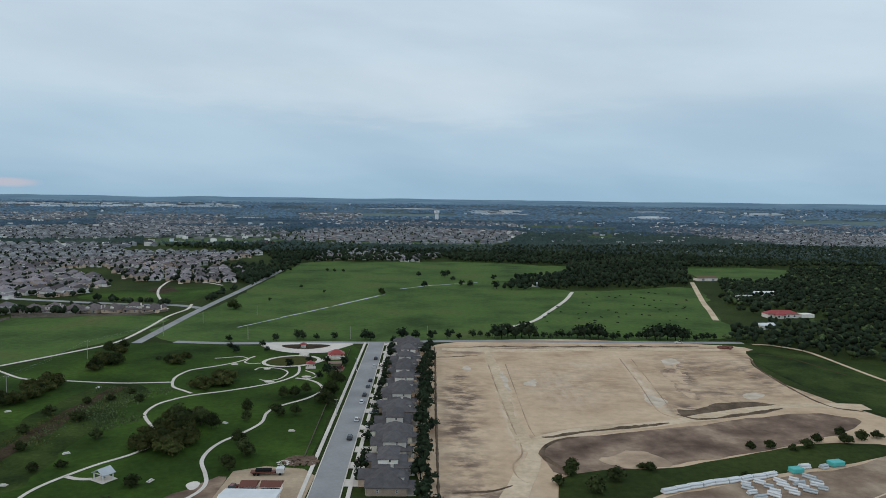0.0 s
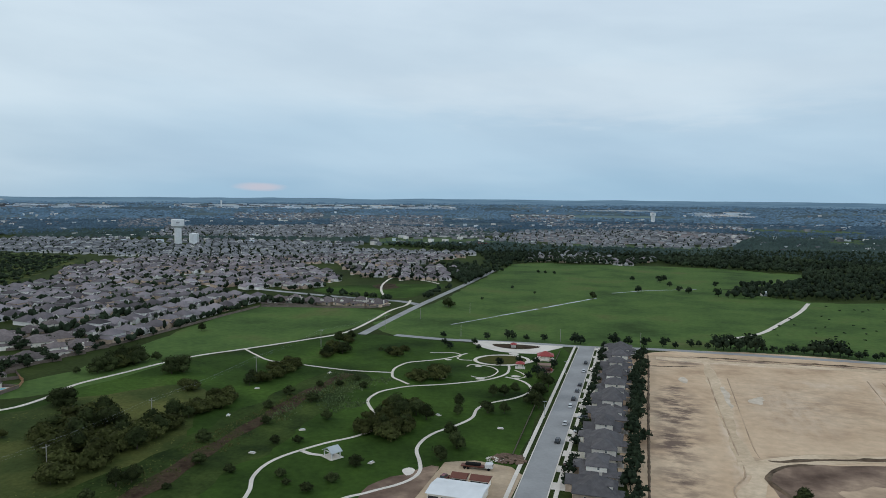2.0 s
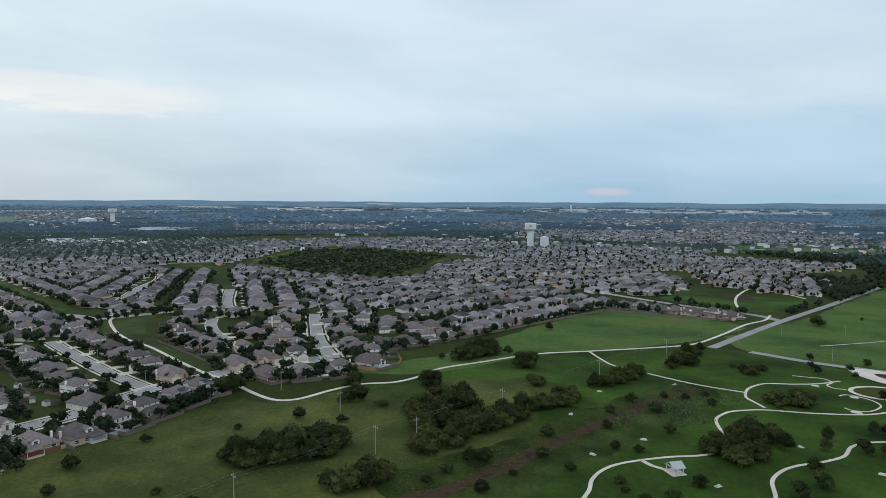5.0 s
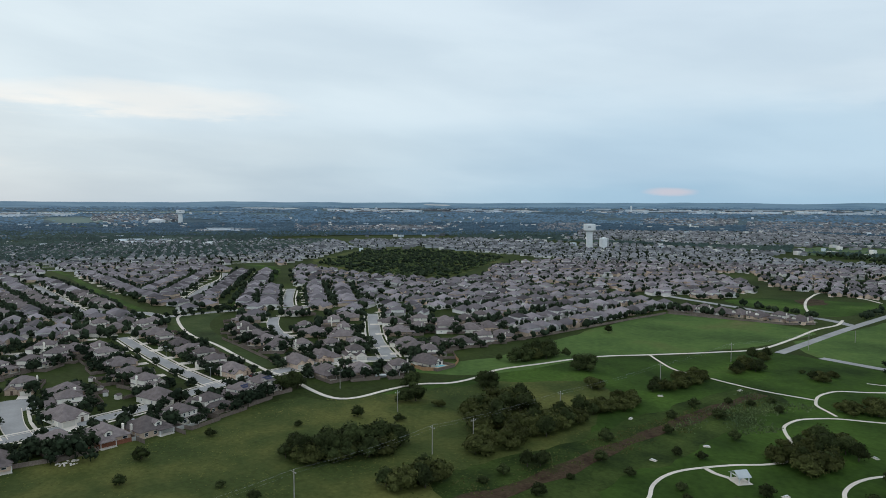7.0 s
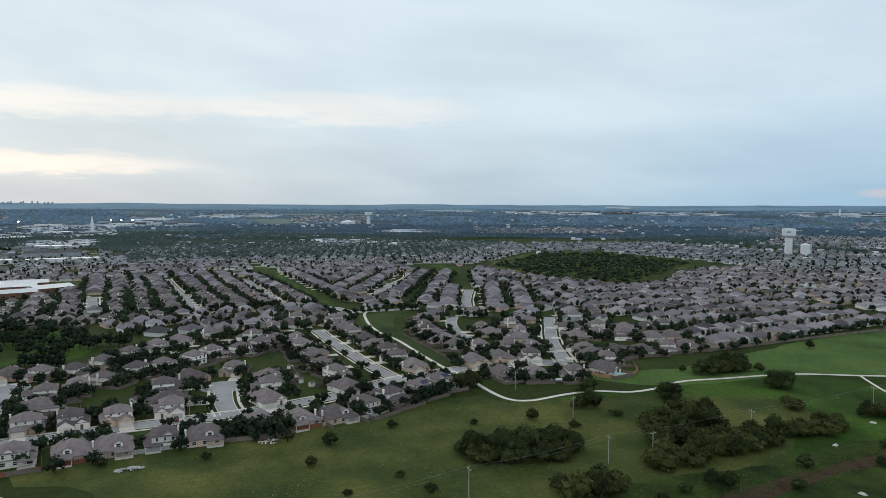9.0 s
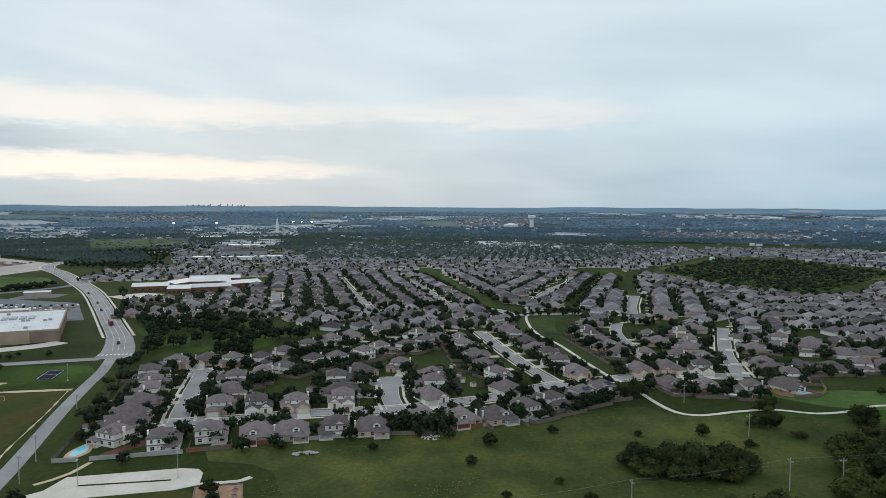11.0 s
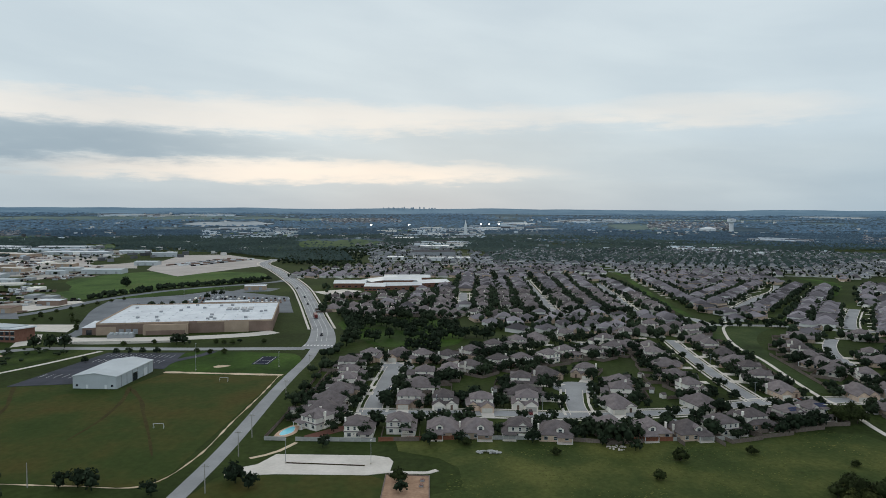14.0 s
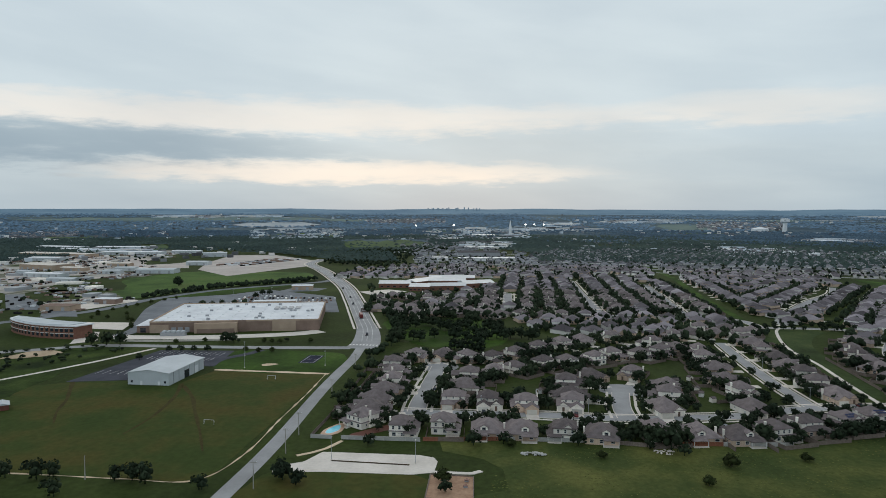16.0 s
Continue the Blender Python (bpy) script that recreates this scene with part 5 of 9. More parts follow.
for block in (BLOCK_LOT, BLOCK_FRONT, BLOCK_MID, BLOCK_BACK, BLOCK_END, BLOCK_S3, BLOCK_BRIDGE, BLOCK_POOL):
    for x, y, k in block:
        _, tx, ty = nearest_street(x, y, STREETS_NEAR)
        home = put_house(x, y, facing(x, y, tx, ty) + rng_h.uniform(-2, 2), rng_h, FULL, k)
        if (x, y) in ((-318, 138), (-326, 154)):
            for i in range(3):
                for j in range(2):
                    panel = part("solar_panel", boxm(-0.8, 0.8, -0.5, 0.5, 0, 0.06), M_SOLAR, home, "dark blue solar panel on the roof")
                    py = 4.9 - j * 1.1
                    panel.matrix_local = pose(-2.2 + 1.75 * i, py, 5.5 + (6.45 - py) * 0.56 + 0.12, -29.2)
# between the green and the school
for x, y in ((-706, -150), (-638, -136), (-611, -114), (-613, -96), (-650, -85), (-712, -101), (-615, -77), (-622, -62), (-672, -66), (-624, -48), (-625, -32), (-689, -37), (-746, -84), (-725, -119), (-766, -58), (-655, -120), (-672, -138), (-668, -104), (-640, -104), (-690, -82), (-690, -60), (-735, -140), (-745, -104), (-765, -38), (-730, -50)):
    put_house(x, y, rng_h.choice((100, 280, 190)) + rng_h.uniform(-8, 8), rng_h, MID)
# the row that closes the suburb towards the country road
for k in range(7):
    put_house(-332 + 15.5 * k, 561 + 1.8 * k, 180.0 + rng_h.uniform(-3, 3), rng_h, MID, (4, 0, 4, 3, 6, 1, 3)[k])
# the grey-roofed row beside the park
for k in range(15):
    y = 224 + 16.0 * k
    put_house(-17.2 - 0.0185 * (y - 214), y, -90 + 1.0, rng_h, GREY_ROW, (3, 1, 0, 4, 7, 3, 0, 6, 2, 1, 3, 7, 0, 6, 4)[k], "houses of the grey row")


def put_any(x, y, rz):
    """A house at whatever detail its distance asks for."""
    dist = math.hypot(x, y)
    if not free(x, y):
        return
    if dist < 480:
        put_house(x, y, rz, rng_h, FULL)
    elif dist < 800 and len(HOUSES) < 222:
        put_house(x, y, rz, rng_h, MID)
    else:
        FAR_HOUSES.append((x, y, rz))


def row(a, b, n, lines=None):
    for i in range(n):
        k = i / max(1, n - 1)
        x, y = a[0] + (b[0] - a[0]) * k + rng_h.uniform(-1, 1), a[1] + (b[1] - a[1]) * k + rng_h.uniform(-1, 1)
        _, tx, ty = nearest_street(x, y, lines or STREETS_NEAR)
        put_any(x, y, facing(x, y, tx, ty) + rng_h.uniform(-3, 3))


for y, x0, x1 in ((48, -660, -945), (85, -660, -945), (128, -662, -915), (166, -660, -915), (-36, -655, -800), (4, -655, -800), (26, -662, -900), (106, -700, -900)):
    row((x0, y), (x1, y), int((x0 - x1) / 16.2))
for a, b in (((-614, -40), (-614, 160)), ((-660, -14), (-660, 30)), ((-590, 0), (-590, 140)), ((-566, 10), (-562, 150)), ((-540, 30), (-540, 120)), ((-645, -66), (-790, -66)), ((-650, -90), (-740, -92)), ((-972, -250), (-1008, 5)), ((-996, -250), (-1030, 5)), ((-945, -250), (-980, 0)),
             ((-660, 214), (-1000, 224)), ((-697, 228), (-905, 352)), ((-668, 262), (-890, 396)), ((-640, 250), (-640, 250)), ((-720, 212), (-900, 320)), ((-560, 322), (-680, 386)), ((-585, 284), (-705, 346)), ((-545, 345), (-660, 408)), ((-600, 268), (-860, 415)), ((-510, 235), (-566, 262)), ((-500, 312), (-500, 312)), ((-472, 345), (-540, 380))):
    row(a, b, max(1, int(math.hypot(a[0] - b[0], a[1] - b[1]) / 16.2)))

THICKET = [(-655, 570), (-725, 500), (-950, 525), (-1180, 787), (-1050, 900), (-846, 860), (-760, 730)]
KEEP_OUT = [THICKET, [(-580, 240), (-650, 306), (-900, 462), (-990, 475), (-1020, 440), (-905, 424), (-800, 366), (-600, 236)], [(-970, 480), (-960, 440), (-1010, 425), (-1060, 450), (-1020, 500)], [(-345, 618), (-345, 735), (-215, 760), (-215, 590)],
            [(-880, 1150), (-880, 1240), (-990, 1240), (-990, 1150)], [(-1190, 190), (-1190, 211), (-620, 198), (-620, 178)], [(-560, 640), (-540, 760), (-505, 760), (-520, 640)], [(-330, 1180), (-330, 1330), (-600, 1330), (-560, 1180)]]
WIDE_STREETS = []


def fill(poly, turn, pair=33.0, period=63.0, step=16.0, keep=1.0, seed=1):
    """Rows of houses on both sides of parallel streets, over the polygon."""
    rng = random.Random(seed)
    c, s = math.cos(radians(turn)), math.sin(radians(turn))
    cx, cy = sum(p[0] for p in poly) / len(poly), sum(p[1] for p in poly) / len(poly)
    span = max(math.hypot(p[0] - cx, p[1] - cy) for p in poly)
    v = -span
    while v < span:
        line = []
        u = -span
        while u < span:
            bend = 10.0 * math.sin(u * 0.008 + v * 0.01 + seed)
            for side, vv in ((1, v), (-1, v + pair)):
                x, y = cx + c * u - s * (vv + bend), cy + s * u + c * (vv + bend)
                if inside(x, y, poly) and not any(inside(x, y, k) for k in KEEP_OUT) and rng.random() < keep and nearest_street(x, y, STREETS_NEAR)[0] > 11:
                    put_any(x + rng.uniform(-1.5, 1.5), y + rng.uniform(-1.5, 1.5), turn + (180 if side > 0 else 0) + rng.uniform(-4, 4))
                    if side > 0:
                        line.append((cx + c * u - s * (v + bend + pair / 2), cy + s * u + c * (v + bend + pair / 2)))
            u += step
        if len(line) > 4:
            WIDE_STREETS.append(line)
        v += period


fill([(-337, 345), (-338, 548), (-420, 610), (-640, 590), (-660, 480), (-560, 400), (-470, 390), (-425, 400)], 90.0, seed=2)
fill([(-350, 640), (-360, 760), (-520, 900), (-760, 900), (-750, 740), (-640, 600), (-430, 625)], 62.0, seed=3)
fill([(-235, 770), (-232, 900), (-330, 910), (-420, 880), (-350, 770)], 20.0, seed=4)
fill([(-330, 920), (-520, 905), (-780, 910), (-1180, 920), (-1150, 1180), (-900, 1330), (-560, 1350), (-300, 1180)], 35.0, seed=5)
fill([(-1020, 20), (-1040, 400), (-960, 500), (-1230, 790), (-1500, 900), (-1720, 500), (-1600, 60), (-1300, -20)], 70.0, seed=6)
fill([(-700, 420), (-960, 500), (-760, 500), (-665, 560), (-665, 470)], 30.0, seed=7)
fill([(-1180, 920), (-1230, 800), (-1450, 920), (-1350, 1200), (-1150, 1300)], 40.0, seed=8)
fill([(-200, 1070), (-30, 1065), (0, 1150), (-120, 1240), (-230, 1220)], 10.0, keep=0.7, seed=9)
fill([(-430, 1650), (-250, 1420), (120, 1500), (240, 2100), (-100, 2350), (-400, 2150)], 10.0, keep=0.5, seed=10, step=18)
fill([(-1150, 1350), (-700, 1500), (-520, 2100), (-1000, 2300), (-1500, 1900)], 40.0, keep=0.7, seed=11, step=18)
fill([(780, 1500), (1200, 1550), (1500, 1900), (1100, 2150), (700, 1900)], -15.0, keep=0.85, seed=12, step=18)
fill([(-1150, -180), (-1160, 10), (-1500, 0), (-1900, -250), (-1700, -330), (-1400, -220)], 85.0, keep=0.55, seed=13, step=18)


def infill(poly, turn=0.0, step=15.8, gap=25.0):
    """Houses wherever there is still room for one."""
    c, s = math.cos(radians(turn)), math.sin(radians(turn))
    cx, cy = sum(p[0] for p in poly) / len(poly), sum(p[1] for p in poly) / len(poly)
    span = max(math.hypot(p[0] - cx, p[1] - cy) for p in poly)
    for j in range(int(2 * span / gap)):
        for i in range(int(2 * span / step)):
            u, v = -span + i * step + rng_h.uniform(-1, 1), -span + j * gap + rng_h.uniform(-1, 1)
            x, y = cx + c * u - s * v, cy + s * u + c * v
            if inside(x, y, poly) and not any(inside(x, y, k) for k in KEEP_OUT) and nearest_street(x, y, STREETS_NEAR)[0] > 14 and free(x, y, 15.2):
                put_any(x, y, turn + (180 if j % 2 else 0) + rng_h.uniform(-3, 3))


infill([(-530, 20), (-545, 160), (-600, 185), (-640, 175), (-960, 182), (-1020, 60), (-1000, -10), (-800, -60), (-650, -60), (-600, -30), (-585, 10)])
infill([(-600, 210), (-700, 215), (-1010, 225), (-1030, 400), (-900, 400), (-600, 232)], 30.0)
infill([(-545, 300), (-660, 350), (-900, 480), (-700, 500), (-660, 480), (-560, 400), (-480, 385), (-450, 350), (-500, 345)], 30.0)
infill([(-1040, -260), (-1080, 20), (-1160, 10), (-1150, -180)], 97.0)

for k, line in enumerate(WIDE_STREETS):
    near = min(math.hypot(*p) for p in line)
    if near < 1500:
        structure("road", ribbon(line, 8.5, 0.0, 0.09, step=12.0), M_ROAD, "pale residential street between house rows", "road")


def far_houses():
    """All the houses too far off to tell their parts: walls, hipped roofs, wings, windows and drives joined."""
    rng = random.Random(8)
    v, f, s = [], [], []
    for x, y, rz in FAR_HOUSES:
        c, sn = math.cos(radians(rz)), math.sin(radians(rz))
        near = math.hypot(x, y) < 1150

        def add(pts, quads, m):
            b = len(v)
            v.extend((x + c * px - sn * py, y + sn * px + c * py, pz) for px, py, pz in pts)
            for q in quads:
                f.append([b + i for i in q])
                s.append(m)

        def block(x0, x1, y0, y1, e, m, slope=0.5, o=0.5):
            add([(x0, y0, 0), (x1, y0, 0), (x1, y1, 0), (x0, y1, 0), (x0, y0, e), (x1, y0, e), (x1, y1, e), (x0, y1, e)], ((0, 1, 5, 4), (1, 2, 6, 5), (2, 3, 7, 6), (3, 0, 4, 7)), m)
            x0, x1, y0, y1 = x0 - o, x1 + o, y0 - o, y1 + o
            w, d = (x1 - x0) / 2, (y1 - y0) / 2
            k = min(w, d)
            cx, cy = (x0 + x1) / 2, (y0 + y1) / 2
            if w < d:
                add([(x0, y0, e), (x1, y0, e), (x1, y1, e), (x0, y1, e), (cx, y0 + k, e + k * slope), (cx, y1 - k, e + k * slope)], ((0, 1, 4), (1, 2, 5, 4), (2, 3, 5), (3, 0, 4, 5)), roof)
            else:
                add([(x0, y0, e), (x1, y0, e), (x1, y1, e), (x0, y1, e), (x0 + k, cy, e + k * slope), (x1 - k, cy, e + k * slope)], ((0, 1, 5, 4), (1, 2, 5), (2, 3, 4, 5), (3, 0, 4)), roof)

        w, d, e = rng.uniform(6.0, 7.0), rng.uniform(6.4, 8.2), 3.0
        # roofs past 1150 m and walls past 1350 m use the painted-haze colours
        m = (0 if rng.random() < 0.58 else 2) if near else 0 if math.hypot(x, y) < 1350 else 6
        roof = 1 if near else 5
        block(-w, w, -d, d, e, m, 0.58)
        if rng.random() < 0.38:
            q = rng.choice((-1, 1)) * 1.3
            block(-w + 1.3 + q, w - 1.3 + q, -d + 2.0, d - 1.2, 5.5, 0 if rng.random() < 0.5 else m, 0.55)
        side = rng.choice((-1, 1))
        x0, x1 = sorted((side * w, side * (w - 6.0)))
        if near:
            block(x0, x1, -d - 3.0, -d + 0.1, 2.9, m)
            gx = -side * (w - 2.6)
            for gy, back in ((-d - 0.7, -d + 4.5), (d + 0.7, d - 4.5)):
                add([(gx - 2.6, gy, 0), (gx + 2.6, gy, 0), (gx + 2.6, gy, e), (gx, gy, e + 1.9), (gx - 2.6, gy, e), (gx, back, e + 1.9)], ((0, 1, 2, 3, 4),), m)
                add([(gx - 3.0, gy * 1.03, e - 0.2), (gx, gy * 1.03, e + 2.05), (gx + 3.0, gy * 1.03, e - 0.2), (gx, back, e + 2.05)], ((0, 1, 3), (1, 2, 3)), 1)
            add([(x0 + 0.6, -d - 8.5, 0.12), (x1 - 0.6, -d - 8.5, 0.12), (x1 - 0.6, -d - 3.0, 0.12), (x0 + 0.6, -d - 3.0, 0.12)], ((0, 1, 2, 3),), 3)
            for z in (((1.5, 4.2) if e > 4 else (1.5,)) if math.hypot(x, y) < 850 else ()):
                for wx in (-0.6 * w, 0.0, 0.6 * w):
                    for yy in (-d - 0.05, d + 0.05):
                        if yy > 0 or z > 2:
                            add([(wx - 0.6, yy, z - 0.7), (wx + 0.6, yy, z - 0.7), (wx + 0.6, yy, z + 0.7), (wx - 0.6, yy, z + 0.7)], ((0, 1, 2, 3),), 4)
        else:
            add([(-3, -d - 9, 0.12), (3, -d - 9, 0.12), (3, -d, 0.12), (-3, -d, 0.12)], ((0, 1, 2, 3),), 6)
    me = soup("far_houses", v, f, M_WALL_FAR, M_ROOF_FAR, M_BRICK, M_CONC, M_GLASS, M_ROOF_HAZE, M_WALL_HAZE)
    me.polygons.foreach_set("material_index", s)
    stuff("far_houses", me, "hundreds of shingle-roofed suburban houses in the distance", "houses")


# far roofs shifted towards blue: a slight haze in the base colour
M_ROOF_FAR = mat("hazed_far_shingles", [(0.3, (0.135, 0.119, 0.124)), (0.7, (0.245, 0.217, 0.227))], scale=0.05, island=0.55, coords="World")
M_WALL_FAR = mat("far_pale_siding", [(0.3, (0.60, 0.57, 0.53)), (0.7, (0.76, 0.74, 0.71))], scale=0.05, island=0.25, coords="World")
far_houses()


# ---- trees ----
def leaf_cloud(rng, lobes, count, size):
    """Small bent leaf sprays over a set of lobes (centre, radii): ragged, with gaps."""
    v, f = [], []
    weights = [r[0] * r[1] for _, r in lobes]
    for _ in range(count):
        (cx, cy, cz), (rx, ry, rz) = rng.choices(lobes, weights)[0]
        n = Vector((rng.gauss(0, 1), rng.gauss(0, 1), rng.gauss(0.25, 0.9))).normalized()
        k = rng.uniform(0.66, 1.16)
        p = Vector((cx + n.x * rx * k, cy + n.y * ry * k, cz + n.z * rz * k))
        n2 = (n + Vector((rng.gauss(0, 0.35), rng.gauss(0, 0.35), rng.gauss(0.15, 0.35)))).normalized()
        a = n2.orthogonal().normalized()
        a.rotate(Matrix.Rotation(rng.uniform(0, 6.28), 3, n2))
        b = n2.cross(a)
        s = size * rng.uniform(0.6, 1.3)
        i = len(v)
        v += [p - a * s - b * s * 0.6, p + a * s - b * s * 0.5, p + a * s * 0.7 + b * s * 0.7, p - a * s * 0.8 + b * s * 0.6 + n2 * s * 0.3]
        f += [(i, i + 1, i + 2), (i, i + 2, i + 3)]
    return v, f


def crown_core(rng, lobes, base):
    """The dense inner leaves: one dented lump for each lobe."""
    vs, fs = base
    v, f = [], []
    for (cx, cy, cz), (rx, ry, rz) in lobes:
        i = len(v)
        for x, y, z in vs:
            k = rng.uniform(0.52, 0.86)
            v.append((cx + x * rx * k, cy + y * ry * k, cz + z * rz * k))
        f += [(i + a, i + b, i + c) for a, b, c in fs]
    return v, f


def ico(level):
    bm = bmesh.new()
    bmesh.ops.create_icosphere(bm, subdivisions=level, radius=1.0)
    bm.verts.index_update()
    vs = [tuple(v.co) for v in bm.verts]
    fs = [tuple(v.index for v in f.verts) for f in bm.faces]
    bm.free()
    return vs, fs


ICO1, ICO2 = ico(1), ico(2)


def tree_kit(seed, height, spread, count, leaf, trunk_h=0.28, size=0.55, base=ICO2, limbs=True):
    rng = random.Random(seed)
    bm = bmesh.new()
    th = height * trunk_h
    tube(bm, (0, 0, -0.2), (0.1, 0.05, th), height * 0.035, height * 0.024, 7)
    lobes = []
    for i in range(8):
        a = i * 2.4 + rng.uniform(-0.6, 0.6)
        r = spread * rng.uniform(0.22, 0.72) if i else 0.0
        z = height * rng.uniform(0.30, 0.70) if i else height * 0.74
        c = (r * math.cos(a), r * math.sin(a), z)
        k = rng.uniform(0.34, 0.62)
        lobes.append((c, (spread * k, spread * k, height * 0.25 * rng.uniform(0.85, 1.2))))
        if limbs:
            tube(bm, (0.1, 0.05, th * 0.9), (c[0] * 0.8, c[1] * 0.8, c[2]), height * 0.016, height * 0.005, 5)
    v, f = crown_core(rng, lobes, base)
    soft = len(f)
    lv, lf = leaf_cloud(rng, lobes, count, size)
    f += [tuple(len(v) + i for i in q) for q in lf]
    v += lv
    me = soup("crown", v, f, leaf)
    me.polygons.foreach_set("use_smooth", [i < soft for i in range(len(f))])
    return mesh_of("trunk", bm, M_BARK), me


OAKS = [tree_kit(20 + i, h, s, n, M_LEAF, size=z) for i, (h, s, n, z) in enumerate(((7.5, 4.2, 640, 0.39), (9.0, 5.2, 820, 0.43), (6.0, 3.4, 500, 0.34), (10.0, 6.2, 1000, 0.47)))]
MESQ = [tree_kit(40 + i, h, s, n, M_LEAF_Y, 0.2, size=z) for i, (h, s, n, z) in enumerate(((6.0, 4.4, 640, 0.37), (7.0, 5.2, 780, 0.41), (4.5, 3.4, 480, 0.33)))]
SHRUB = [tree_kit(60 + i, h, s, n, M_LEAF, 0.12, size=z) for i, (h, s, n, z) in enumerate(((2.6, 1.8, 300, 0.23), (3.4, 2.4, 380, 0.27)))]
LITE = [tree_kit(80 + i, h, sp, 110, M_LEAF, size=z, base=ICO1, limbs=False) for i, (h, sp, z) in enumerate(((7.5, 4.0, 0.6), (8.5, 4.6, 0.7), (6.0, 3.2, 0.5)))]
TREES = []
LEFT_OVER = []       # trees past the first three hundred, joined below


def put_tree(x, y, kit, k=1.0, label="", name="tree", group="trees", z=0.0):
    if name == "tree" and len(TREES) >= 300:
        LEFT_OVER.append((kit, x, y, k))
        return
    trunk, crown = kit
    root = thing(name, label or "leafy dark green oak with a spreading crown", name, group)
    root.matrix_world = pose(x, y, z, 0, 0, random.uniform(0, 360)) @ Matrix.Diagonal((k * random.uniform(0.9, 1.1), k * random.uniform(0.9, 1.1), k * random.uniform(0.9, 1.1), 1))
    for name_, me in (("trunk", trunk), ("crown", crown)):
        ob = new(name_, me)
        ob.parent = root
    TREES.append((x, y))


def join_tree(V, F, kit, x, y, k):
    """Adds a tree's leaves and stem to a joined mesh."""
    c, s = math.cos(k * 50), math.sin(k * 50)
    for me in kit:
        b = len(V)
        V += [(x + k * (c * v.co.x - s * v.co.y), y + k * (s * v.co.x + c * v.co.y), k * v.co.z) for v in me.vertices]
        F += [[b + i for i in p.vertices] for p in me.polygons]


def soft_soup(name, V, F, leaf):
    me = soup(name, V, F, leaf)
    me.polygons.foreach_set("use_smooth", [True] * len(F))
    return me


def clump_tree(rng, V, F, x, y, height, spread, lobes=4, z=0.0, base=None):
    """A middle-distance tree: several dented clumps of leaves with gaps, on a short stem."""
    vs, fs = base or ICO1
    i = len(V)
    V += [(x - 0.2, y, z - 0.1), (x + 0.2, y - 0.1, z - 0.1), (x, y + 0.2, z - 0.1), (x, y, z + height * 0.5)]
    F += [(i, i + 1, i + 3), (i + 1, i + 2, i + 3), (i + 2, i, i + 3)]
    for j in range(lobes):
        a = rng.uniform(0, 6.28)
        d = spread * (0.0 if j == 0 else rng.uniform(0.3, 0.65))
        r = spread * rng.uniform(0.36, 0.60)
        cx, cy, cz = x + d * math.cos(a), y + d * math.sin(a), z + height * (0.70 if j == 0 else rng.uniform(0.42, 0.64))
        i = len(V)
        for bx, by, bz in vs:
            k = rng.uniform(0.68, 1.22)
            V.append((cx + bx * r * k, cy + by * r * k, cz + bz * height * 0.34 * k))
        F += [(i + p, i + q, i + s) for p, q, s in fs]


rt = random.Random(77)
# single trees and groups in the park and the meadows: x, y, kind, size
PARK_TREES = [(-177, 587, 1, 1.1), (-310, 419, 0, 0.8), (-59, 687, 0, 0.7), (-62, 700, 2, 0.9), (-104, 292, 4, 1.0), (-108, 276, 5, 1.0), (-100, 284, 3, 0.75), (-114, 290, 4, 0.9), (-96, 262, 4, 0.9)]
LAWN_TREES = [(-99, 268, 4, 0.9), (-94, 280, 0, 0.9), (-110, 286, 3, 0.8), (-100, 252, 5, 0.8), (-83, 291, 0, 0.7), (-86, 303, 0, 0.8), (-72, 251, 1, 0.75), (-78, 263, 0, 0.75), (-74, 237, 2, 0.9), (-70, 328, 0, 0.8), (-75, 325, 0, 0.8), (-71, 298, 2, 1.0), (-64, 300, 0, 0.7), (-55, 319, 1, 0.8), (-50.5, 312, 0, 0.9), (-54, 334, 1, 0.8), (-52, 351, 0, 0.8), (-57, 360, 0, 0.8), (-110, 353, 5, 1.0), (-116, 359, 4, 0.9), (-105, 276, 3, 0.8), (-66, 334, 0, 0.7)]
for x, y, k, s in PARK_TREES + LAWN_TREES:
    kit = (OAKS + MESQ)[k]
    put_tree(x, y, kit, s, "olive green mesquite with a wide ragged crown" if k > 3 else "", group="park trees")


def grove(cx, cy, rx, ry, n, kits, lo=0.7, hi=1.1, label="", turn=0.0, group="grove trees"):
    c, s = math.cos(turn), math.sin(turn)
    for _ in range(n):
        a, r = rt.uniform(0, 6.28), math.sqrt(rt.random())
        u, v = rx * r * math.cos(a), ry * r * math.sin(a)
        put_tree(cx + c * u - s * v, cy + s * u + c * v, rt.choice(kits), rt.uniform(lo, hi) * 1.15, label, group=group)


MES = "olive green mesquite with a wide ragged crown"
grove(-222, 142, 9, 21, 30, OAKS[:2] + MESQ[:1], 0.8, 1.1, turn=-0.25)
grove(-233, 122, 5, 6, 5, OAKS[:3], 0.6, 0.9)
grove(-219, 218, 12, 24, 26, OAKS[:2] + MESQ[:2], 0.75, 1.08, turn=0.35)
grove(-258, 250, 5, 8, 5, OAKS[:3], 0.7, 0.9)
grove(-288, 316, 8, 18, 18, OAKS[:3] + MESQ[:1], 0.8, 1.1, turn=-0.1)
grove(-248, 312, 5, 8, 5, OAKS[:2], 0.7, 0.95)
grove(-222, 288, 5, 6, 4, MESQ, 0.7, 0.9, MES)
grove(-192, 206, 7, 36, 28, MESQ + OAKS[:1], 0.8, 1.1, turn=0.0)
grove(-108, 268, 10, 20, 17, MESQ + OAKS[:1], 0.6, 0.95)
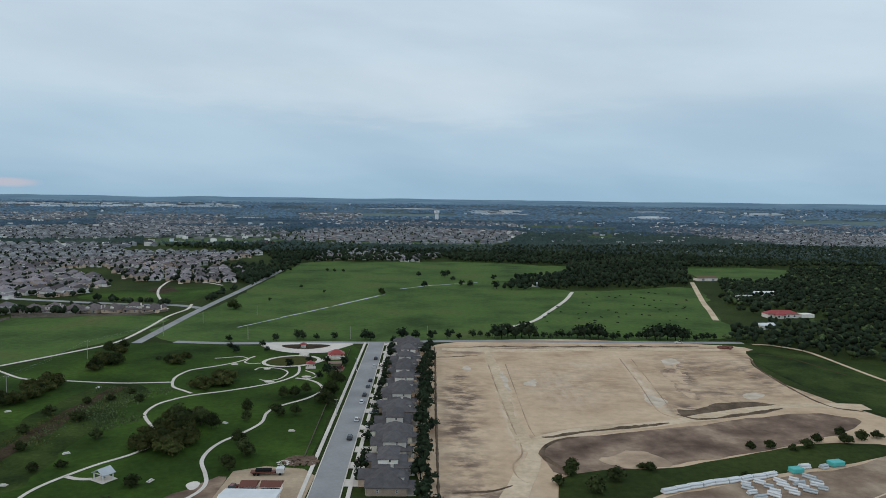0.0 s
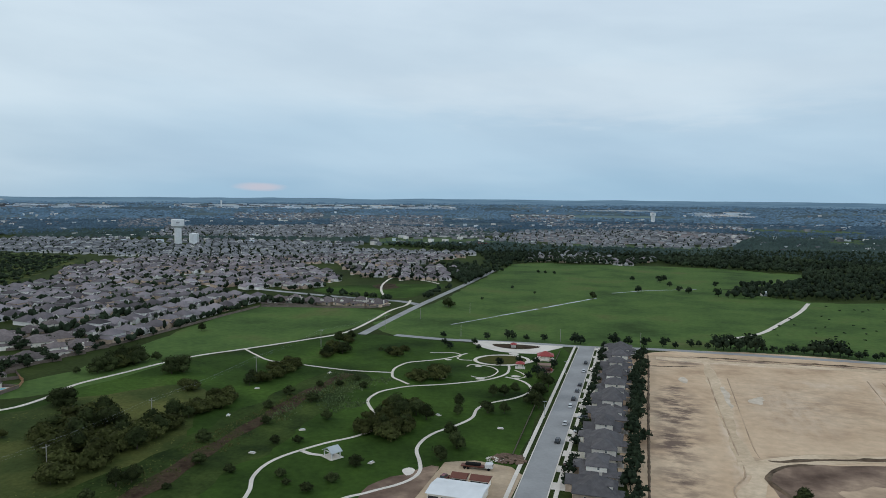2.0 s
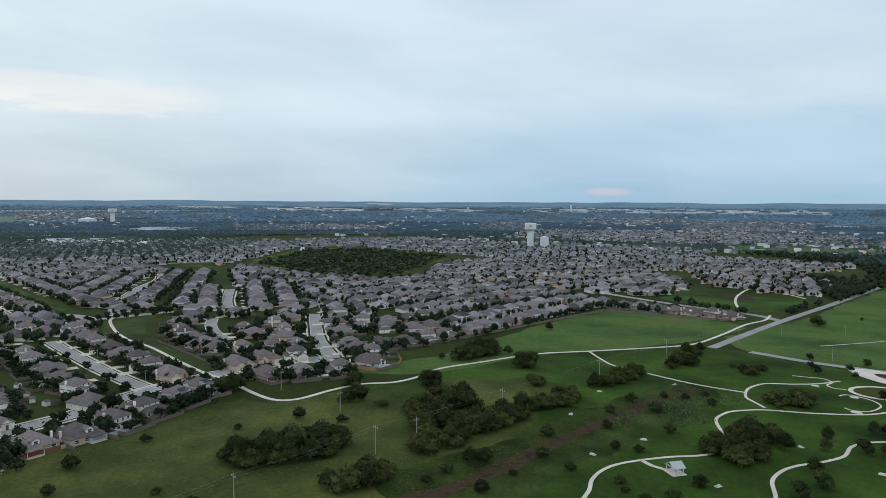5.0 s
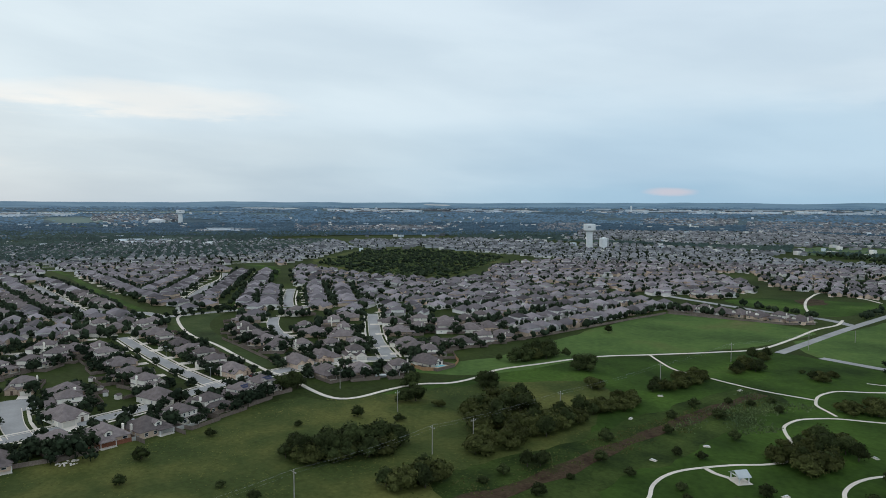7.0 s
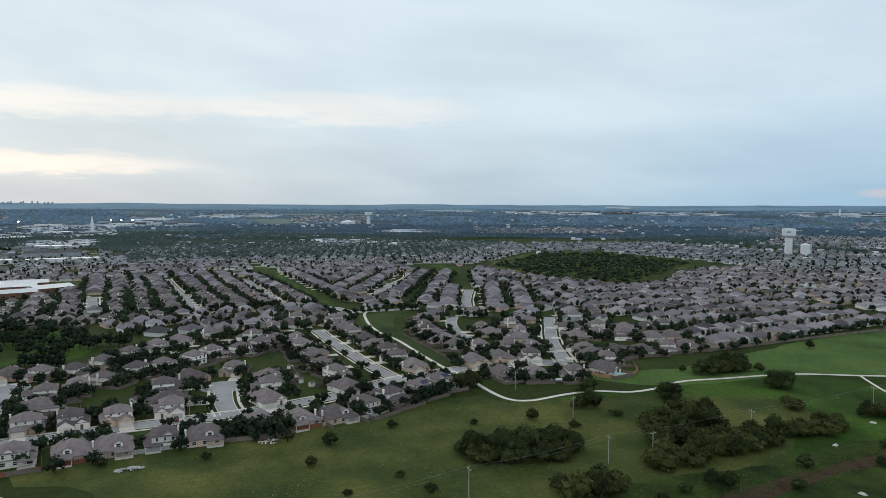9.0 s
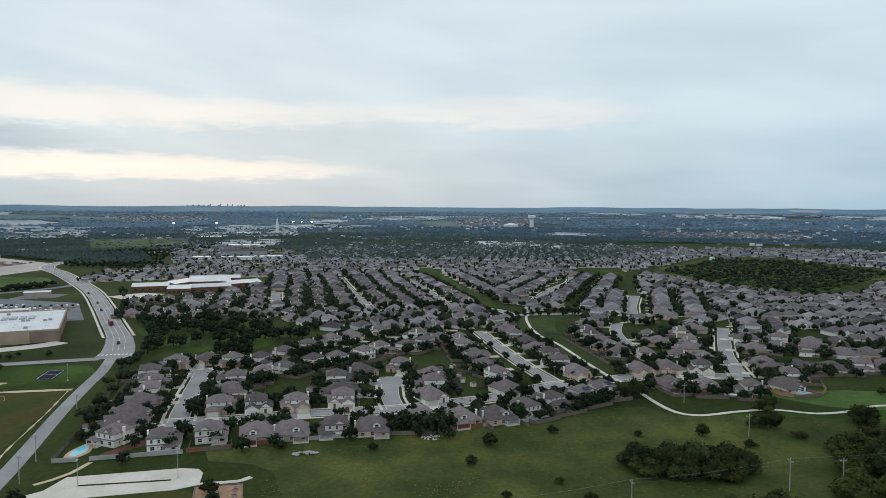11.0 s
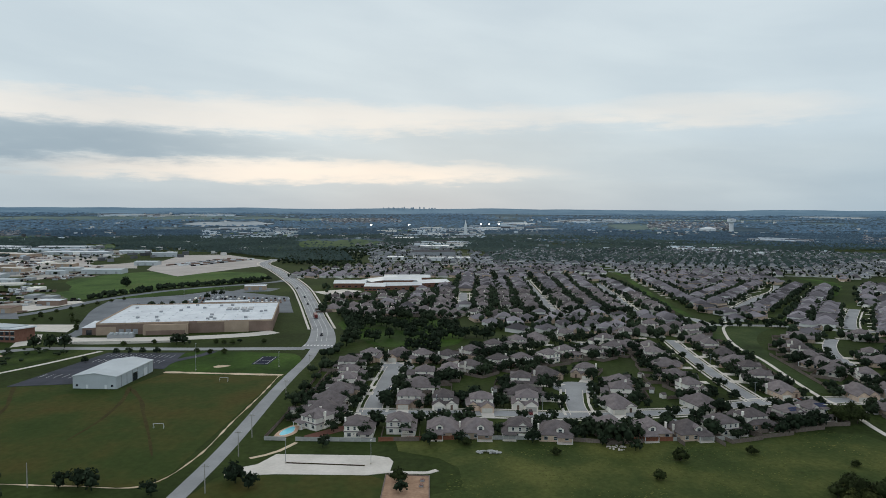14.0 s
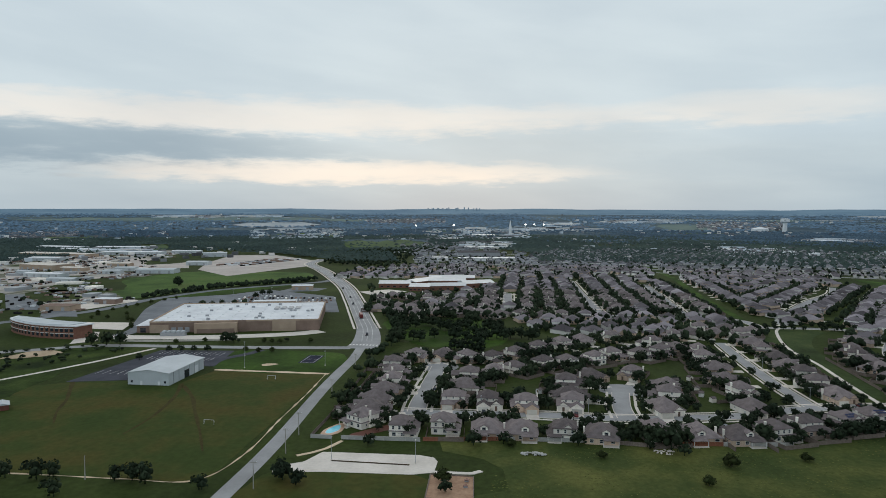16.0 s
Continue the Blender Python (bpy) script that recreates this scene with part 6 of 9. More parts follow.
grove(-194, 266, 7, 24, 15, MESQ + OAKS[:1], 0.6, 0.95)
grove(-197, 330, 7, 28, 16, MESQ + OAKS[2:3], 0.6, 0.9)
grove(-192, 398, 6, 32, 17, OAKS[:2] + MESQ, 0.6, 0.95, turn=0.25)
grove(-152, 400, 9, 16, 5, MESQ, 0.5, 0.75, MES)
grove(-113, 345, 9, 10, 9, MESQ, 0.55, 0.85, MES)
grove(-283, 214, 2, 3, 2, OAKS[:3], 0.7, 0.85)
grove(-262, 198, 3, 5, 4, OAKS[:3], 0.6, 0.85)
grove(-246, 204, 2, 4, 2, MESQ, 0.6, 0.8, MES)
grove(-183, 142, 6, 14, 13, MESQ + OAKS[:1], 0.75, 1.0)
grove(-167, 186, 3, 6, 3, OAKS[:2], 0.6, 0.8)
grove(-320, 168, 4, 9, 7, OAKS[:2], 0.7, 0.95)
for x, y, k in ((-292, -27, 1), (-285, -49, 1), (-274, -3, 1), (-270, 30, 0), (-262, 78, 1), (-272, 108, 0), (-150, 165, 1), (-152, 184, 0), (-168, 172, 1), (-170, 160, 0), (-153, 205, 1), (-168, 228, 1), (-155, 255, 0), (-169, 272, 1), (-154, 288, 1), (-153, 318, 0), (-300, 340, 1), (-281, 336, 1), (-296, 296, 1), (-245, 62, 1), (-236, 120, 1), (-215, 68, 0), (-205, 95, 0), (-262, 140, 0), (-222, 90, 0), (-235, -28, 1), (-190, 240, 1), (-240, 178, 0), (-142, 235, 1), (-138, 203, 1), (-118, 201, 0), (-109, 198, 1), (-103, 208, 0), (-132, 238, 0), (-134, 265, 1), (-170, 296, 1), (-163, 313, 1), (-157, 395, 1), (-166, 402, 0), (-258, 168, 1), (-120, 205, 0), (-103, 222, 1), (-140, 318, 1), (-148, 330, 0)):
    put_tree(x + rt.uniform(-2, 2), y + rt.uniform(-2, 2), SHRUB[k], rt.uniform(0.9, 1.5), "low dark green shrub in the grass", "shrub", "shrubs")
# by the lane and the concrete lot
for x, y, k, s in ((-232, -84, 0, 0.9), (-228, -78, 1, 0.8), (-236, -86, 2, 0.9), (-228, -26, 1, 0.65), (-223, -205, 2, 0.9), (-270, -62, 1, 0.7), (-276, -20, 0, 0.9), (-281, 22, 2, 0.9), (-291, 46, 3, 0.95), (-286, 40, 1, 0.9), (-296, 46, 1, 0.9), (-280, 50, 0, 0.8), (-274, 62, 2, 0.7)):
    put_tree(x, y, OAKS[k], s, group="trees by the lane")
# large dark trees behind the garden fence
for x, y, k, s in ((-289, -30, 3, 0.75), (-284, -48, 1, 0.9), (-279, -8, 1, 0.7), (-279, 58, 3, 1.5), (-285, 52, 3, 1.2), (-288, 66, 1, 1.0), (-302, 136, 3, 1.1), (-308, 142, 3, 0.9), (-298, 128, 1, 0.9), (-300, 100, 1, 0.8), (-326, -88, 2, 1.0), (-352, -90, 1, 0.9)):
    put_tree(x, y, OAKS[k], s, "large dark garden tree by a fence", group="garden trees")
# trees round the store and the hall
for x, y, k, s in ((-452, -290, 3, 1.3), (-450, -300, 3, 1.3), (-454, -281, 1, 1.3), (-471, -211, 3, 1.1), (-473, -206, 1, 1.0), (-480, -214, 3, 0.75), (-436, -235, 1, 0.6), (-438, -227, 1, 0.62), (-439, -219, 1, 0.6), (-440, -210, 1, 0.65), (-410, -241, 2, 0.6), (-625, -315, 3, 0.9), (-627, -307, 3, 0.85), (-641, -300, 1, 0.9), (-656, -298, 3, 0.8), (-715, -286, 2, 0.9), (-742, -289, 3, 0.9), (-743, -281, 3, 0.9), (-668, -266, 1, 0.8), (-665, -229, 1, 0.8), (-819, -428, 3, 1.6), (-812, -424, 3, 1.2)):
    put_tree(x, y, OAKS[k], s, "dark rounded tree by the store", group="store trees")
for x, y in ((-446, -186), (-443, -176), (-444, -167), (-466, -246), (-472, -227), (-477, -185), (-476, -179), (-476, -173), (-481, -152), (-561, -373), (-564, -360), (-566, -343), (-587, -356), (-578, -378), (-590, -386), (-607, -382), (-624, -379), (-640, -377), (-662, -375), (-680, -371), (-696, -366), (-552, -330), (-556, -336), (-530, -318), (-520, -312)):
    put_tree(x, y, SHRUB[1], 0.95, "small dark roadside tree", "shrub", "roadside trees")
for x, y, k, s in ((-224, -165, 0, 0.7), (-222, -170, 2, 0.8), (-224, -142, 1, 0.65), (-225, -136, 0, 0.75), (-223, -130, 2, 0.8), (-220, -108, 1, 0.6), (-209, -154, 2, 0.7), (-222, -182, 0, 0.7)):
    put_tree(x, y, OAKS[k], s * 1.25, "low dark bushy tree on the field's edge", group="field trees", z=-1.4)
# oaks and thickets round the green beside the main road
for i, (x, y) in enumerate(((-537, -98), (-474, -92), (-498, -80), (-586, -86), (-556, -92), (-507, -66), (-545, -66), (-501, -51), (-551, -51), (-576, -39), (-544, -29), (-554, -19), (-518, -36), (-481, -32), (-466, -47), (-494, -40), (-512, -20), (-513, -10), (-514, -2), (-507, 6), (-461, -35), (-528, -94), (-496, -94), (-504, -26), (-540, -58), (-560, -46), (-562, -80), (-590, -60), (-600, -72), (-570, -100), (-590, -110))):
    put_tree(x, y, OAKS[(3, 1, 3, 0)[i % 4]], (1.25, 1.45, 1.1)[i % 3], "broad dark oak on a green by the main road", group="oaks by the main road", z=-1.9)
    if i % 2 == 0:
        put_tree(x + 6.0, y + 5.0, OAKS[i % 3], 1.2, "broad dark oak on a green by the main road", group="oaks by the main road", z=-1.6)
# belt behind the grey row
for k in range(44):
    y = 205 + 5.5 * k
    put_tree(-5.0 - 0.022 * (y - 214) + rt.uniform(-2.4, 2.4), y, rt.choice(OAKS[:3]), rt.uniform(0.6, 0.95), "dense green tree in a hedge belt", group="belt trees")
for k in range(18):
    put_tree(-27.5 - 0.02 * (13.5 * k), 226 + 13.5 * k + rt.uniform(-3, 3), OAKS[2], rt.uniform(0.5, 0.8), "small street tree before a house", group="street trees")
# along the lane past the park and the north edge of the site
for x, y, s in ((-98, 466, 0.9), (-93, 464, 0.7), (-84, 464, 0.6), (-72, 465, 0.7), (-52, 466, 1.0), (-48, 464, 0.8), (-26, 470, 1.1), (-18, 472, 0.8), (-8, 470, 0.9), (4, 474, 0.9), (12, 472, 0.6), (-110, 458, 0.7), (-140, 455, 0.6), (-125, 420, 0.7), (-132, 432, 0.6), (-108, 425, 0.5), (-114, 440, 0.6), (-66, 398, 0.6), (-62, 372, 0.8), (-58, 366, 0.8), (-64, 362, 0.6), (-55, 392, 0.7), (-76, 398, 0.6), (-85, 386, 0.7)):
    put_tree(x, y, rt.choice(OAKS[:2]), s, group="trees by the park lane")
for k in range(36):
    x = 22 + 4.8 * k
    big = 1.25 if (32 < x < 62 or 92 < x < 112 or 140 < x < 170) else 0.6
    put_tree(x, 478 + rt.uniform(-4, 5), rt.choice(OAKS), rt.uniform(0.9, 1.25) * big, "dense dark tree on a field boundary", group="hedgerow trees")
for x, y, s in ((74, 241, 0.7), (106, 236, 0.5), (136, 263, 0.6), (143, 266, 0.7), (161, 272, 0.9), (178, 279, 0.8), (60, 232, 0.8), (51, 222, 0.9), (40, 228, 0.8), (45, 236, 0.7), (47, 243, 0.6), (72, 243, 0.5), (150, 272, 0.6), (165, 282, 0.8), (170, 276, 0.7), (120, 264, 0.5), (128, 265, 0.6)):
    put_tree(x, y, rt.choice(SHRUB), s * 1.8, "bushy green shrub at the edge of the site", "shrub", "site shrubs")
# meadow trees
for x, y, s in ((-20, 752, 1.0), (30, 760, 1.0), (20, 770, 0.9), (58, 745, 1.2), (-30, 860, 0.8), (2, 850, 1.2), (6, 870, 1.0), (12, 815, 0.8), (60, 830, 0.9), (-140, 900, 0.6), (-150, 905, 0.6), (-128, 898, 0.6), (-150, 735, 0.5), (-120, 700, 0.4), (-160, 640, 0.4)):
    put_tree(x, y, rt.choice(OAKS[:3]), s, "lone dark oak in open pasture", group="pasture trees")

# ---- garden trees, woods and far canopy ----
def near_house(x, y):
    return any((hx - x) ** 2 + (hy - y) ** 2 < 49 for hx, hy, *_ in HOUSES)


V, F = [], []
count = 0
for x, y, rz, depth in list(HOUSES):
    if x > -60:
        continue
    for _ in range(9):
        a = radians(rz) + rt.choice((0.5, -0.5, 2.5, -2.5, 1.57, 3.14, -1.57)) + rt.uniform(-0.3, 0.3)
        d = rt.uniform(8.0, 14.5)
        tx, ty = x + d * math.sin(a), y - d * math.cos(a)
        if near_house(tx, ty) or math.hypot(tx + 288, ty + 80) < 15 or math.hypot(tx + 306, ty - 253) < 17 or tx > -286 or nearest_street(tx, ty, STREETS_NEAR)[0] < 6 or rt.random() < 0.12:
            continue
        if math.hypot(x, y) < 450 and count < 45:
            count += 1
            put_tree(tx, ty, rt.choice(OAKS[:3]), rt.uniform(0.55, 0.85), "leafy garden tree beside a house", group="garden trees")
        elif math.hypot(x, y) < 520:
            join_tree(V, F, rt.choice(LITE), tx, ty, rt.uniform(0.6, 1.0))
        else:
            clump_tree(rt, V, F, tx, ty, rt.uniform(5, 8), rt.uniform(2.6, 4.2), 4)
# trees that line the streets
for line in (STREETS_NEAR[6], STREETS_NEAR[7], STREETS_NEAR[8]):
    for p in curve(line, 7.0):
        for side in (-1, 1):
            tx, ty = p.x + side * rt.uniform(7.0, 9.0), p.y + side * rt.uniform(4.0, 7.0)
            if rt.random() < 0.7 and not near_house(tx, ty) and nearest_street(tx, ty, STREETS_NEAR)[0] > 5.6:
                join_tree(V, F, rt.choice(LITE), tx, ty, rt.uniform(0.7, 1.0))
for line in STREETS_NEAR:
    for (ax, ay), (bx, by) in zip(line, line[1:]):
        n = int(math.hypot(bx - ax, by - ay) / 11)
        for i in range(n):
            for side in (-1, 1):
                k = (i + rt.uniform(0.2, 0.8)) / n
                L = math.hypot(bx - ax, by - ay)
                tx, ty = ax + k * (bx - ax) + side * 8.6 * (by - ay) / L, ay + k * (by - ay) - side * 8.6 * (bx - ax) / L
                if rt.random() < (0.62 if math.hypot(tx, ty) < 480 else 0.22) and not near_house(tx, ty) and nearest_street(tx, ty, STREETS_NEAR)[0] > 7:
                    join_tree(V, F, rt.choice(LITE), tx, ty, rt.uniform(0.55, 0.85))
for x, y, rz in FAR_HOUSES:
    dist = math.hypot(x, y)
    for i in range(6 if dist < 900 else 4 if dist < 1400 else 1):
        back = i % 2 == 0
        u, v = (rt.uniform(-8.5, 8.5), rt.uniform(10.0, 14.5)) if back else (rt.uniform(-4.0, 4.0), rt.uniform(-11.5, -9.5))
        c, sn = math.cos(radians(rz)), math.sin(radians(rz))
        clump_tree(rt, V, F, x + c * u - sn * v, y + sn * u + c * v, rt.uniform(4.5, 8.0) * (1.0 if back else 0.75), rt.uniform(2.4, 4.4) * (1.0 if back else 0.7), 3 if dist < 1000 else 2)
for kit, x, y, k in LEFT_OVER:
    join_tree(V, F, LITE[0], x, y, k)
stuff("garden_trees", soft_soup("garden_trees", V, F, M_LEAF_MASS), "dark leafy trees among suburban gardens", "trees")


def wood(name, label, poly, spacing, height, spread, lobes=3, seed=1, keep=1.0, leaf=None):
    rng = random.Random(seed)
    V, F = [], []
    xs, ys = [p[0] for p in poly], [p[1] for p in poly]
    x = min(xs)
    while x < max(xs):
        y = min(ys)
        while y < max(ys):
            px, py = x + rng.uniform(-0.5, 0.5) * spacing, y + rng.uniform(-0.5, 0.5) * spacing
            if rng.random() < keep and inside(px, py, poly):
                clump_tree(rng, V, F, px, py, height * rng.uniform(0.7, 1.25), spread * rng.uniform(0.75, 1.25), lobes)
            y += spacing
        x += spacing
    stuff(name, soft_soup(name, V, F, leaf or M_LEAF_MASS), label, "trees")


wood("thicket", "dense green scrub wood amid the houses", [(-670, 575), (-735, 515), (-945, 540), (-1160, 780), (-1050, 880), (-850, 850), (-770, 730)], 9.0, 5.0, 4.2, 4, 1, 0.45)
wood("thicket_scrub", "light green scrub between darker trees", [(-672, 575), (-735, 520), (-945, 540), (-1160, 780), (-1050, 880), (-850, 850), (-770, 730)], 7.5, 2.6, 3.6, 3, 19, 0.8, M_LEAF_SCRUB)
wood("corner_trees", "dense dark trees behind garden fences", [(-300, -92), (-300, -85), (-420, -88), (-470, -95), (-468, -103), (-410, -97)], 7.0, 5.5, 3.0, 6, 3, 0.4)
wood("road_trees", "row of trees along the main road", [(-500, -96), (-620, -124), (-760, -170), (-830, -195), (-830, -188), (-755, -160), (-620, -112), (-500, -84)], 10.0, 7.0, 4.0, 4, 4, 0.7)
wood("east_wood", "dark dense wood beyond the pasture", [(64, 735), (120, 742), (275, 780), (300, 840), (350, 1010), (660, 1045), (900, 1080), (1150, 1350), (700, 1500), (300, 1420), (130, 1380), (-30, 1260), (-10, 1120), (30, 1060), (185, 1020), (160, 900), (90, 840)], 9.0, 8.0, 5.0, 2, 5, 0.95)
wood("south_wood", "dark green scrub wood beside the farm", [(196, 478), (240, 430), (330, 355), (520, 300), (900, 500), (900, 1060), (660, 1035), (500, 1000), (410, 845), (330, 835), (262, 640), (300, 620), (330, 560), (260, 545), (222, 520)], 7.8, 5.5, 4.1, 2, 6, 0.96)
wood("scrub_wood", "lighter green scrub among the dark wood", [(196, 478), (240, 430), (330, 355), (520, 300), (900, 500), (900, 1060), (660, 1035), (500, 1000), (410, 845), (330, 835), (262, 640), (300, 620), (330, 560), (260, 545), (222, 520)], 11.0, 5.0, 4.2, 3, 26, 0.3, M_LEAF_SCRUB)
wood("farm_trees", "trees round the farmhouse", [(236, 590), (262, 640), (330, 780), (420, 770), (420, 690), (330, 650), (300, 600)], 14.0, 7.0, 5.0, 4, 7, 0.6)
wood("north_wood", "dark wood behind the pasture", [(-210, 770), (-200, 900), (-206, 1035), (-40, 1052), (-20, 1070), (-10, 1280), (-250, 1400), (-560, 1340), (-300, 1180), (-240, 1000), (-320, 930), (-240, 830), (-235, 775)], 9.5, 7.5, 5.0, 2, 8, 0.8)
wood("hedge_trees", "hedge of dark trees behind the car park", [(-690, -400), (-700, -408), (-800, -376), (-900, -290), (-905, -276), (-880, -284), (-790, -366)], 5.5, 6.0, 4.0, 4, 9, 1.0)


wood("lane_row", "row of dark trees along a village lane", [(-236, 600), (-320, 622), (-322, 630), (-240, 612)], 9.0, 6.0, 3.6, 5, 10, 0.8)
wood("green_row", "row of trees between a green and the road", [(-212, 630), (-209, 745), (-216, 745), (-222, 640)], 11.0, 6.0, 3.6, 5, 11, 0.8)
wood("corner_wood", "dark dense trees beside the country road", [(-204, 740), (-204, 860), (-240, 900), (-256, 860), (-235, 790)], 10.0, 9.0, 5.5, 4, 12, 0.9)
wood("store_trees", "small trees along the road by the store", [(-441, -245), (-449, -205), (-447, -205), (-438, -245)], 8.0, 4.5, 2.8, 5, 13, 0.9)
wood("verge_trees", "small trees on the green verge before the store", [(-474, -210), (-487, -150), (-485, -150), (-471, -210)], 11.0, 3.5, 1.8, 4, 14, 0.8)
wood("car_park_trees", "trees on islands in the car park", [(-640, -325), (-655, -300), (-680, -230), (-684, -230), (-660, -300), (-646, -328)], 12.0, 7.0, 4.0, 4, 15, 0.8)
wood("yard_trees", "trees scattered among industrial yards", [(-560, -450), (-700, -640), (-900, -830), (-1300, -1080), (-1600, -950), (-1300, -700), (-1000, -600), (-800, -560), (-650, -450)], 30.0, 5.0, 3.6, 4, 16, 0.4)
wood("plain_wood", "scattered dark trees beyond the main road", [(-1100, -240), (-1180, -350), (-1300, -360), (-1600, -390), (-1820, -170), (-1560, -190), (-1420, -230), (-1250, -220), (-1160, -190)], 11.0, 6.5, 5.0, 2, 23, 0.75)
wood("brush_field", "low bushes on rough ground behind the field", [(-320, -330), (-440, -260), (-452, -300), (-420, -345), (-380, -420), (-300, -420)], 9.0, 2.2, 2.2, 4, 17, 0.85)
wood("pasture_bushes", "low dark bushes dotted over the pasture", [(60, 500), (180, 490), (225, 600), (250, 740), (150, 720), (100, 620)], 17.0, 1.0, 1.6, 3, 18, 0.5)


# what lies open on the far plain: degrees of azimuth from and to, degrees below the horizon from and to
FAR_FIELDS = [(-23.4, -12.1, 3.1, 3.7), (-8.5, 5.4, 3.5, 3.92), (11.7, 13.9, 2.61, 3.07), (-78.8, -76.7, 1.3, 1.66), (-80.1, -67.1, 0.75, 0.87), (-128.7, -104.8, 0.65, 0.93), (-126.7, -122.4, 2.01, 2.25), (-120.2, -118.2, 2.72, 3.2),
              (-104.8, -97.9, 2.5, 3.3), (-79.8, -75.2, 1.15, 1.63), (-106.6, -98.4, 0.81, 1.04), (-66.0, -62.0, 0.9, 1.0), (-12.0, 1.0, 1.2, 1.4), (5.0, 14.0, 2.0, 2.3), (26.0, 34.0, 1.2, 1.5)]
FAR_PALE = [(-22.9, -20.2, 1.89, 2.0), (-21.0, -17.3, 2.06, 2.19), (-17.3, -13.9, 1.57, 1.7), (-6.7, 0.2, 0.74, 0.85), (14.7, 18.2, 0.73, 0.84), (20.6, 22.0, 0.67, 0.8), (23.0, 26.1, 0.74, 0.95), (-66.6, -61.5, 0.45, 0.58),
            (-118.5, -108.4, 0.64, 0.75), (-113.6, -106.6, 1.09, 1.4), (-106.6, -97.4, 3.44, 3.56), (-84.2, -64.2, 0.76, 0.82), (-51.6, -49.3, 0.13, 0.24), (-9.5, -8.0, 2.5, 2.7)]
FAR_TOWNS = [(-26.5, -17.3, 1.37, 2.15), (-23.2, -12.5, 2.33, 3.08), (-11.7, -6.7, 1.21, 1.85), (16.5, 24.6, 1.98, 2.63), (24.6, 36.0, 1.68, 2.78), (-76.7, -70.7, 0.92, 1.5), (-42.3, -37.8, 1.65, 2.34), (-128.8, -124.3, 1.69, 2.01), (-103.0, -96.5, 0.81, 1.18), (-62.0, -50.0, 1.9, 2.4), (-34.0, -27.0, 1.2, 1.7), (-9.0, 6.0, 1.9, 2.2)]
FAR_SHEDS = [(2.6, 6.2, 0.88, 1.2), (15.6, 17.7, 1.19, 1.37), (-59.8, -42.4, 0.55, 0.83), (-37.8, -16.5, 0.52, 0.83), (-74.9, -71.3, 2.97, 3.43), (-69.5, -65.0, 2.16, 2.37), (-124.3, -119.4, 2.97, 3.35), (-112.3, -104.8, 1.59, 2.45), (-98.1, -89.6, 1.53, 2.51), (-95.6, -91.0, 2.74, 3.29), (-91.0, -84.2, 1.41, 1.78), (-88.2, -86.4, 1.13, 1.32), (-119.0, -110.0, 0.5, 0.66), (-84.0, -78.0, 0.9, 1.1)]


def range_at(dep):
    """How far off the ground lies that is seen so many degrees below the horizon."""
    if dep >= 1.65:
        return 95.0 / math.tan(radians(dep))
    return 3300.0 + 1550.0 * ((1.65 - dep) / 1.66) ** 1.25


OPEN = [(a0, a1, range_at(d1), range_at(d0), keep) for spots, keep in ((FAR_FIELDS, 0.05), (FAR_PALE, 0.02), (FAR_TOWNS, 0.30), (FAR_SHEDS, 0.16)) for a0, a1, d0, d1 in spots]


def far_patch(name, label, category, a0, a1, d0, d1, material):
    """A patch of open ground on the far plain with frayed ends, lying on the swell of the land."""
    r0, r1 = range_at(d1), range_at(d0)
    n = max(8, int((a1 - a0) * 5))
    bm = bmesh.new()
    rows = []
    for i in range(n + 1):
        t = i / n
        a = radians(a0 + (a1 - a0) * t)
        end = min(1.0, 6 * t, 6 * (1 - t))
        mid, half = (r0 + r1) / 2, (r1 - r0) / 2 * end * (1.0 + 0.5 * noise.noise(Vector((a * 60, r0 * 0.01, 2.0))))
        mid += (r1 - r0) * 0.25 * noise.noise(Vector((a * 35, r0 * 0.02, 7.0)))
        rows.append([])
        for k in range(5):
            r = mid + half * (k / 2 - 1)
            rows[-1].append(bm.verts.new((r * math.sin(a), r * math.cos(a), ground_height(r, a) + (0.2 if r < 3250 else 1.2))))
    for A, B in zip(rows, rows[1:]):
        for k in range(4):
            bm.faces.new((A[k], A[k + 1], B[k + 1], B[k]))
    bmesh.ops.recalc_face_normals(bm, faces=bm.faces)
    structure(name, bm, material, label, category)


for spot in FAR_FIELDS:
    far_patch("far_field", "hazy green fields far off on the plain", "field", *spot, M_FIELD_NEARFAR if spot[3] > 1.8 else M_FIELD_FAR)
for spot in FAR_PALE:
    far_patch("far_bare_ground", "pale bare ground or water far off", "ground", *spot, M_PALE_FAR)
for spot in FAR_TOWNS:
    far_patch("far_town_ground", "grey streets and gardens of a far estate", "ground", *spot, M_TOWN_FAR)


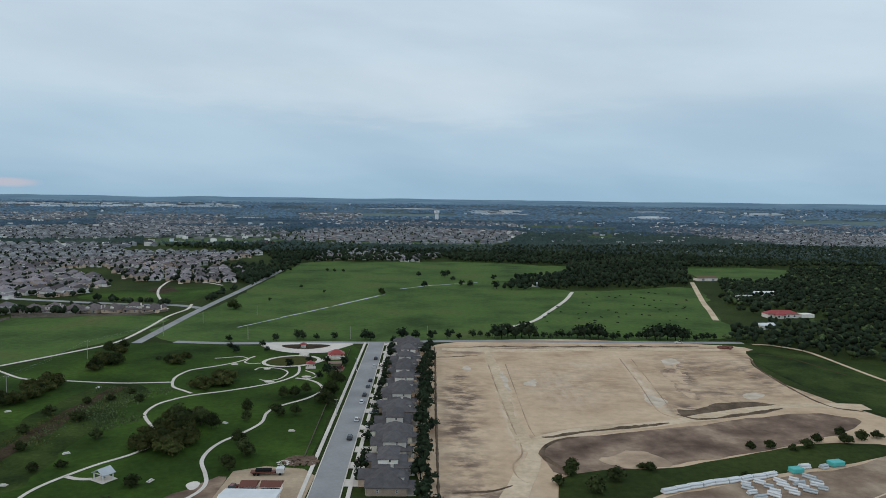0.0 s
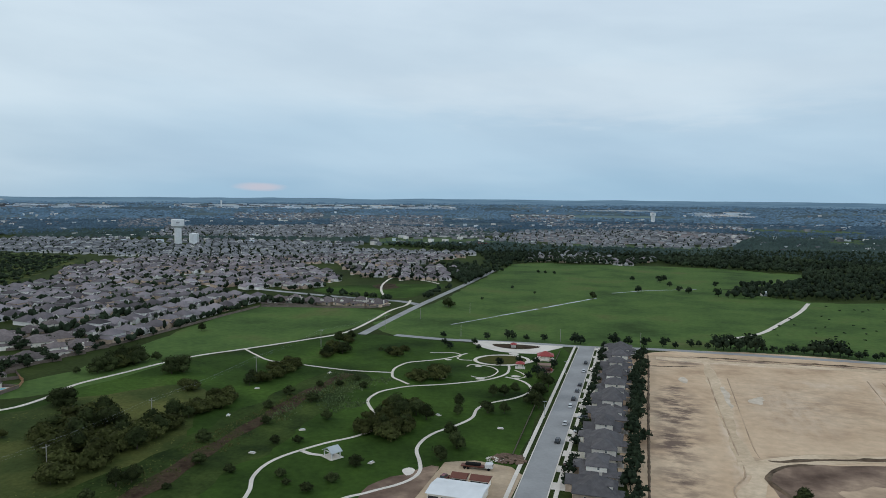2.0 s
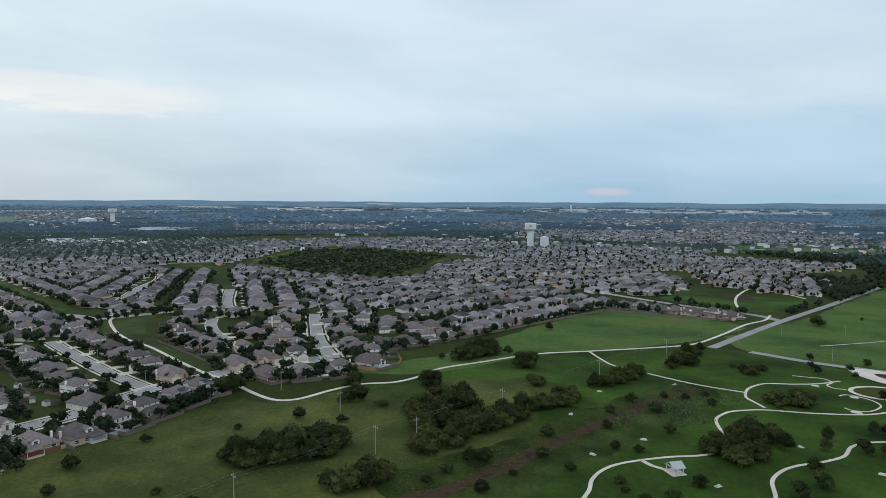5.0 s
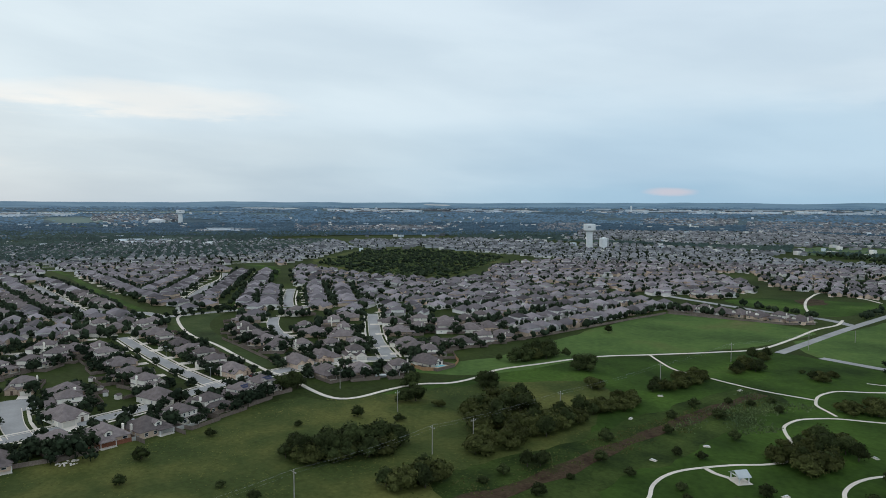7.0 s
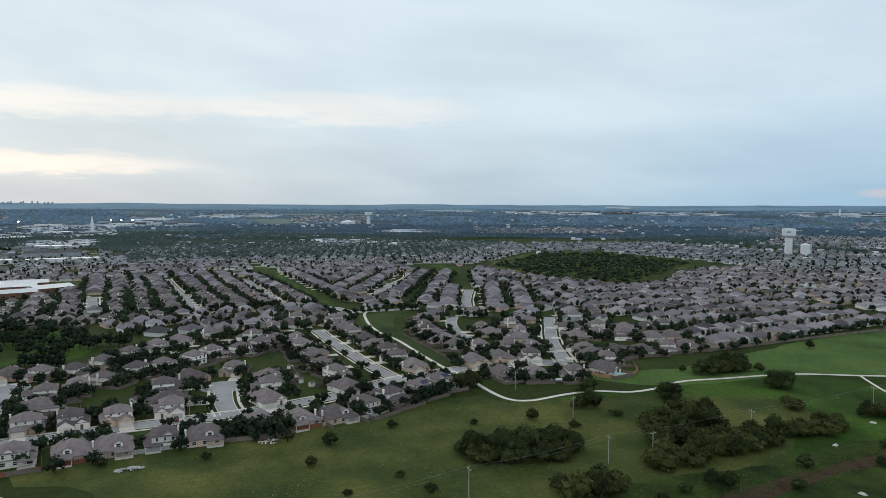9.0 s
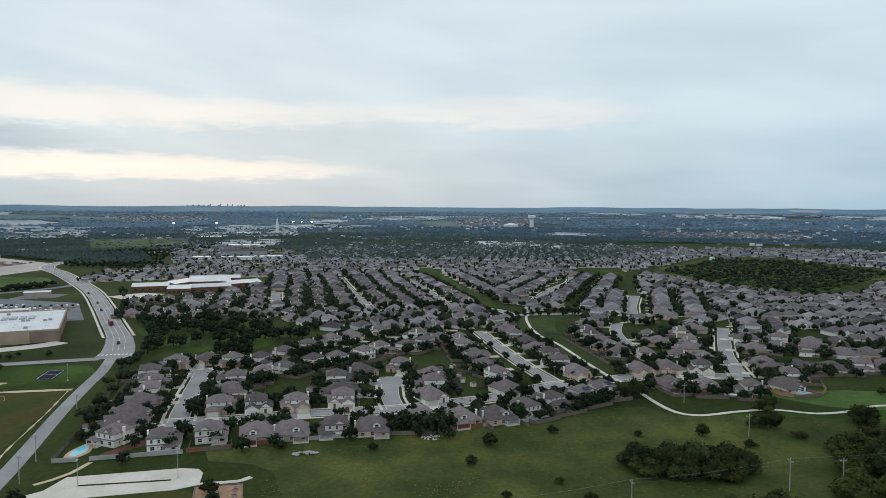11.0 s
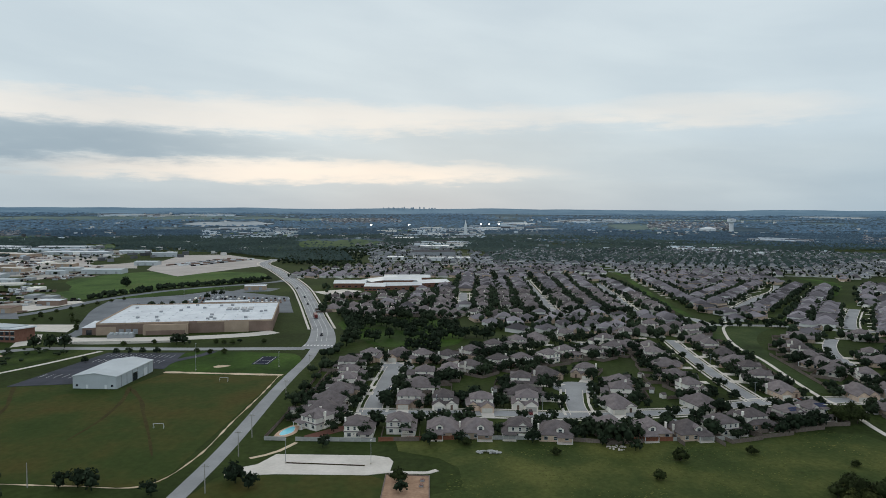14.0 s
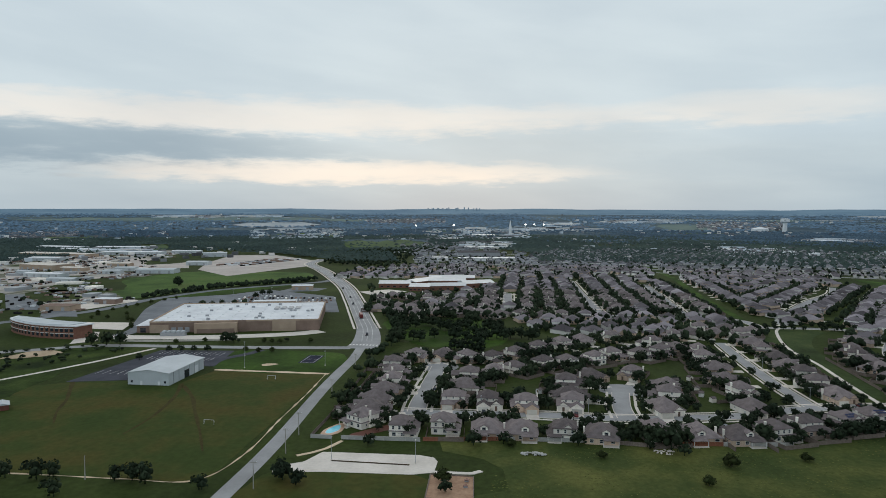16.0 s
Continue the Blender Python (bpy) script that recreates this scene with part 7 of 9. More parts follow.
def canopy(name, label, a0, a1, r0, r1, n, seed, spread=9.0, mask=None, leaf=None):
    """Far woodland seen at a grazing angle: thousands of dented crowns, thinned by a broad mask of clearings."""
    rng = random.Random(seed)
    V, F = [], []
    vs = [(1, 0, 0), (-0.5, 0.87, 0), (-0.5, -0.87, 0), (0.1, 0.1, 1), (0, 0, -0.6)]
    fs = [(0, 1, 3), (1, 2, 3), (2, 0, 3)]
    made = 0
    while made < n:
        a = radians(rng.uniform(a0, a1) + rng.gauss(0, 4.0))
        r = r0 * (r1 / r0) ** rng.random()
        x, y = r * math.sin(a), r * math.cos(a)
        made += 1
        if noise.noise(Vector((x * 0.0022, y * 0.0022, seed))) < -0.34 + rng.uniform(-0.1, 0.1):
            continue
        if any(inside(x, y, p) for p in CLEARINGS):
            continue
        deg = math.degrees(a)
        if any(a0 < deg < a1 and ra < r < rb and rng.random() > keep for a0, a1, ra, rb, keep in OPEN):
            continue
        k = spread * (r / 1500.0) ** 0.6 * rng.uniform(0.7, 1.4)
        z = ground_height(r, a) if r > 3300 else 0.0
        i = len(V)
        h = rng.uniform(6, 11)
        for bx, by, bz in vs:
            q = rng.uniform(0.75, 1.2)
            V.append((x + bx * k * q, y + by * k * q, z + h * 0.4 + bz * h * 0.45 * q))
        F += [(i + p, i + q, i + s) for p, q, s in fs]
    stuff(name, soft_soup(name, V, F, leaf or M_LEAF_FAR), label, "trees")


CLEARINGS = [[(-440, 1640), (-250, 1400), (130, 1480), (260, 2120), (-100, 2380), (-420, 2180)], [(760, 1480), (1220, 1540), (1530, 1900), (1100, 2180), (680, 1920)], [(-1150, 1350), (-700, 1480), (-500, 2120), (-1000, 2330), (-1530, 1900)],
             [(-700, -180), (-1250, -350), (-1420, -520), (-1500, -900), (-900, -900), (-600, -700), (-500, -450)], [(-1150, -200), (-1160, 30), (-1520, 10), (-1800, -150), (-1500, -300)],
             [(-1000, 0), (-1040, 400), (-1500, 920), (-1350, 1250), (-900, 1350), (-560, 1360), (-300, 1180), (-200, 700), (-400, 300)], [(-330, 1180), (-330, 1330), (-600, 1330), (-560, 1180)]]
# leaf colour gains more painted haze from one ring to the next
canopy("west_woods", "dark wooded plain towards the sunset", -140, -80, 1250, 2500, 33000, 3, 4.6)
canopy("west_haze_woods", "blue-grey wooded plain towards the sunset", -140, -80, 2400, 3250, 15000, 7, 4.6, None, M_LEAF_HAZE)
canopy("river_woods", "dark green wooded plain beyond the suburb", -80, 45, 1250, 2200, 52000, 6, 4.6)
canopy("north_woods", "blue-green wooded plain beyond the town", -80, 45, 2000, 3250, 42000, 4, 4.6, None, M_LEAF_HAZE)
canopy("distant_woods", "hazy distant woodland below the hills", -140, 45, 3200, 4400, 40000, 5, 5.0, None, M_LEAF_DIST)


def weeds(name, label, poly, n, h, seed, leaf=None):
    """Low tufts and weeds, thicker where a broad noise says so."""
    rng = random.Random(seed)
    V, F = [], []
    xs, ys = [p[0] for p in poly], [p[1] for p in poly]
    for _ in range(n):
        x, y = rng.uniform(min(xs), max(xs)), rng.uniform(min(ys), max(ys))
        if not inside(x, y, poly) or noise.noise(Vector((x * 0.05, y * 0.05, seed))) < rng.uniform(-0.3, 0.35):
            continue
        k = rng.uniform(0.2, 0.6)
        i = len(V)
        for j in range(5):
            a = j * 1.257 + rng.uniform(-0.3, 0.3)
            V.append((x + k * math.cos(a), y + k * math.sin(a), 0.02))
        V.append((x + rng.uniform(-0.3, 0.3), y + rng.uniform(-0.3, 0.3), h * rng.uniform(0.5, 1.4)))
        F += [(i + j, i + (j + 1) % 5, i + 5) for j in range(5)]
    stuff(name, soup(name, V, F, leaf or M_WEED), label, "weeds")


weeds("meadow_weeds", "yellowish weeds and tufts in rough grass", [(-284, -10), (-288, 60), (-292, 100), (-306, 150), (-292, 170), (-276, 200), (-262, 250), (-225, 300), (-190, 250), (-150, 160), (-130, 60), (-160, -30), (-210, -12)], 30000, 0.12, 31)
weeds("drain_weeds", "dry weeds along the drain", [(-176, 150), (-172, 225), (-168, 300), (-166, 342), (-152, 342), (-150, 300), (-152, 225), (-160, 150)], 3000, 0.6, 32, M_LEAF_Y)
weeds("park_weeds", "tufts of tall grass in the park", [(-170, 342), (-132, 340), (-128, 290), (-150, 250), (-160, 262)], 3500, 0.7, 33, M_LEAF_SCRUB)


# ---- large buildings ----
def simple_window(parent, x, y, z, rz, w, h, label=""):
    ob = part("window", boxm(-w / 2, w / 2, -0.06, 0.04, -h / 2, h / 2), M_GLASS, parent, label)
    ob.matrix_local = pose(x, y, z, 0, 0, rz)
    return ob


def build_store():
    """The long low store: tan and brown walls, a white roof with skylights and plant; local x runs along its front."""
    st = thing("store", "long low tan and brown store with a flat white roof", "store", m=pose(-500, -285, 0.0, 0, 0, 103.5))
    L, D, H = 128.0, 105.0, 8.6
    part("wall", boxm(0, L, 0, D, 0, H - 0.7), M_BROWNWALL, st, "brown block wall")
    top = part("roof", boxm(0.6, L - 0.6, 0.6, D - 0.6, H - 0.7, H - 0.3), M_WHITEROOF, st, "white membrane roof")
    for a in ((0, L, -0.25, 0.6), (0, L, D - 0.6, D + 0.2)):
        part("parapet", boxm(a[0], a[1], a[2], a[3], H - 0.72, H + 0.4), M_TANWALL, st, "tan parapet")
    for a in ((-0.25, 0.6), (L - 0.6, L + 0.25)):
        part("parapet", boxm(a[0], a[1], 0.6, D - 0.6, H - 0.72, H + 0.4), M_TANWALL, st, "tan parapet")
    for x0, x1, d, h, m in ((0, 14, -0.3, 6.2, M_TANWALL), (34, 66, -5.0, 7.6, M_TANWALL), (66, 72, -0.4, 9.0, M_BROWNWALL), (92, 110, -0.5, 9.2, M_TANWALL), (36, 64, -5.2, 3.4, M_BROWNWALL)):
        part("facade_panel", boxm(x0, x1, d, -0.26, 0, h), m, st, "projecting facade panel")
    for i in range(12):
        for j in range(7):
            x, y = 8 + i * 10.0, 8 + j * 14
            part("skylight", boxm(x - 0.7, x + 0.7, y - 1.2, y + 1.2, H - 0.3, H + 0.15), M_WHITE, top)
    r = random.Random(3)
    for i in range(22):
        x, y = r.uniform(8, L - 8), r.uniform(6, D - 6)
        part("roof_unit", boxm(x - 1.3, x + 1.3, y - 0.9, y + 0.9, H - 0.3, H + 1.1, bevel=0.1), M_METAL, top, "grey rooftop cooling unit")
    for k in range(4):
        part("roof_unit", boxm(86 + k * 6, 90 + k * 6, 60, 74, H - 0.3, H + 0.6, bevel=0.1), M_METAL, top, "grey rooftop cooling unit")
    for k in range(3):
        part("dock_door", boxm(16 + 5 * k, 19.5 + 5 * k, -0.32, -0.2, 0.4, 4.2), M_METAL, st, "grey dock door")
    part("dock_annex", boxm(-10, -0.26, 2, 34, 0, 5.4), M_BROWNWALL, st, "low brown loading annex")
    part("annex_roof", boxm(-10.3, -0.27, 1.7, 34.3, 5.4, 5.8), M_WHITEROOF, st, "white membrane roof")
    # a solid dark panel paints the shade of an open dock
    part("dock_door", boxm(-7.5, -3.5, 1.9, 2.05, 0.3, 3.8), M_GLASS, st, "dark panel standing for the shade inside a dock opening")
    part("upper_roof", boxm(62, 100, D - 0.3, D + 9, 0, H + 1.2), M_TANWALL, st, "raised tan entrance block")
    part("entrance_roof", boxm(61.6, 100.4, D - 0.5, D + 9.4, H + 1.2, H + 1.5), M_WHITEROOF, st, "white membrane roof")
    tank = thing("plant_enclosure", "grey louvred plant enclosure behind the store", "enclosure", m=pose(-493, -262, 0, 0, 0, 103.5))
    part("housing", boxm(-9, 9, -3, 3, 0, 2.6), M_METAL, tank)
    for k in range(5):
        part("fan_unit", boxm(-8 + 3.4 * k, -5.4 + 3.4 * k, -2.4, 2.4, 2.6, 3.8, bevel=0.15), M_STEELROOF, tank)


build_store()


def build_hall():
    h = thing("metal_hall", "pale grey metal hall with a shallow gable roof", "hall", m=pose(-351, -201.5, 0.0, 0, 0, 90))
    W, L, E, R = 23.5, 41.0, 6.6, 8.2
    bm = boxm(-W / 2, W / 2, 0, L, 0, E)
    for y in (0.0, L):
        a = [bm.verts.new(p) for p in ((-W / 2, y, E), (W / 2, y, E), (0, y, R))]
        bm.faces.new(a)
    part("wall", bm, M_STEELROOF, h, "ribbed pale metal cladding")
    for s in (-1, 1):
        rb = bmesh.new()
        vs = [rb.verts.new(p) for p in ((s * (W / 2 + 0.4), -0.4, E), (s * (W / 2 + 0.4), L + 0.4, E), (0, L + 0.4, R + 0.1), (0, -0.4, R + 0.1), (s * (W / 2 + 0.4), -0.4, E + 0.16), (s * (W / 2 + 0.4), L + 0.4, E + 0.16), (0, L + 0.4, R + 0.26), (0, -0.4, R + 0.26))]
        for f in ((0, 1, 2, 3), (4, 5, 6, 7), (0, 1, 5, 4), (1, 2, 6, 5), (0, 3, 7, 4)):
            rb.faces.new([vs[i] for i in f])
        bmesh.ops.recalc_face_normals(rb, faces=rb.faces)
        part("roof", rb, M_STEELROOF, h)
    for x in (-9.5, 9.5):
        simple_window(h, x, 0, 1.8, 0, 1.2, 1.2)
    for x in (-4.0, 6.0):
        part("door", boxm(x - 0.6, x + 0.6, -0.08, 0.02, 0, 2.2), M_WHITE, h)
    for k, y in enumerate((5.0, 11.0, 17.0, 23.0, 29.0, 35.0)):
        part("downpipe", boxm(W / 2, W / 2 + 0.18, y - 0.1, y + 0.1, 0, E), M_METAL, h)
    # the first panel is dark to paint the shade of an open doorway
    part("shutter", boxm(W / 2, W / 2 + 0.09, 17.5, 22.5, 0, 4.4), M_GLASS, h, "dark panel standing for the shade inside an open shutter")
    part("shutter", boxm(W / 2, W / 2 + 0.09, 29.6, 33.5, 0, 4.2), M_WHITE, h, "white roller door")


build_hall()


def build_office():
    """The two-storey brick building with a bowed front and a pale roof."""
    o = thing("brick_office", "red brick two-storey office with a bowed front and pale roof", "office")
    front = [(-497, -398), (-489, -389), (-480, -374), (-474, -360), (-470, -342), (-469, -326)]
    back = [(-482, -320), (-489, -350), (-502, -382), (-508, -400)]
    line = [(p.x, p.y) for p in curve(front, 4.0)]
    part("wall", slab(line + back, 0.0, 9.2), M_REDBRICK, o, "red brick wall")
    cx = sum(p[0] for p in line + back) / len(line + back)
    cy = sum(p[1] for p in line + back) / len(line + back)
    grow = [(cx + (x - cx) * 1.05, cy + (y - cy) * 1.04) for x, y in line + back]
    part("roof", slab(grow, 9.2, 10.0), M_WHITE, o, "pale overhanging roof")
    part("cornice", slab([(cx + (x - cx) * 0.9, cy + (y - cy) * 0.9) for x, y in line + back], 10.0, 10.5), M_STEELROOF, o)
    for (x0, y0), (x1, y1) in zip(line, line[1:]):
        mx, my = (x0 + x1) / 2, (y0 + y1) / 2
        rz = math.degrees(math.atan2(y1 - y0, x1 - x0))
        for z in (2.6, 6.4):
            simple_window(o, mx, my, z, rz, 2.6, 2.2)
            b = part("lintel", boxm(-1.8, 1.8, -0.12, 0.0, z + 1.15, z + 1.6), M_TRIM, o, "white lintel band")
            b.matrix_local = pose(mx, my, 0, 0, 0, rz)


build_office()


def hall_block(name, label, x, y, rz, w, d, h, wall, roof, rise=1.2, category="warehouse", windows=0):
    """A low pitched-roof building: walls, two roof planes, doors."""
    b = thing(name, label, category, m=pose(x, y, 0, 0, 0, rz))
    part("wall", boxm(-w / 2, w / 2, -d / 2, d / 2, 0, h), wall, b)
    rb = bmesh.new()
    o = 0.5
    vs = [rb.verts.new(p) for p in ((-w / 2 - o, -d / 2 - o, h), (w / 2 + o, -d / 2 - o, h), (w / 2 + o, 0, h + rise), (-w / 2 - o, 0, h + rise), (w / 2 + o, d / 2 + o, h), (-w / 2 - o, d / 2 + o, h))]
    for f in ((0, 1, 2, 3), (3, 2, 4, 5), (0, 3, 5), (1, 4, 2), (0, 5, 4, 1)):
        rb.faces.new([vs[i] for i in f])
    bmesh.ops.recalc_face_normals(rb, faces=rb.faces)
    part("roof", rb, roof, b)
    n = windows or max(1, int(w / 12))
    for k in range(n):
        xx = -w / 2 + w * (k + 0.5) / n
        part("door" if not windows else "window", boxm(xx - 1.6, xx + 1.6, -d / 2 - 0.12, -d / 2 + 0.02, 0.1 if not windows else 1.0, min(h - 0.6, 3.6) if not windows else 2.4), M_METAL if not windows else M_GLASS, b)
    return b


# the school with its pale roofs
for x, y, w, d, rz in ((-842, -158, 38, 26, 96), (-880, -128, 60, 22, 150), (-812, -122, 24, 26, 90), (-822, -92, 44, 20, 104), (-884, -98, 46, 24, 96), (-858, -60, 40, 24, 118), (-918, -96, 60, 22, 95)):
    hall_block("school_wing", "red brick school wing with a pale metal roof", x, y, rz, w, d, 5.2, M_REDBRICK, M_STEELROOF, 3.0, "school", 5)
structure("school_lot", slab([(-784, -190), (-811, -160), (-796, -136), (-756, -144), (-756, -168)], 0.0, 0.12), M_CONC, "pale car park before the school", "car park")
# industrial yards beyond the store
for line in ([(-600, -485), (-604, -453), (-712, -534), (-707, -571)],
             [(-566, -425), (-570, -393), (-602, -415), (-598, -448)],
             [(-821, -662), (-827, -620), (-926, -694), (-920, -741)],
             [(-1078, -771), (-1091, -684), (-1173, -735), (-1159, -828)],
             [(-1051, -645), (-1066, -538), (-1275, -643), (-1255, -770)],
             [(-1183, -952), (-1212, -760), (-1313, -823), (-1281, -1030)],
             [(-847, -579), (-854, -528), (-911, -563), (-903, -617)],
             [(-732, -542), (-741, -482), (-789, -514), (-780, -577)]):
    structure("pale_lot", slab(line, 0.0, 0.135, ragged=4.0), M_ASPHALT if line[0][0] > -610 else M_TRUCKYARD, "pale gravel lot between industrial sheds", "lot")
for x, y, w, d, rz, h, tan in ((-1022, -752, 74, 40, 74, 8, 1), (-960, -602, 26, 14, 95, 5, 0), (-980, -543, 56, 26, 97, 6, 0), (-1012, -612, 30, 16, 97, 5, 0), (-924, -714, 20, 14, 90, 6, 0), (-1130, -552, 36, 24, 97, 6, 0), (-1330, -616, 46, 22, 116, 8, 0), (-1300, -960, 96, 40, 80, 7, 1), (-1530, -1085, 120, 40, 78, 7, 0), (-1540, -940, 110, 36, 100, 7, 0), (-1370, -810, 120, 34, 96, 6, 0),
                             (-1300, -890, 90, 30, 68, 6, 1), (-842, -597, 38, 16, 90, 5, 0), (-905, -668, 60, 18, 84, 5, 0), (-1190, -873, 60, 30, 90, 6, 0), (-1420, -720, 60, 20, 100, 6, 0), (-1000, -690, 40, 16, 84, 5, 1), (-1460, -1000, 70, 24, 84, 6, 0), (-1090, -670, 36, 18, 97, 5, 1)):
    hall_block("warehouse", "low tan warehouse in an industrial yard" if tan else "low pale metal warehouse in an industrial yard", x, y, rz, w, d, h, M_TANWALL if tan else M_STEELROOF, M_CONC if tan else M_STEELROOF if w < 60 else M_WHITEROOF)
hall_block("shop", "small tan shop with a flat pale roof", -656, -417, 92, 22, 14, 5.0, M_BROWNWALL, M_WHITEROOF, 0.4, "shop")
hall_block("shop", "small tan restaurant with a flat roof", -606, -434, 92, 30, 16, 5, M_TANWALL, M_BROWNWALL, 0.4, "shop")
hall_block("shop", "small pale shop beside the main road", -800, -262, 103, 24, 16, 5, M_TANWALL, M_WHITEROOF, 0.4, "shop")
hall_block("apartment_block", "long blue-grey three-storey apartment block", -1388, -92, 100, 84, 20, 10, M_METAL, M_ROOF_GREY, 3.4, "apartments", 14)
for x, y, w, d in ((-1295, -158, 30, 16), (-1286, -93, 60, 14), (-1293, -39, 40, 16), (-1693, -111, 70, 26), (-2157, -233, 60, 40), (-2500, -150, 80, 40)):
    hall_block("long_building", "long low pale building among trees", x, y, 97, w, d, 6, M_WHITE, M_STEELROOF, 1.0, "building")
for x, y in ((-1560, 560), (-1500, 590)):
    hall_block("school_block", "pale low school block amid the houses", x, y, 160, 70, 26, 6, M_WHITE, M_STEELROOF, 1.0, "school")
structure("works_ground", slab([(-620, -440), (-700, -560), (-860, -760), (-1150, -980), (-1500, -1060), (-1600, -900), (-1420, -740), (-1150, -640), (-1010, -530), (-830, -545), (-700, -430)], 0.0, 0.09, smooth=30.0, ragged=14.0), M_YARD, "pale gravelled industrial yards", "yard")
structure("truck_yard", slab([(-1040, -510), (-945, -420), (-1140, -358), (-1250, -385), (-1400, -520), (-1375, -600), (-1180, -560)], 0.0, 0.12), M_TRUCKYARD, "wide pale gravel truck yard", "yard")
for k, poly in enumerate(([(-760, -470), (-900, -560), (-820, -590), (-720, -520)], [(-1120, -640), (-1250, -700), (-1320, -660), (-1200, -600)], [(-690, -470), (-760, -540), (-720, -560), (-650, -480)])):
    structure("verge", slab(poly, 0.05, 0.15, smooth=14.0, ragged=6.0), M_GRASS, "green verge between gravel yards", "verge")


def water_tower(x, y, h, r_col, r_bowl, bowl_h, label):
    t = thing("water_tower", label, "water tower", m=pose(x, y, 0))
    col = bmesh.new()
    tube(col, (0, 0, 0), (0, 0, h - bowl_h), r_col * 1.06, r_col, 24)
    part("column", col, M_WHITE, t, "fluted pale grey column")
    bowl = bmesh.new()
    ring = [(r_col, h - bowl_h - 3.0), (r_bowl * 0.96, h - bowl_h + 0.8), (r_bowl, h - bowl_h + 1.6), (r_bowl, h - 1.2), (r_bowl * 0.94, h - 0.4), (r_bowl * 0.5, h), (0.05, h + 0.2)]
    prev = None
    for r, z in ring:
        cur = [bowl.verts.new((r * math.cos(i * math.pi / 14), r * math.sin(i * math.pi / 14), z)) for i in range(28)]
        if prev:
            for i in range(28):
                bowl.faces.new((prev[i], prev[(i + 1) % 28], cur[(i + 1) % 28], cur[i]))
        prev = cur
    head = part("bowl", bowl, M_WHITE, t, "white cylindrical tank head")
    em = boxm(-3.4, 3.4, -0.1, 0.1, -1.6, 1.6)
    e = part("emblem", em, M_METAL, head, "dark grey emblem bars")
    a = math.atan2(-y, -x)
    e.matrix_local = pose((r_bowl + 0.1) * math.cos(a), (r_bowl + 0.1) * math.sin(a), h - bowl_h * 0.45, 0, 0, math.degrees(a) + 90)
    return t


def storage_tank(x, y, r, h, label):
    t = thing("storage_tank", label, "tank", m=pose(x, y, 0))
    b = bmesh.new()
    tube(b, (0, 0, 0), (0, 0, h), r, n=28)
    part("shell", b, M_WHITE, t)
    c = bmesh.new()
    tube(c, (0, 0, h), (0, 0, h + r * 0.22), r * 1.02, r * 0.15, 28)
    part("cover", c, M_WHITE, t, "shallow conical cover")
    part("ladder", boxm(r, r + 0.5, -0.5, 0.5, 0, h), M_METAL, t)


water_tower(-938, 1196, 51.0, 6.8, 12.5, 15.0, "tall white water tower with a drum-shaped head")
storage_tank(-891, 1184, 9.2, 22.5, "squat white storage tank beside the water tower")
water_tower(-3010, 1060, 60.0, 8.5, 17.5, 14.0, "distant white water tower among trees")
storage_tank(-3080, 985, 34.0, 16.0, "wide low pale tank far off")
water_tower(-30, 3180, 46.0, 8.0, 12.0, 14.0, "distant white water tower above the trees")


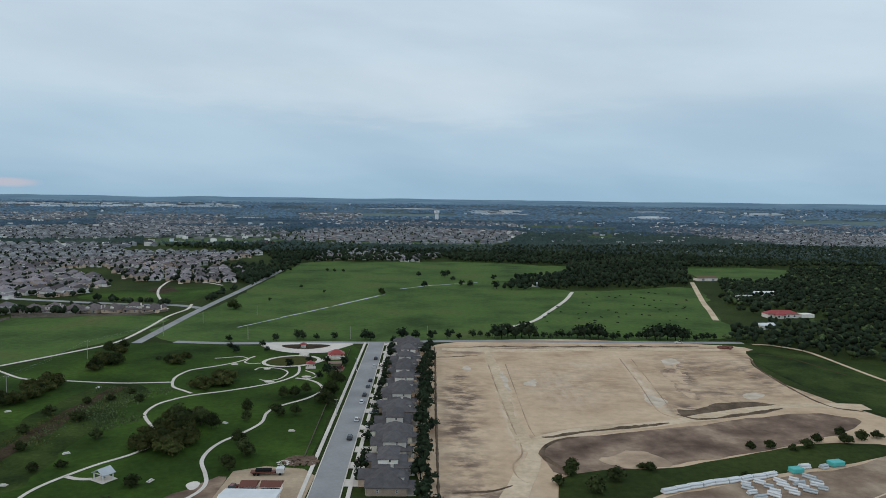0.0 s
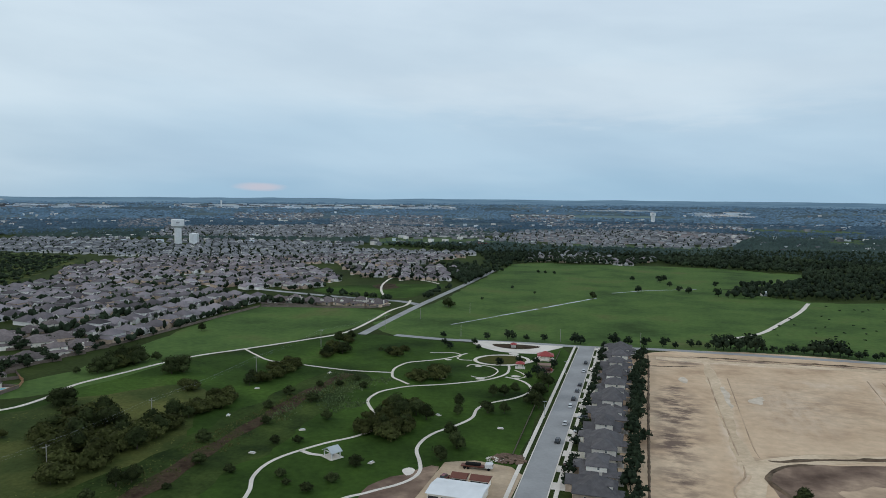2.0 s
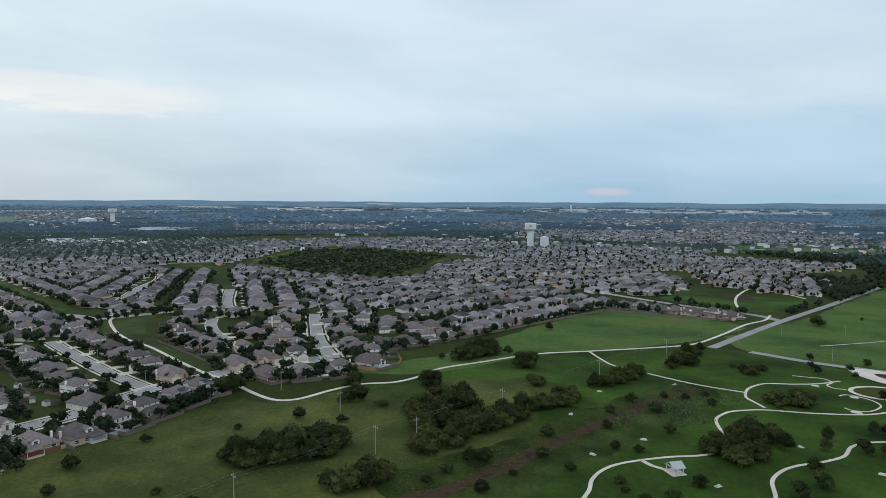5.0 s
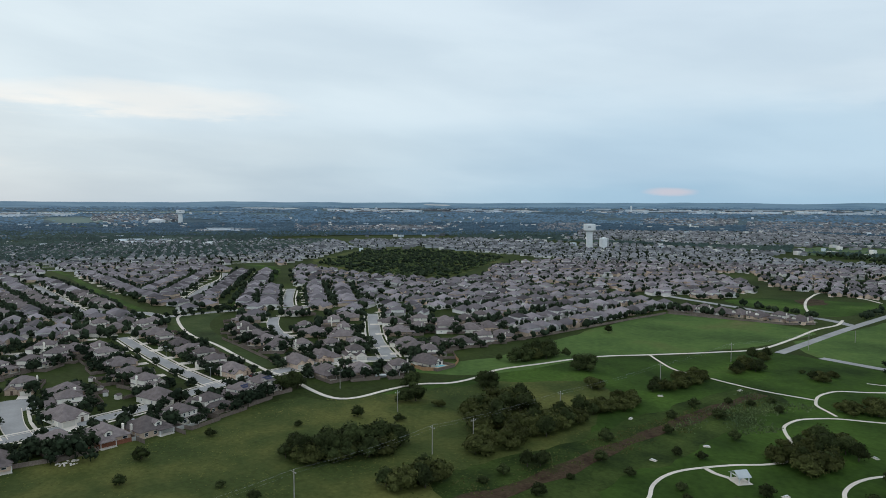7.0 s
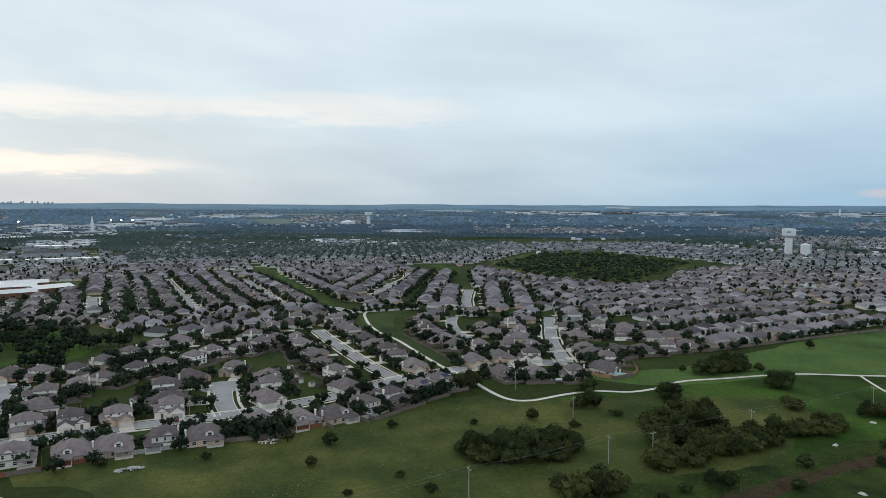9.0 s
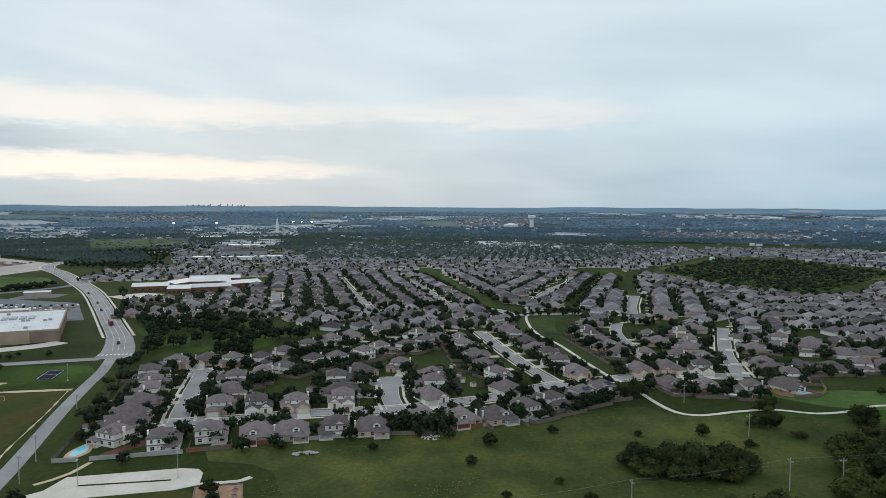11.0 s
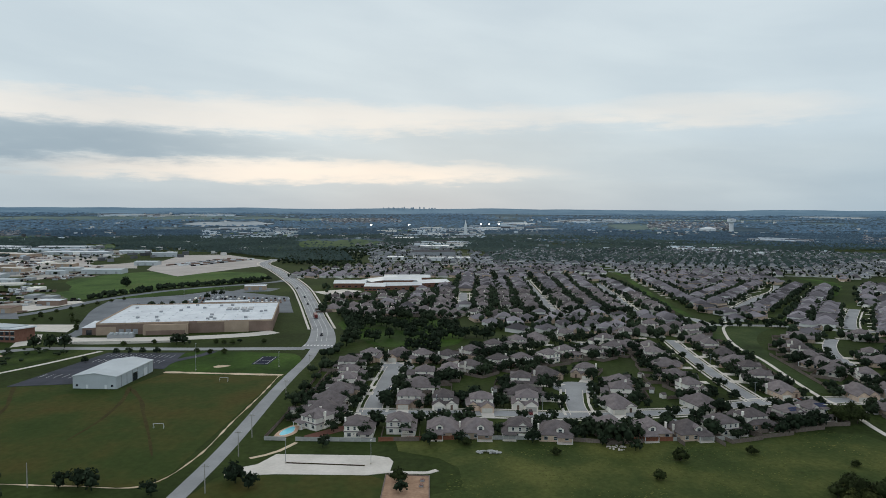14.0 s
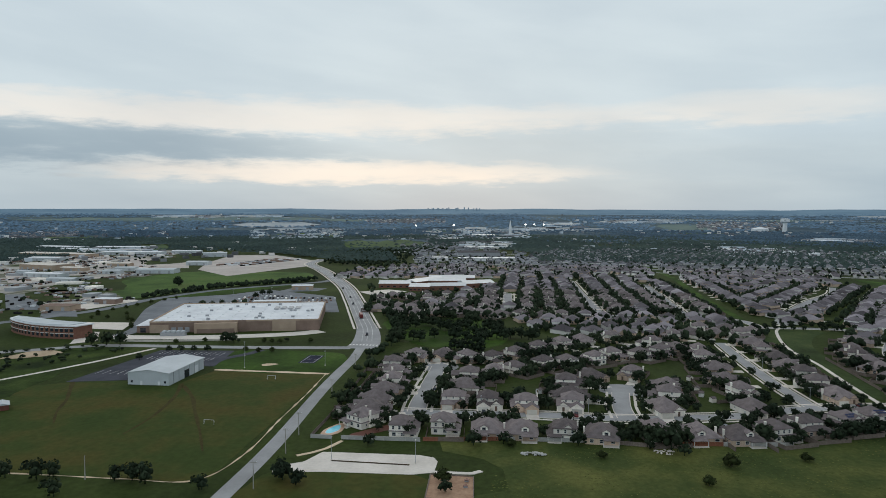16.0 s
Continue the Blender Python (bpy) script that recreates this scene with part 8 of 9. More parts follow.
def distant_buildings():
    """Pale roofs and sheds scattered over the far plain."""
    rng = random.Random(14)
    v, f, s = [], [], []

    def put(x, y, w, d, h, rz, m, z=0.0):
        c, sn = math.cos(rz), math.sin(rz)
        b = len(v)
        for pz in (z, z + h):
            v.extend((x + c * px - sn * py, y + sn * px + c * py, pz) for px, py in ((-w, -d), (w, -d), (w, d), (-w, d)))
        for q in ((0, 1, 5, 4), (1, 2, 6, 5), (2, 3, 7, 6), (3, 0, 4, 7), (4, 5, 6, 7)):
            f.append([b + i for i in q])
            s.append(m)

    for _ in range(2000):
        a = radians(rng.uniform(-138, 42))
        r = 1350 * (4300 / 1350) ** rng.random()
        x, y = r * math.sin(a), r * math.cos(a)
        if noise.noise(Vector((x * 0.0016, y * 0.0016, 9.0))) < -0.05:
            continue
        put(x, y, rng.uniform(4, 8), rng.uniform(3, 6), rng.uniform(7, 9.5) if r > 2300 else rng.uniform(4.5, 7), rng.uniform(0, 3), rng.choice((0, 0, 1, 2, 2, 2)), ground_height(r, a))
    # the estates: close-set low houses with shallow pyramids for roofs
    for a0, a1, d0, d1 in FAR_TOWNS:
        r0, r1 = range_at(d1), range_at(d0)
        for _ in range(int((r1 * r1 - r0 * r0) / 2 * radians(a1 - a0) / 520)):
            a, r = radians(rng.uniform(a0, a1)), rng.uniform(r0, r1)
            w, rz = rng.uniform(5, 7.5), rng.choice((0.0, 1.57)) + a0 + rng.uniform(-0.2, 0.2)
            put(r * math.sin(a), r * math.cos(a), w, w, 3.2, rz, rng.choice((0, 2, 2)), ground_height(r, a))
            b = len(v)
            v.append((r * math.sin(a), r * math.cos(a), ground_height(r, a) + 6.4))
            f.pop()
            s.pop()
            for q in range(4):
                f.append([b - 4 + q, b - 4 + (q + 1) % 4, b])
                s.append(2)
    # long pale sheds and shops, in broken clusters
    for a0, a1, d0, d1 in FAR_SHEDS:
        r0, r1 = range_at(d1), range_at(d0)
        for _ in range(int(10 + 5.5 * (a1 - a0))):
            a, r = radians(rng.uniform(a0, a1)), rng.uniform(r0, r1)
            big = (r / 2000) ** 0.8
            put(r * math.sin(a), r * math.cos(a), rng.uniform(8, 34) * big, rng.uniform(5, 12) * big, rng.uniform(4, 7), -a + rng.uniform(-0.35, 0.35), rng.choice((1, 1, 1, 0, 2)), ground_height(r, a))
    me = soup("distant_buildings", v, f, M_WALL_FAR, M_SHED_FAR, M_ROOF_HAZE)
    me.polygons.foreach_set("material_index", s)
    stuff("distant_buildings", me, "pale roofs and sheds scattered over the plain", "buildings")


distant_buildings()
# bare plots of the new estate beyond the woods, and far pastures
structure("bare_plots", slab([(-400, 1990), (-290, 1610), (-60, 1600), (-70, 1760), (-230, 2000)], 0.0, 0.1, smooth=40, ragged=30), M_PLOTS, "bare brown building plots far off", "plots")
structure("bare_plots", slab([(-60, 1700), (150, 1700), (230, 2200), (-20, 2350)], 0.0, 0.1, smooth=40, ragged=30), M_PLOTS, "pale graded building plots far off", "plots")
for poly in ([(-640, 1500), (-369, 1483), (-320, 1340), (-510, 1330), (-600, 1400)], [(-623, 1640), (-430, 1620), (-350, 1500), (-560, 1520)], [(343, 1718), (415, 1619), (480, 1938), (400, 1900)], [(-2300, -500), (-2500, -900), (-2700, -900), (-2600, -450)], [(-3000, -300), (-3100, -900), (-3250, -900), (-3150, -250)], [(-2900, 500), (-2950, 900), (-3100, 880), (-3050, 480)], [(-1650, -250), (-1700, -600), (-2000, -640), (-1950, -280)]):
    structure("far_pasture", slab(poly, 0.0, 0.12, smooth=40, ragged=25), M_MEADOW, "pale green pasture far off", "pasture")



def yard_clutter():
    """Small sheds, containers, trailers and vehicles standing about the industrial yards."""
    rng = random.Random(21)
    poly = [(-640, -450), (-720, -570), (-870, -750), (-1150, -960), (-1480, -1040), (-1580, -900), (-1400, -740), (-1150, -650), (-1010, -545), (-830, -560), (-700, -440)]
    v, f, s = [], [], []

    def put(x, y, w, d, h, rz, m):
        c, sn = math.cos(rz), math.sin(rz)
        b = len(v)
        for pz in (0.05, h):
            v.extend((x + c * px - sn * py, y + sn * px + c * py, pz) for px, py in ((-w, -d), (w, -d), (w, d), (-w, d)))
        for q in ((0, 1, 5, 4), (1, 2, 6, 5), (2, 3, 7, 6), (3, 0, 4, 7), (4, 5, 6, 7)):
            f.append([b + i for i in q])
            s.append(m)

    made = 0
    while made < 210:
        x, y = rng.uniform(-1600, -620), rng.uniform(-1050, -440)
        if not inside(x, y, poly):
            continue
        made += 1
        kind = rng.random()
        rz = radians(rng.choice((95, 5)) + rng.uniform(-8, 8))
        if kind < 0.2:
            put(x, y, rng.uniform(6, 16), rng.uniform(4, 8), rng.uniform(2.5, 4.0), rz, rng.choice((0, 3, 3)))
        else:
            for k in range(rng.randrange(3, 12)):
                put(x + k * 3.4 * math.cos(rz), y + k * 3.4 * math.sin(rz), 1.0, rng.uniform(2.0, 3.4), rng.uniform(1.2, 2.2), rz, rng.choice((1, 3, 2, 2, 3, 4)))
    for k in range(70):
        put(rng.uniform(-705, -575), rng.uniform(-540, -405), 0.95, 2.3, rng.uniform(1.4, 1.9), rng.choice((0.2, 1.77)), rng.choice((1, 2, 3, 4, 4)))
    for k in range(46):
        put(-742 - 1.0 * k + rng.uniform(-2, 2), -500 - 1.2 * (k % 23) - rng.uniform(0, 12), 1.2, rng.uniform(3, 5), 2.6, 1.9, rng.choice((1, 1, 3)))
    for k in range(60):
        put(-1120 - 8 * (k % 20) + rng.uniform(-2, 2), -470 - 22 * (k // 20) + 2.5 * (k % 20), 1.3, rng.uniform(3, 7), rng.uniform(1.5, 3), radians(25), rng.choice((1, 2, 3, 4)))
    for k in range(110):
        put(-658 - 5.6 * (k % 5) * 2.6 - 10 * (k // 55), -200 - 2.9 * (k // 5) * 1.6 + rng.uniform(-0.4, 0.4), 0.95, 2.2, 1.45, radians(13) + 1.57, rng.choice((1, 2, 3, 4, 0)))
    me = soup("yard_clutter", v, f, M_WALL, M_WHITE, M_BROWNWALL, M_METAL, M_RUBBER)
    me.polygons.foreach_set("material_index", s)
    stuff("yard_clutter", me, "sheds, trailers and vehicles crowded in industrial yards", "clutter")


yard_clutter()

sk = random.Random(41)
for k in range(13):
    a = radians(-97.9 + 0.36 * k + sk.uniform(-0.15, 0.15))
    tb = thing("office_tower", "hazy blue office tower of a city on the horizon", "tower", "city skyline", pose(4760 * math.sin(a), 4760 * math.cos(a), 88.0, 0, 0, math.degrees(-a)))
    h, w = 13.0 + sk.uniform(0, 9.0) * (1 if 3 < k < 10 else 0.4), sk.uniform(3.5, 8.0)
    part("shaft", boxm(-w, w, -5, 5, 0, h), M_SKYLINE, tb)
    part("crown", boxm(-w * 0.6, w * 0.6, -3, 3, h, h + sk.uniform(1.0, 3.0)), M_SKYLINE, tb)
ct = thing("control_tower", "slender white tower above far industrial roofs", "tower", m=pose(4020 * math.sin(radians(-34.9)), 4020 * math.cos(radians(-34.9)), ground_height(4020, radians(-34.9)), 0, 0, 35))
part("shaft", boxm(-4.2, 4.2, -4.2, 4.2, -2, 33, bevel=0.8), M_WHITE, ct)
part("cabin", boxm(-5.2, 5.2, -5.2, 5.2, 33.01, 38, bevel=0.8), M_WHITE, ct, "white cabin at the top")
# floodlights over the far stadium and the church tower
for x, y in ((-2960, 2), (-2985, 38), (-2960, 78), (-2790, -285), (-2700, -425)):
    fl = thing("floodlight", "tall stadium floodlight glowing white", "floodlight", "floodlights", pose(x, y, 0))
    part("mast", tube(bmesh.new(), (0, 0, 0), (0, 0, 32), 0.8, 0.5), M_METAL, fl)
    part("lamp_head", boxm(-0.8, 0.8, -3.2, 3.2, 30.5, 34.5), emitter("floodlight_glow", (1.0, 0.98, 0.92), 6.0) if "floodlight_glow" not in bpy.data.materials else bpy.data.materials["floodlight_glow"], fl, "glowing lamp bank")
ch = thing("church_tower", "slender white church tower far off", "tower", m=pose(-2470, -52, 0))
part("shaft", boxm(-5, 5, -5, 5, 0, 32), M_WHITE, ch)
part("spire", tube(bmesh.new(), (0, 0, 32), (0, 0, 58), 5.0, 0.3, 8), M_WHITE, ch)

# ---- farm by the wood ----
fh = thing("farmhouse", "white farmhouse with a red hipped roof", "house", m=pose(285, 580, 0, 0, 0, 4))
part("wall", boxm(-15, 12, -5, 5, 0, 3.4), M_WALL, fh, "white wall")
rb = bmesh.new()
hip(rb, -15, 12, -5, 5, 3.4, 0.5)
hip(rb, -9, -1, -8.5, 0, 3.3, 0.5)
bmesh.ops.recalc_face_normals(rb, faces=rb.faces)
part("roof", rb, M_REDROOF, fh, "red roof")
part("porch_wing", boxm(-8.6, -1.4, -8, -5.01, 0, 3.2), M_WALL, fh)
part("annexe", boxm(15, 26, -4, 4, 0, 3.0), M_WALL, fh, "white annexe")
for k in range(5):
    simple_window(fh, -12 + 5 * k, -5 if abs(-12 + 5 * k + 5) > 4 else -8, 1.7, 0, 1.4, 1.3)
for nm, x, y, w, d, roofm in (("white_barn", 329, 714, 26, 8, M_WHITE), ("blue_shed", 297, 682, 14, 8, M_STEELROOF), ("brown_farmhouse", 322, 850, 26, 12, M_BROWNROOF), ("garden_shed", 245, 523, 12, 6, M_WHITE), ("barn", 104, 770, 9, 5, M_STEELROOF)):
    hall_block(nm, "small farm building among trees", x, y, 10, w, d, 3.4, M_WALL, roofm, 1.6, "farm building")
rb_ = thing("red_barn", "long red-roofed barn on a far green", "barn", m=pose(-350, 1400, 0, 0, 0, 5))
part("wall", boxm(-12, 12, -5, 5, 0, 5), M_BROWNROOF, rb_)
part("roof", boxm(-12.5, 12.5, -5.5, 5.5, 5, 6.4, bevel=0.6), M_REDROOF, rb_)


# ---- fences ----
def fence_panel(length, h, material, solid=False):
    bm = bmesh.new()
    if solid:
        box(bm, 0, length - 0.03, -0.12, 0.12, 0, h, bevel=0.04)
    else:
        # boards side by side as one folded sheet, thick at every other board
        n = max(6, int(length / 0.3))
        rows = []
        for i in range(n):
            y = 0.014 if i % 2 else 0.040
            top = h * (1.0 - 0.015 * (i % 3))
            for x in (i * length / n, (i + 0.96) * length / n):
                rows.append([bm.verts.new((x, q, z)) for q, z in ((-y, 0.02), (-y, top), (y, top), (y, 0.02))])
        for A, B in zip(rows, rows[1:]):
            for j in range(3):
                bm.faces.new((A[j], A[j + 1], B[j + 1], B[j]))
        bmesh.ops.recalc_face_normals(bm, faces=bm.faces)
    return mesh_of("panel", bm, material)


def fence(pts, material, label, h=1.8, length=3.0, solid=False, name="fence"):
    root = thing(name, label, "fence")
    for (ax, ay), (bx, by) in zip(pts, pts[1:]):
        d = math.hypot(bx - ax, by - ay)
        n = max(1, round(d / length))
        me = fence_panel(d / n, h, material, solid)
        for i in range(n):
            ob = new("panel", me)
            ob.parent = root
            ob.matrix_local = pose(ax + (bx - ax) * i / n, ay + (by - ay) * i / n, 0, 0, 0, math.degrees(math.atan2(by - ay, bx - ax)))
    return root


fence([(-277, -88), (-277, -79)], M_STONEWALL, "grey masonry wall beside the pool garden", 1.7, solid=True)
fence([(-277, -75), (-278, -42)], M_STONEWALL, "long grey masonry garden wall", 1.7, solid=True)
fence([(-278.5, -41), (-283, -9)], M_REDFENCE, "red-stained board fence behind gardens")
fence([(-283.5, -8), (-285, 30)], M_STONEWALL, "long grey masonry wall behind gardens", 1.7, solid=True)
fence([(-285, 31), (-282, 50), (-285, 62)], M_WOODFENCE, "weathered board fence behind gardens")
fence([(-285, 62), (-287, 80)], M_REDFENCE, "red-brown board fence behind gardens")
fence([(-287, 80), (-290, 108), (-296, 108)], M_STONEWALL, "grey masonry corner wall", 1.7, solid=True)
fence([(-296, 109), (-306, 140), (-314, 158)], M_WOODFENCE, "dark weathered board fence below balconies")
fence([(-277, -88), (-300, -88), (-345, -89), (-410, -93)], M_WOODFENCE, "weathered board fence along the lane")
fence([(-322, 190), (-312, 209), (-301, 232)], M_WOODFENCE, "dark board fence above the trail")
fence([(-318, 243), (-306, 242), (-299, 248), (-301, 262), (-309, 272), (-318, 277)], M_TANFENCE, "new cedar fence round a pool garden", 2.0, 2.5)
fence([(-335, 284), (-334, 330), (-331, 366), (-332, 425), (-333, 485), (-332, 530)], M_WOODFENCE, "dark board fence between gardens and meadow", 1.8, 4.0)
fence([(-332, 532), (-300, 540), (-240, 556), (-228, 575)], M_WOODFENCE, "dark board fence round the last gardens", 1.8, 4.0)
fence([(-365, 185.5), (-395, 187), (-430, 189), (-465, 190.5)], M_WOODFENCE, "weathered fence along the green corridor", 1.8, 4.0)
fence([(-50, 250), (-54, 340), (-58, 438)], M_WOODFENCE, "low dark rail fence beside the street", 1.0, 6.0)


def garden_fences():
    """Board fences round the back gardens, joined."""
    v, f = [], []
    for x, y, rz, depth in HOUSES:
        if x > -60 or math.hypot(x + 298, y + 71) < 3:
            continue
        c, s = math.cos(radians(rz)), math.sin(radians(rz))
        y0, y1 = depth * 0.1, depth / 2 + 8.5
        for (ax, ay), (bx, by) in (((-7.9, y0), (-7.9, y1)), ((-7.9, y1), (7.9, y1)), ((7.9, y1), (7.9, y0))):
            P = [(x + c * px - s * py, y + s * px + c * py) for px, py in ((ax, ay), (bx, by))]
            if any(nearest_street(*p, STREETS_NEAR)[0] < 7.5 or p[0] > -279 for p in P):
                continue
            n = Vector((P[1][1] - P[0][1], P[0][0] - P[1][0])).normalized() * 0.04
            b = len(v)
            for z in (0.0, 1.8):
                for (qx, qy), k in ((P[0], 1), (P[1], 1), (P[1], -1), (P[0], -1)):
                    v.append((qx + n.x * k, qy + n.y * k, z))
            f.extend([b + i for i in q] for q in ((0, 1, 5, 4), (1, 2, 6, 5), (2, 3, 7, 6), (3, 0, 4, 7), (4, 5, 6, 7)))
    stuff("garden_fences", soup("garden_fences", v, f, M_WOODFENCE), "weathered board fences between back gardens", "fences")


garden_fences()


# ---- vehicles ----
def car_kit(L=4.6, W=1.85, H=1.5, pickup=False):
    body = bmesh.new()
    prof = [(-L / 2, 0.35), (L / 2, 0.35), (L / 2, 0.75), (L / 2 - 0.9, 0.95), (-L / 2 + 0.1, 1.0), (-L / 2, 0.85)]
    a = [body.verts.new((x, -W / 2, z)) for x, z in prof]
    b = [body.verts.new((x, W / 2, z)) for x, z in prof]
    body.faces.new(a)
    body.faces.new(b[::-1])
    for i in range(6):
        body.faces.new((a[i], b[i], b[(i + 1) % 6], a[(i + 1) % 6]))
    bmesh.ops.recalc_face_normals(body, faces=body.faces)
    bmesh.ops.bevel(body, geom=body.edges[:], offset=0.06, segments=1, affect="EDGES")
    cab = bmesh.new()
    x0, x1 = (0.0, 1.5) if pickup else (-L / 2 + 0.35, L / 2 - 1.1)
    lo = [cab.verts.new(p) for p in ((x0, -W / 2 + 0.08, 0.93), (x1, -W / 2 + 0.08, 0.93), (x1, W / 2 - 0.08, 0.93), (x0, W / 2 - 0.08, 0.93))]
    hi = [cab.verts.new(p) for p in ((x0 + 0.4, -W / 2 + 0.25, H), (x1 - 0.7, -W / 2 + 0.25, H), (x1 - 0.7, W / 2 - 0.25, H), (x0 + 0.4, W / 2 - 0.25, H))]
    for i in range(4):
        cab.faces.new((lo[i], lo[(i + 1) % 4], hi[(i + 1) % 4], hi[i]))
    cab.faces.new(hi)
    roof = boxm(x0 + 0.42, x1 - 0.72, -W / 2 + 0.26, W / 2 - 0.26, H, H + 0.05)
    wheel = tube(bmesh.new(), (0, -0.11, 0), (0, 0.11, 0), 0.34, n=12)
    return [mesh_of("body", body), mesh_of("glasshouse", cab, M_GLASS), mesh_of("car_roof", roof), mesh_of("wheel", wheel, M_RUBBER), L, W]


CARS = [car_kit(), car_kit(5.0, 1.95, 1.8), car_kit(5.6, 2.0, 1.85, True)]
PAINTED = {}


def put_car(x, y, rz, kind=0, paint=0, z=0.12, group="parked cars"):
    body, glass, roof, wheel, L, W = CARS[kind]
    word = ("white", "black", "silver", "dark red", "blue", "grey")[paint]
    c = thing("pickup_truck" if kind == 2 else "car", f"{word} {'pickup truck' if kind == 2 else 'car'} standing on pale concrete", "car", group, pose(x, y, z, 0, 0, rz))
    for name, me in (("body", body), ("car_roof", roof)):
        key = (me.name, paint)
        if key not in PAINTED:
            PAINTED[key] = me.copy()
            PAINTED[key].materials.clear()
            PAINTED[key].materials.append(CAR_PAINTS[paint])
        part(name, PAINTED[key], None, c)
    part("glasshouse", glass, None, c, "dark glazed cabin")
    for sx in (-1, 1):
        for sy in (-1, 1):
            w = part("wheel", wheel, None, c)
            w.matrix_local = pose(sx * L * 0.31, sy * (W / 2 - 0.1), 0.34)


for x, y, k, p in ((-36, 270, 1, 1), (-36, 293, 0, 0), (-37, 319, 0, 0), (-37, 331, 1, 1), (-37, 346, 0, 5), (-38, 388, 0, 0), (-39, 408, 1, 1), (-37, 358, 0, 1)):
    put_car(x, y, 90, k, p)
for x, y, k, p in ((-29, 284, 1, 0), (-29.5, 303, 1, 2), (-28.5, 246, 0, 3)):
    put_car(x, y, 180, k, p, 0.15)
for x, y, k, p, rz in ((-678, -170, 2, 1, 198), (-729, -186, 2, 1, 198), (-812, -216, 1, 1, 200), (-512, -118, 2, 1, 190)):
    put_car(x, y, rz, k, p, 0.14, "cars on the main road")
put_car(160, 466, 5, 2, 0, 0.12)
rc = random.Random(12)
drive = [h for h in HOUSES if h[0] < -60 and math.hypot(h[0], h[1]) < 400]
for x, y, rz, depth in rc.sample(drive, 14):
    c, s = math.cos(radians(rz)), math.sin(radians(rz))
    lx, ly = rc.choice((-1, 1)) * 2.6, -depth / 2 - 6.6
    put_car(x + c * lx - s * ly, y + s * lx + c * ly, rz + 90, rc.randrange(3), rc.randrange(6), 0.15)

tr = thing("articulated_lorry", "dark red articulated lorry on the main road", "lorry", m=pose(-597, -143, 0.14, 0, 0, 198))
part("trailer", boxm(-9, 4.0, -1.3, 1.3, 1.0, 3.9, bevel=0.08), plain("lorry_red", (0.15, 0.025, 0.02), rough=0.5), tr, "dark red box trailer")
part("cab", boxm(4.8, 7.6, -1.25, 1.25, 0.6, 3.2, bevel=0.25), CAR_PAINTS[3], tr, "dark red cab")
part("windscreen", boxm(7.45, 7.68, -1.05, 1.05, 1.9, 2.8), M_GLASS, tr)
part("chassis", boxm(-8.6, 7.0, -0.5, 0.5, 0.6, 1.0), M_RUBBER, tr)
for x in (-7.8, -6.5, 3.0, 4.4, 6.6):
    for s in (-1, 1):
        part("wheel", tube(bmesh.new(), (x, s * 1.25, 0.5), (x, s * 0.95, 0.5), 0.5, n=12), M_RUBBER, tr)

fb = thing("flatbed_truck", "dark flatbed truck with a white cab in the yard", "truck", m=pose(-59, 233.5, 0.16, 0, 0, 4))
part("bed", boxm(-6.0, 2.2, -1.2, 1.2, 0.95, 1.25), M_BROWNROOF, fb, "dark red flatbed")
part("load", boxm(-4.4, 1.0, -0.8, 0.8, 1.25, 2.1, bevel=0.15), M_RUBBER, fb, "dark load of pipes")
part("cab", boxm(2.6, 5.4, -1.15, 1.15, 0.6, 2.5, bevel=0.25), CAR_PAINTS[0], fb, "white cab")
part("windscreen", boxm(4.9, 5.43, -0.95, 0.95, 1.6, 2.2), M_GLASS, fb)
part("chassis", boxm(-5.6, 5.0, -0.5, 0.5, 0.55, 0.95), M_RUBBER, fb)
for x in (-4.6, -3.4, 4.0):
    for s in (-1, 1):
        part("wheel", tube(bmesh.new(), (x, s * 1.15, 0.5), (x, s * 0.85, 0.5), 0.5, n=12), M_RUBBER, fb)

# ---- poles and wires ----
def pole(x, y, h=11.0, arm=True, turn=0.0, label="weathered wooden power pole with a crossarm"):
    p = thing("power_pole", label, "power pole", "power poles", pose(x, y, 0, 0, 0, turn))
    part("shaft", tube(bmesh.new(), (0, 0, -0.3), (0, 0, h), 0.2, 0.13, 8), M_POLE, p)
    if arm:
        part("crossarm", boxm(-1.4, 1.4, -0.07, 0.07, h - 0.8, h - 0.62), M_POLE, p)
        for k in (-1.25, 0.0, 1.25):
            part("insulator", tube(bmesh.new(), (k, 0, h - 0.62 if k else h), (k, 0, h - 0.35 if k else h + 0.3), 0.07, n=6), M_WHITE, p)
    return p


LINE = [(-188, 40), (-194, 102), (-200, 163), (-200.5, 237), (-203, 320), (-206, 400), (-190, 470)]
for x, y in LINE:
    pole(x, y)
for x, y in ((-200, 184), (-252, 185), (-303, 186)):
    pole(x, y, 9.5, True, 90)
for x, y in ((-223, -91), (-258, -92), (-280, -94), (-338, -96), (-399, -99)):
    pole(x, y, 10.0, True, 90)
for x, y in ((-224, -153), (-130, 462), (-62, 468), (-10, 474), (-180, 520), (-150, 560)):
    pole(x, y, 8.5, False, 0, "plain wooden pole in the grass")


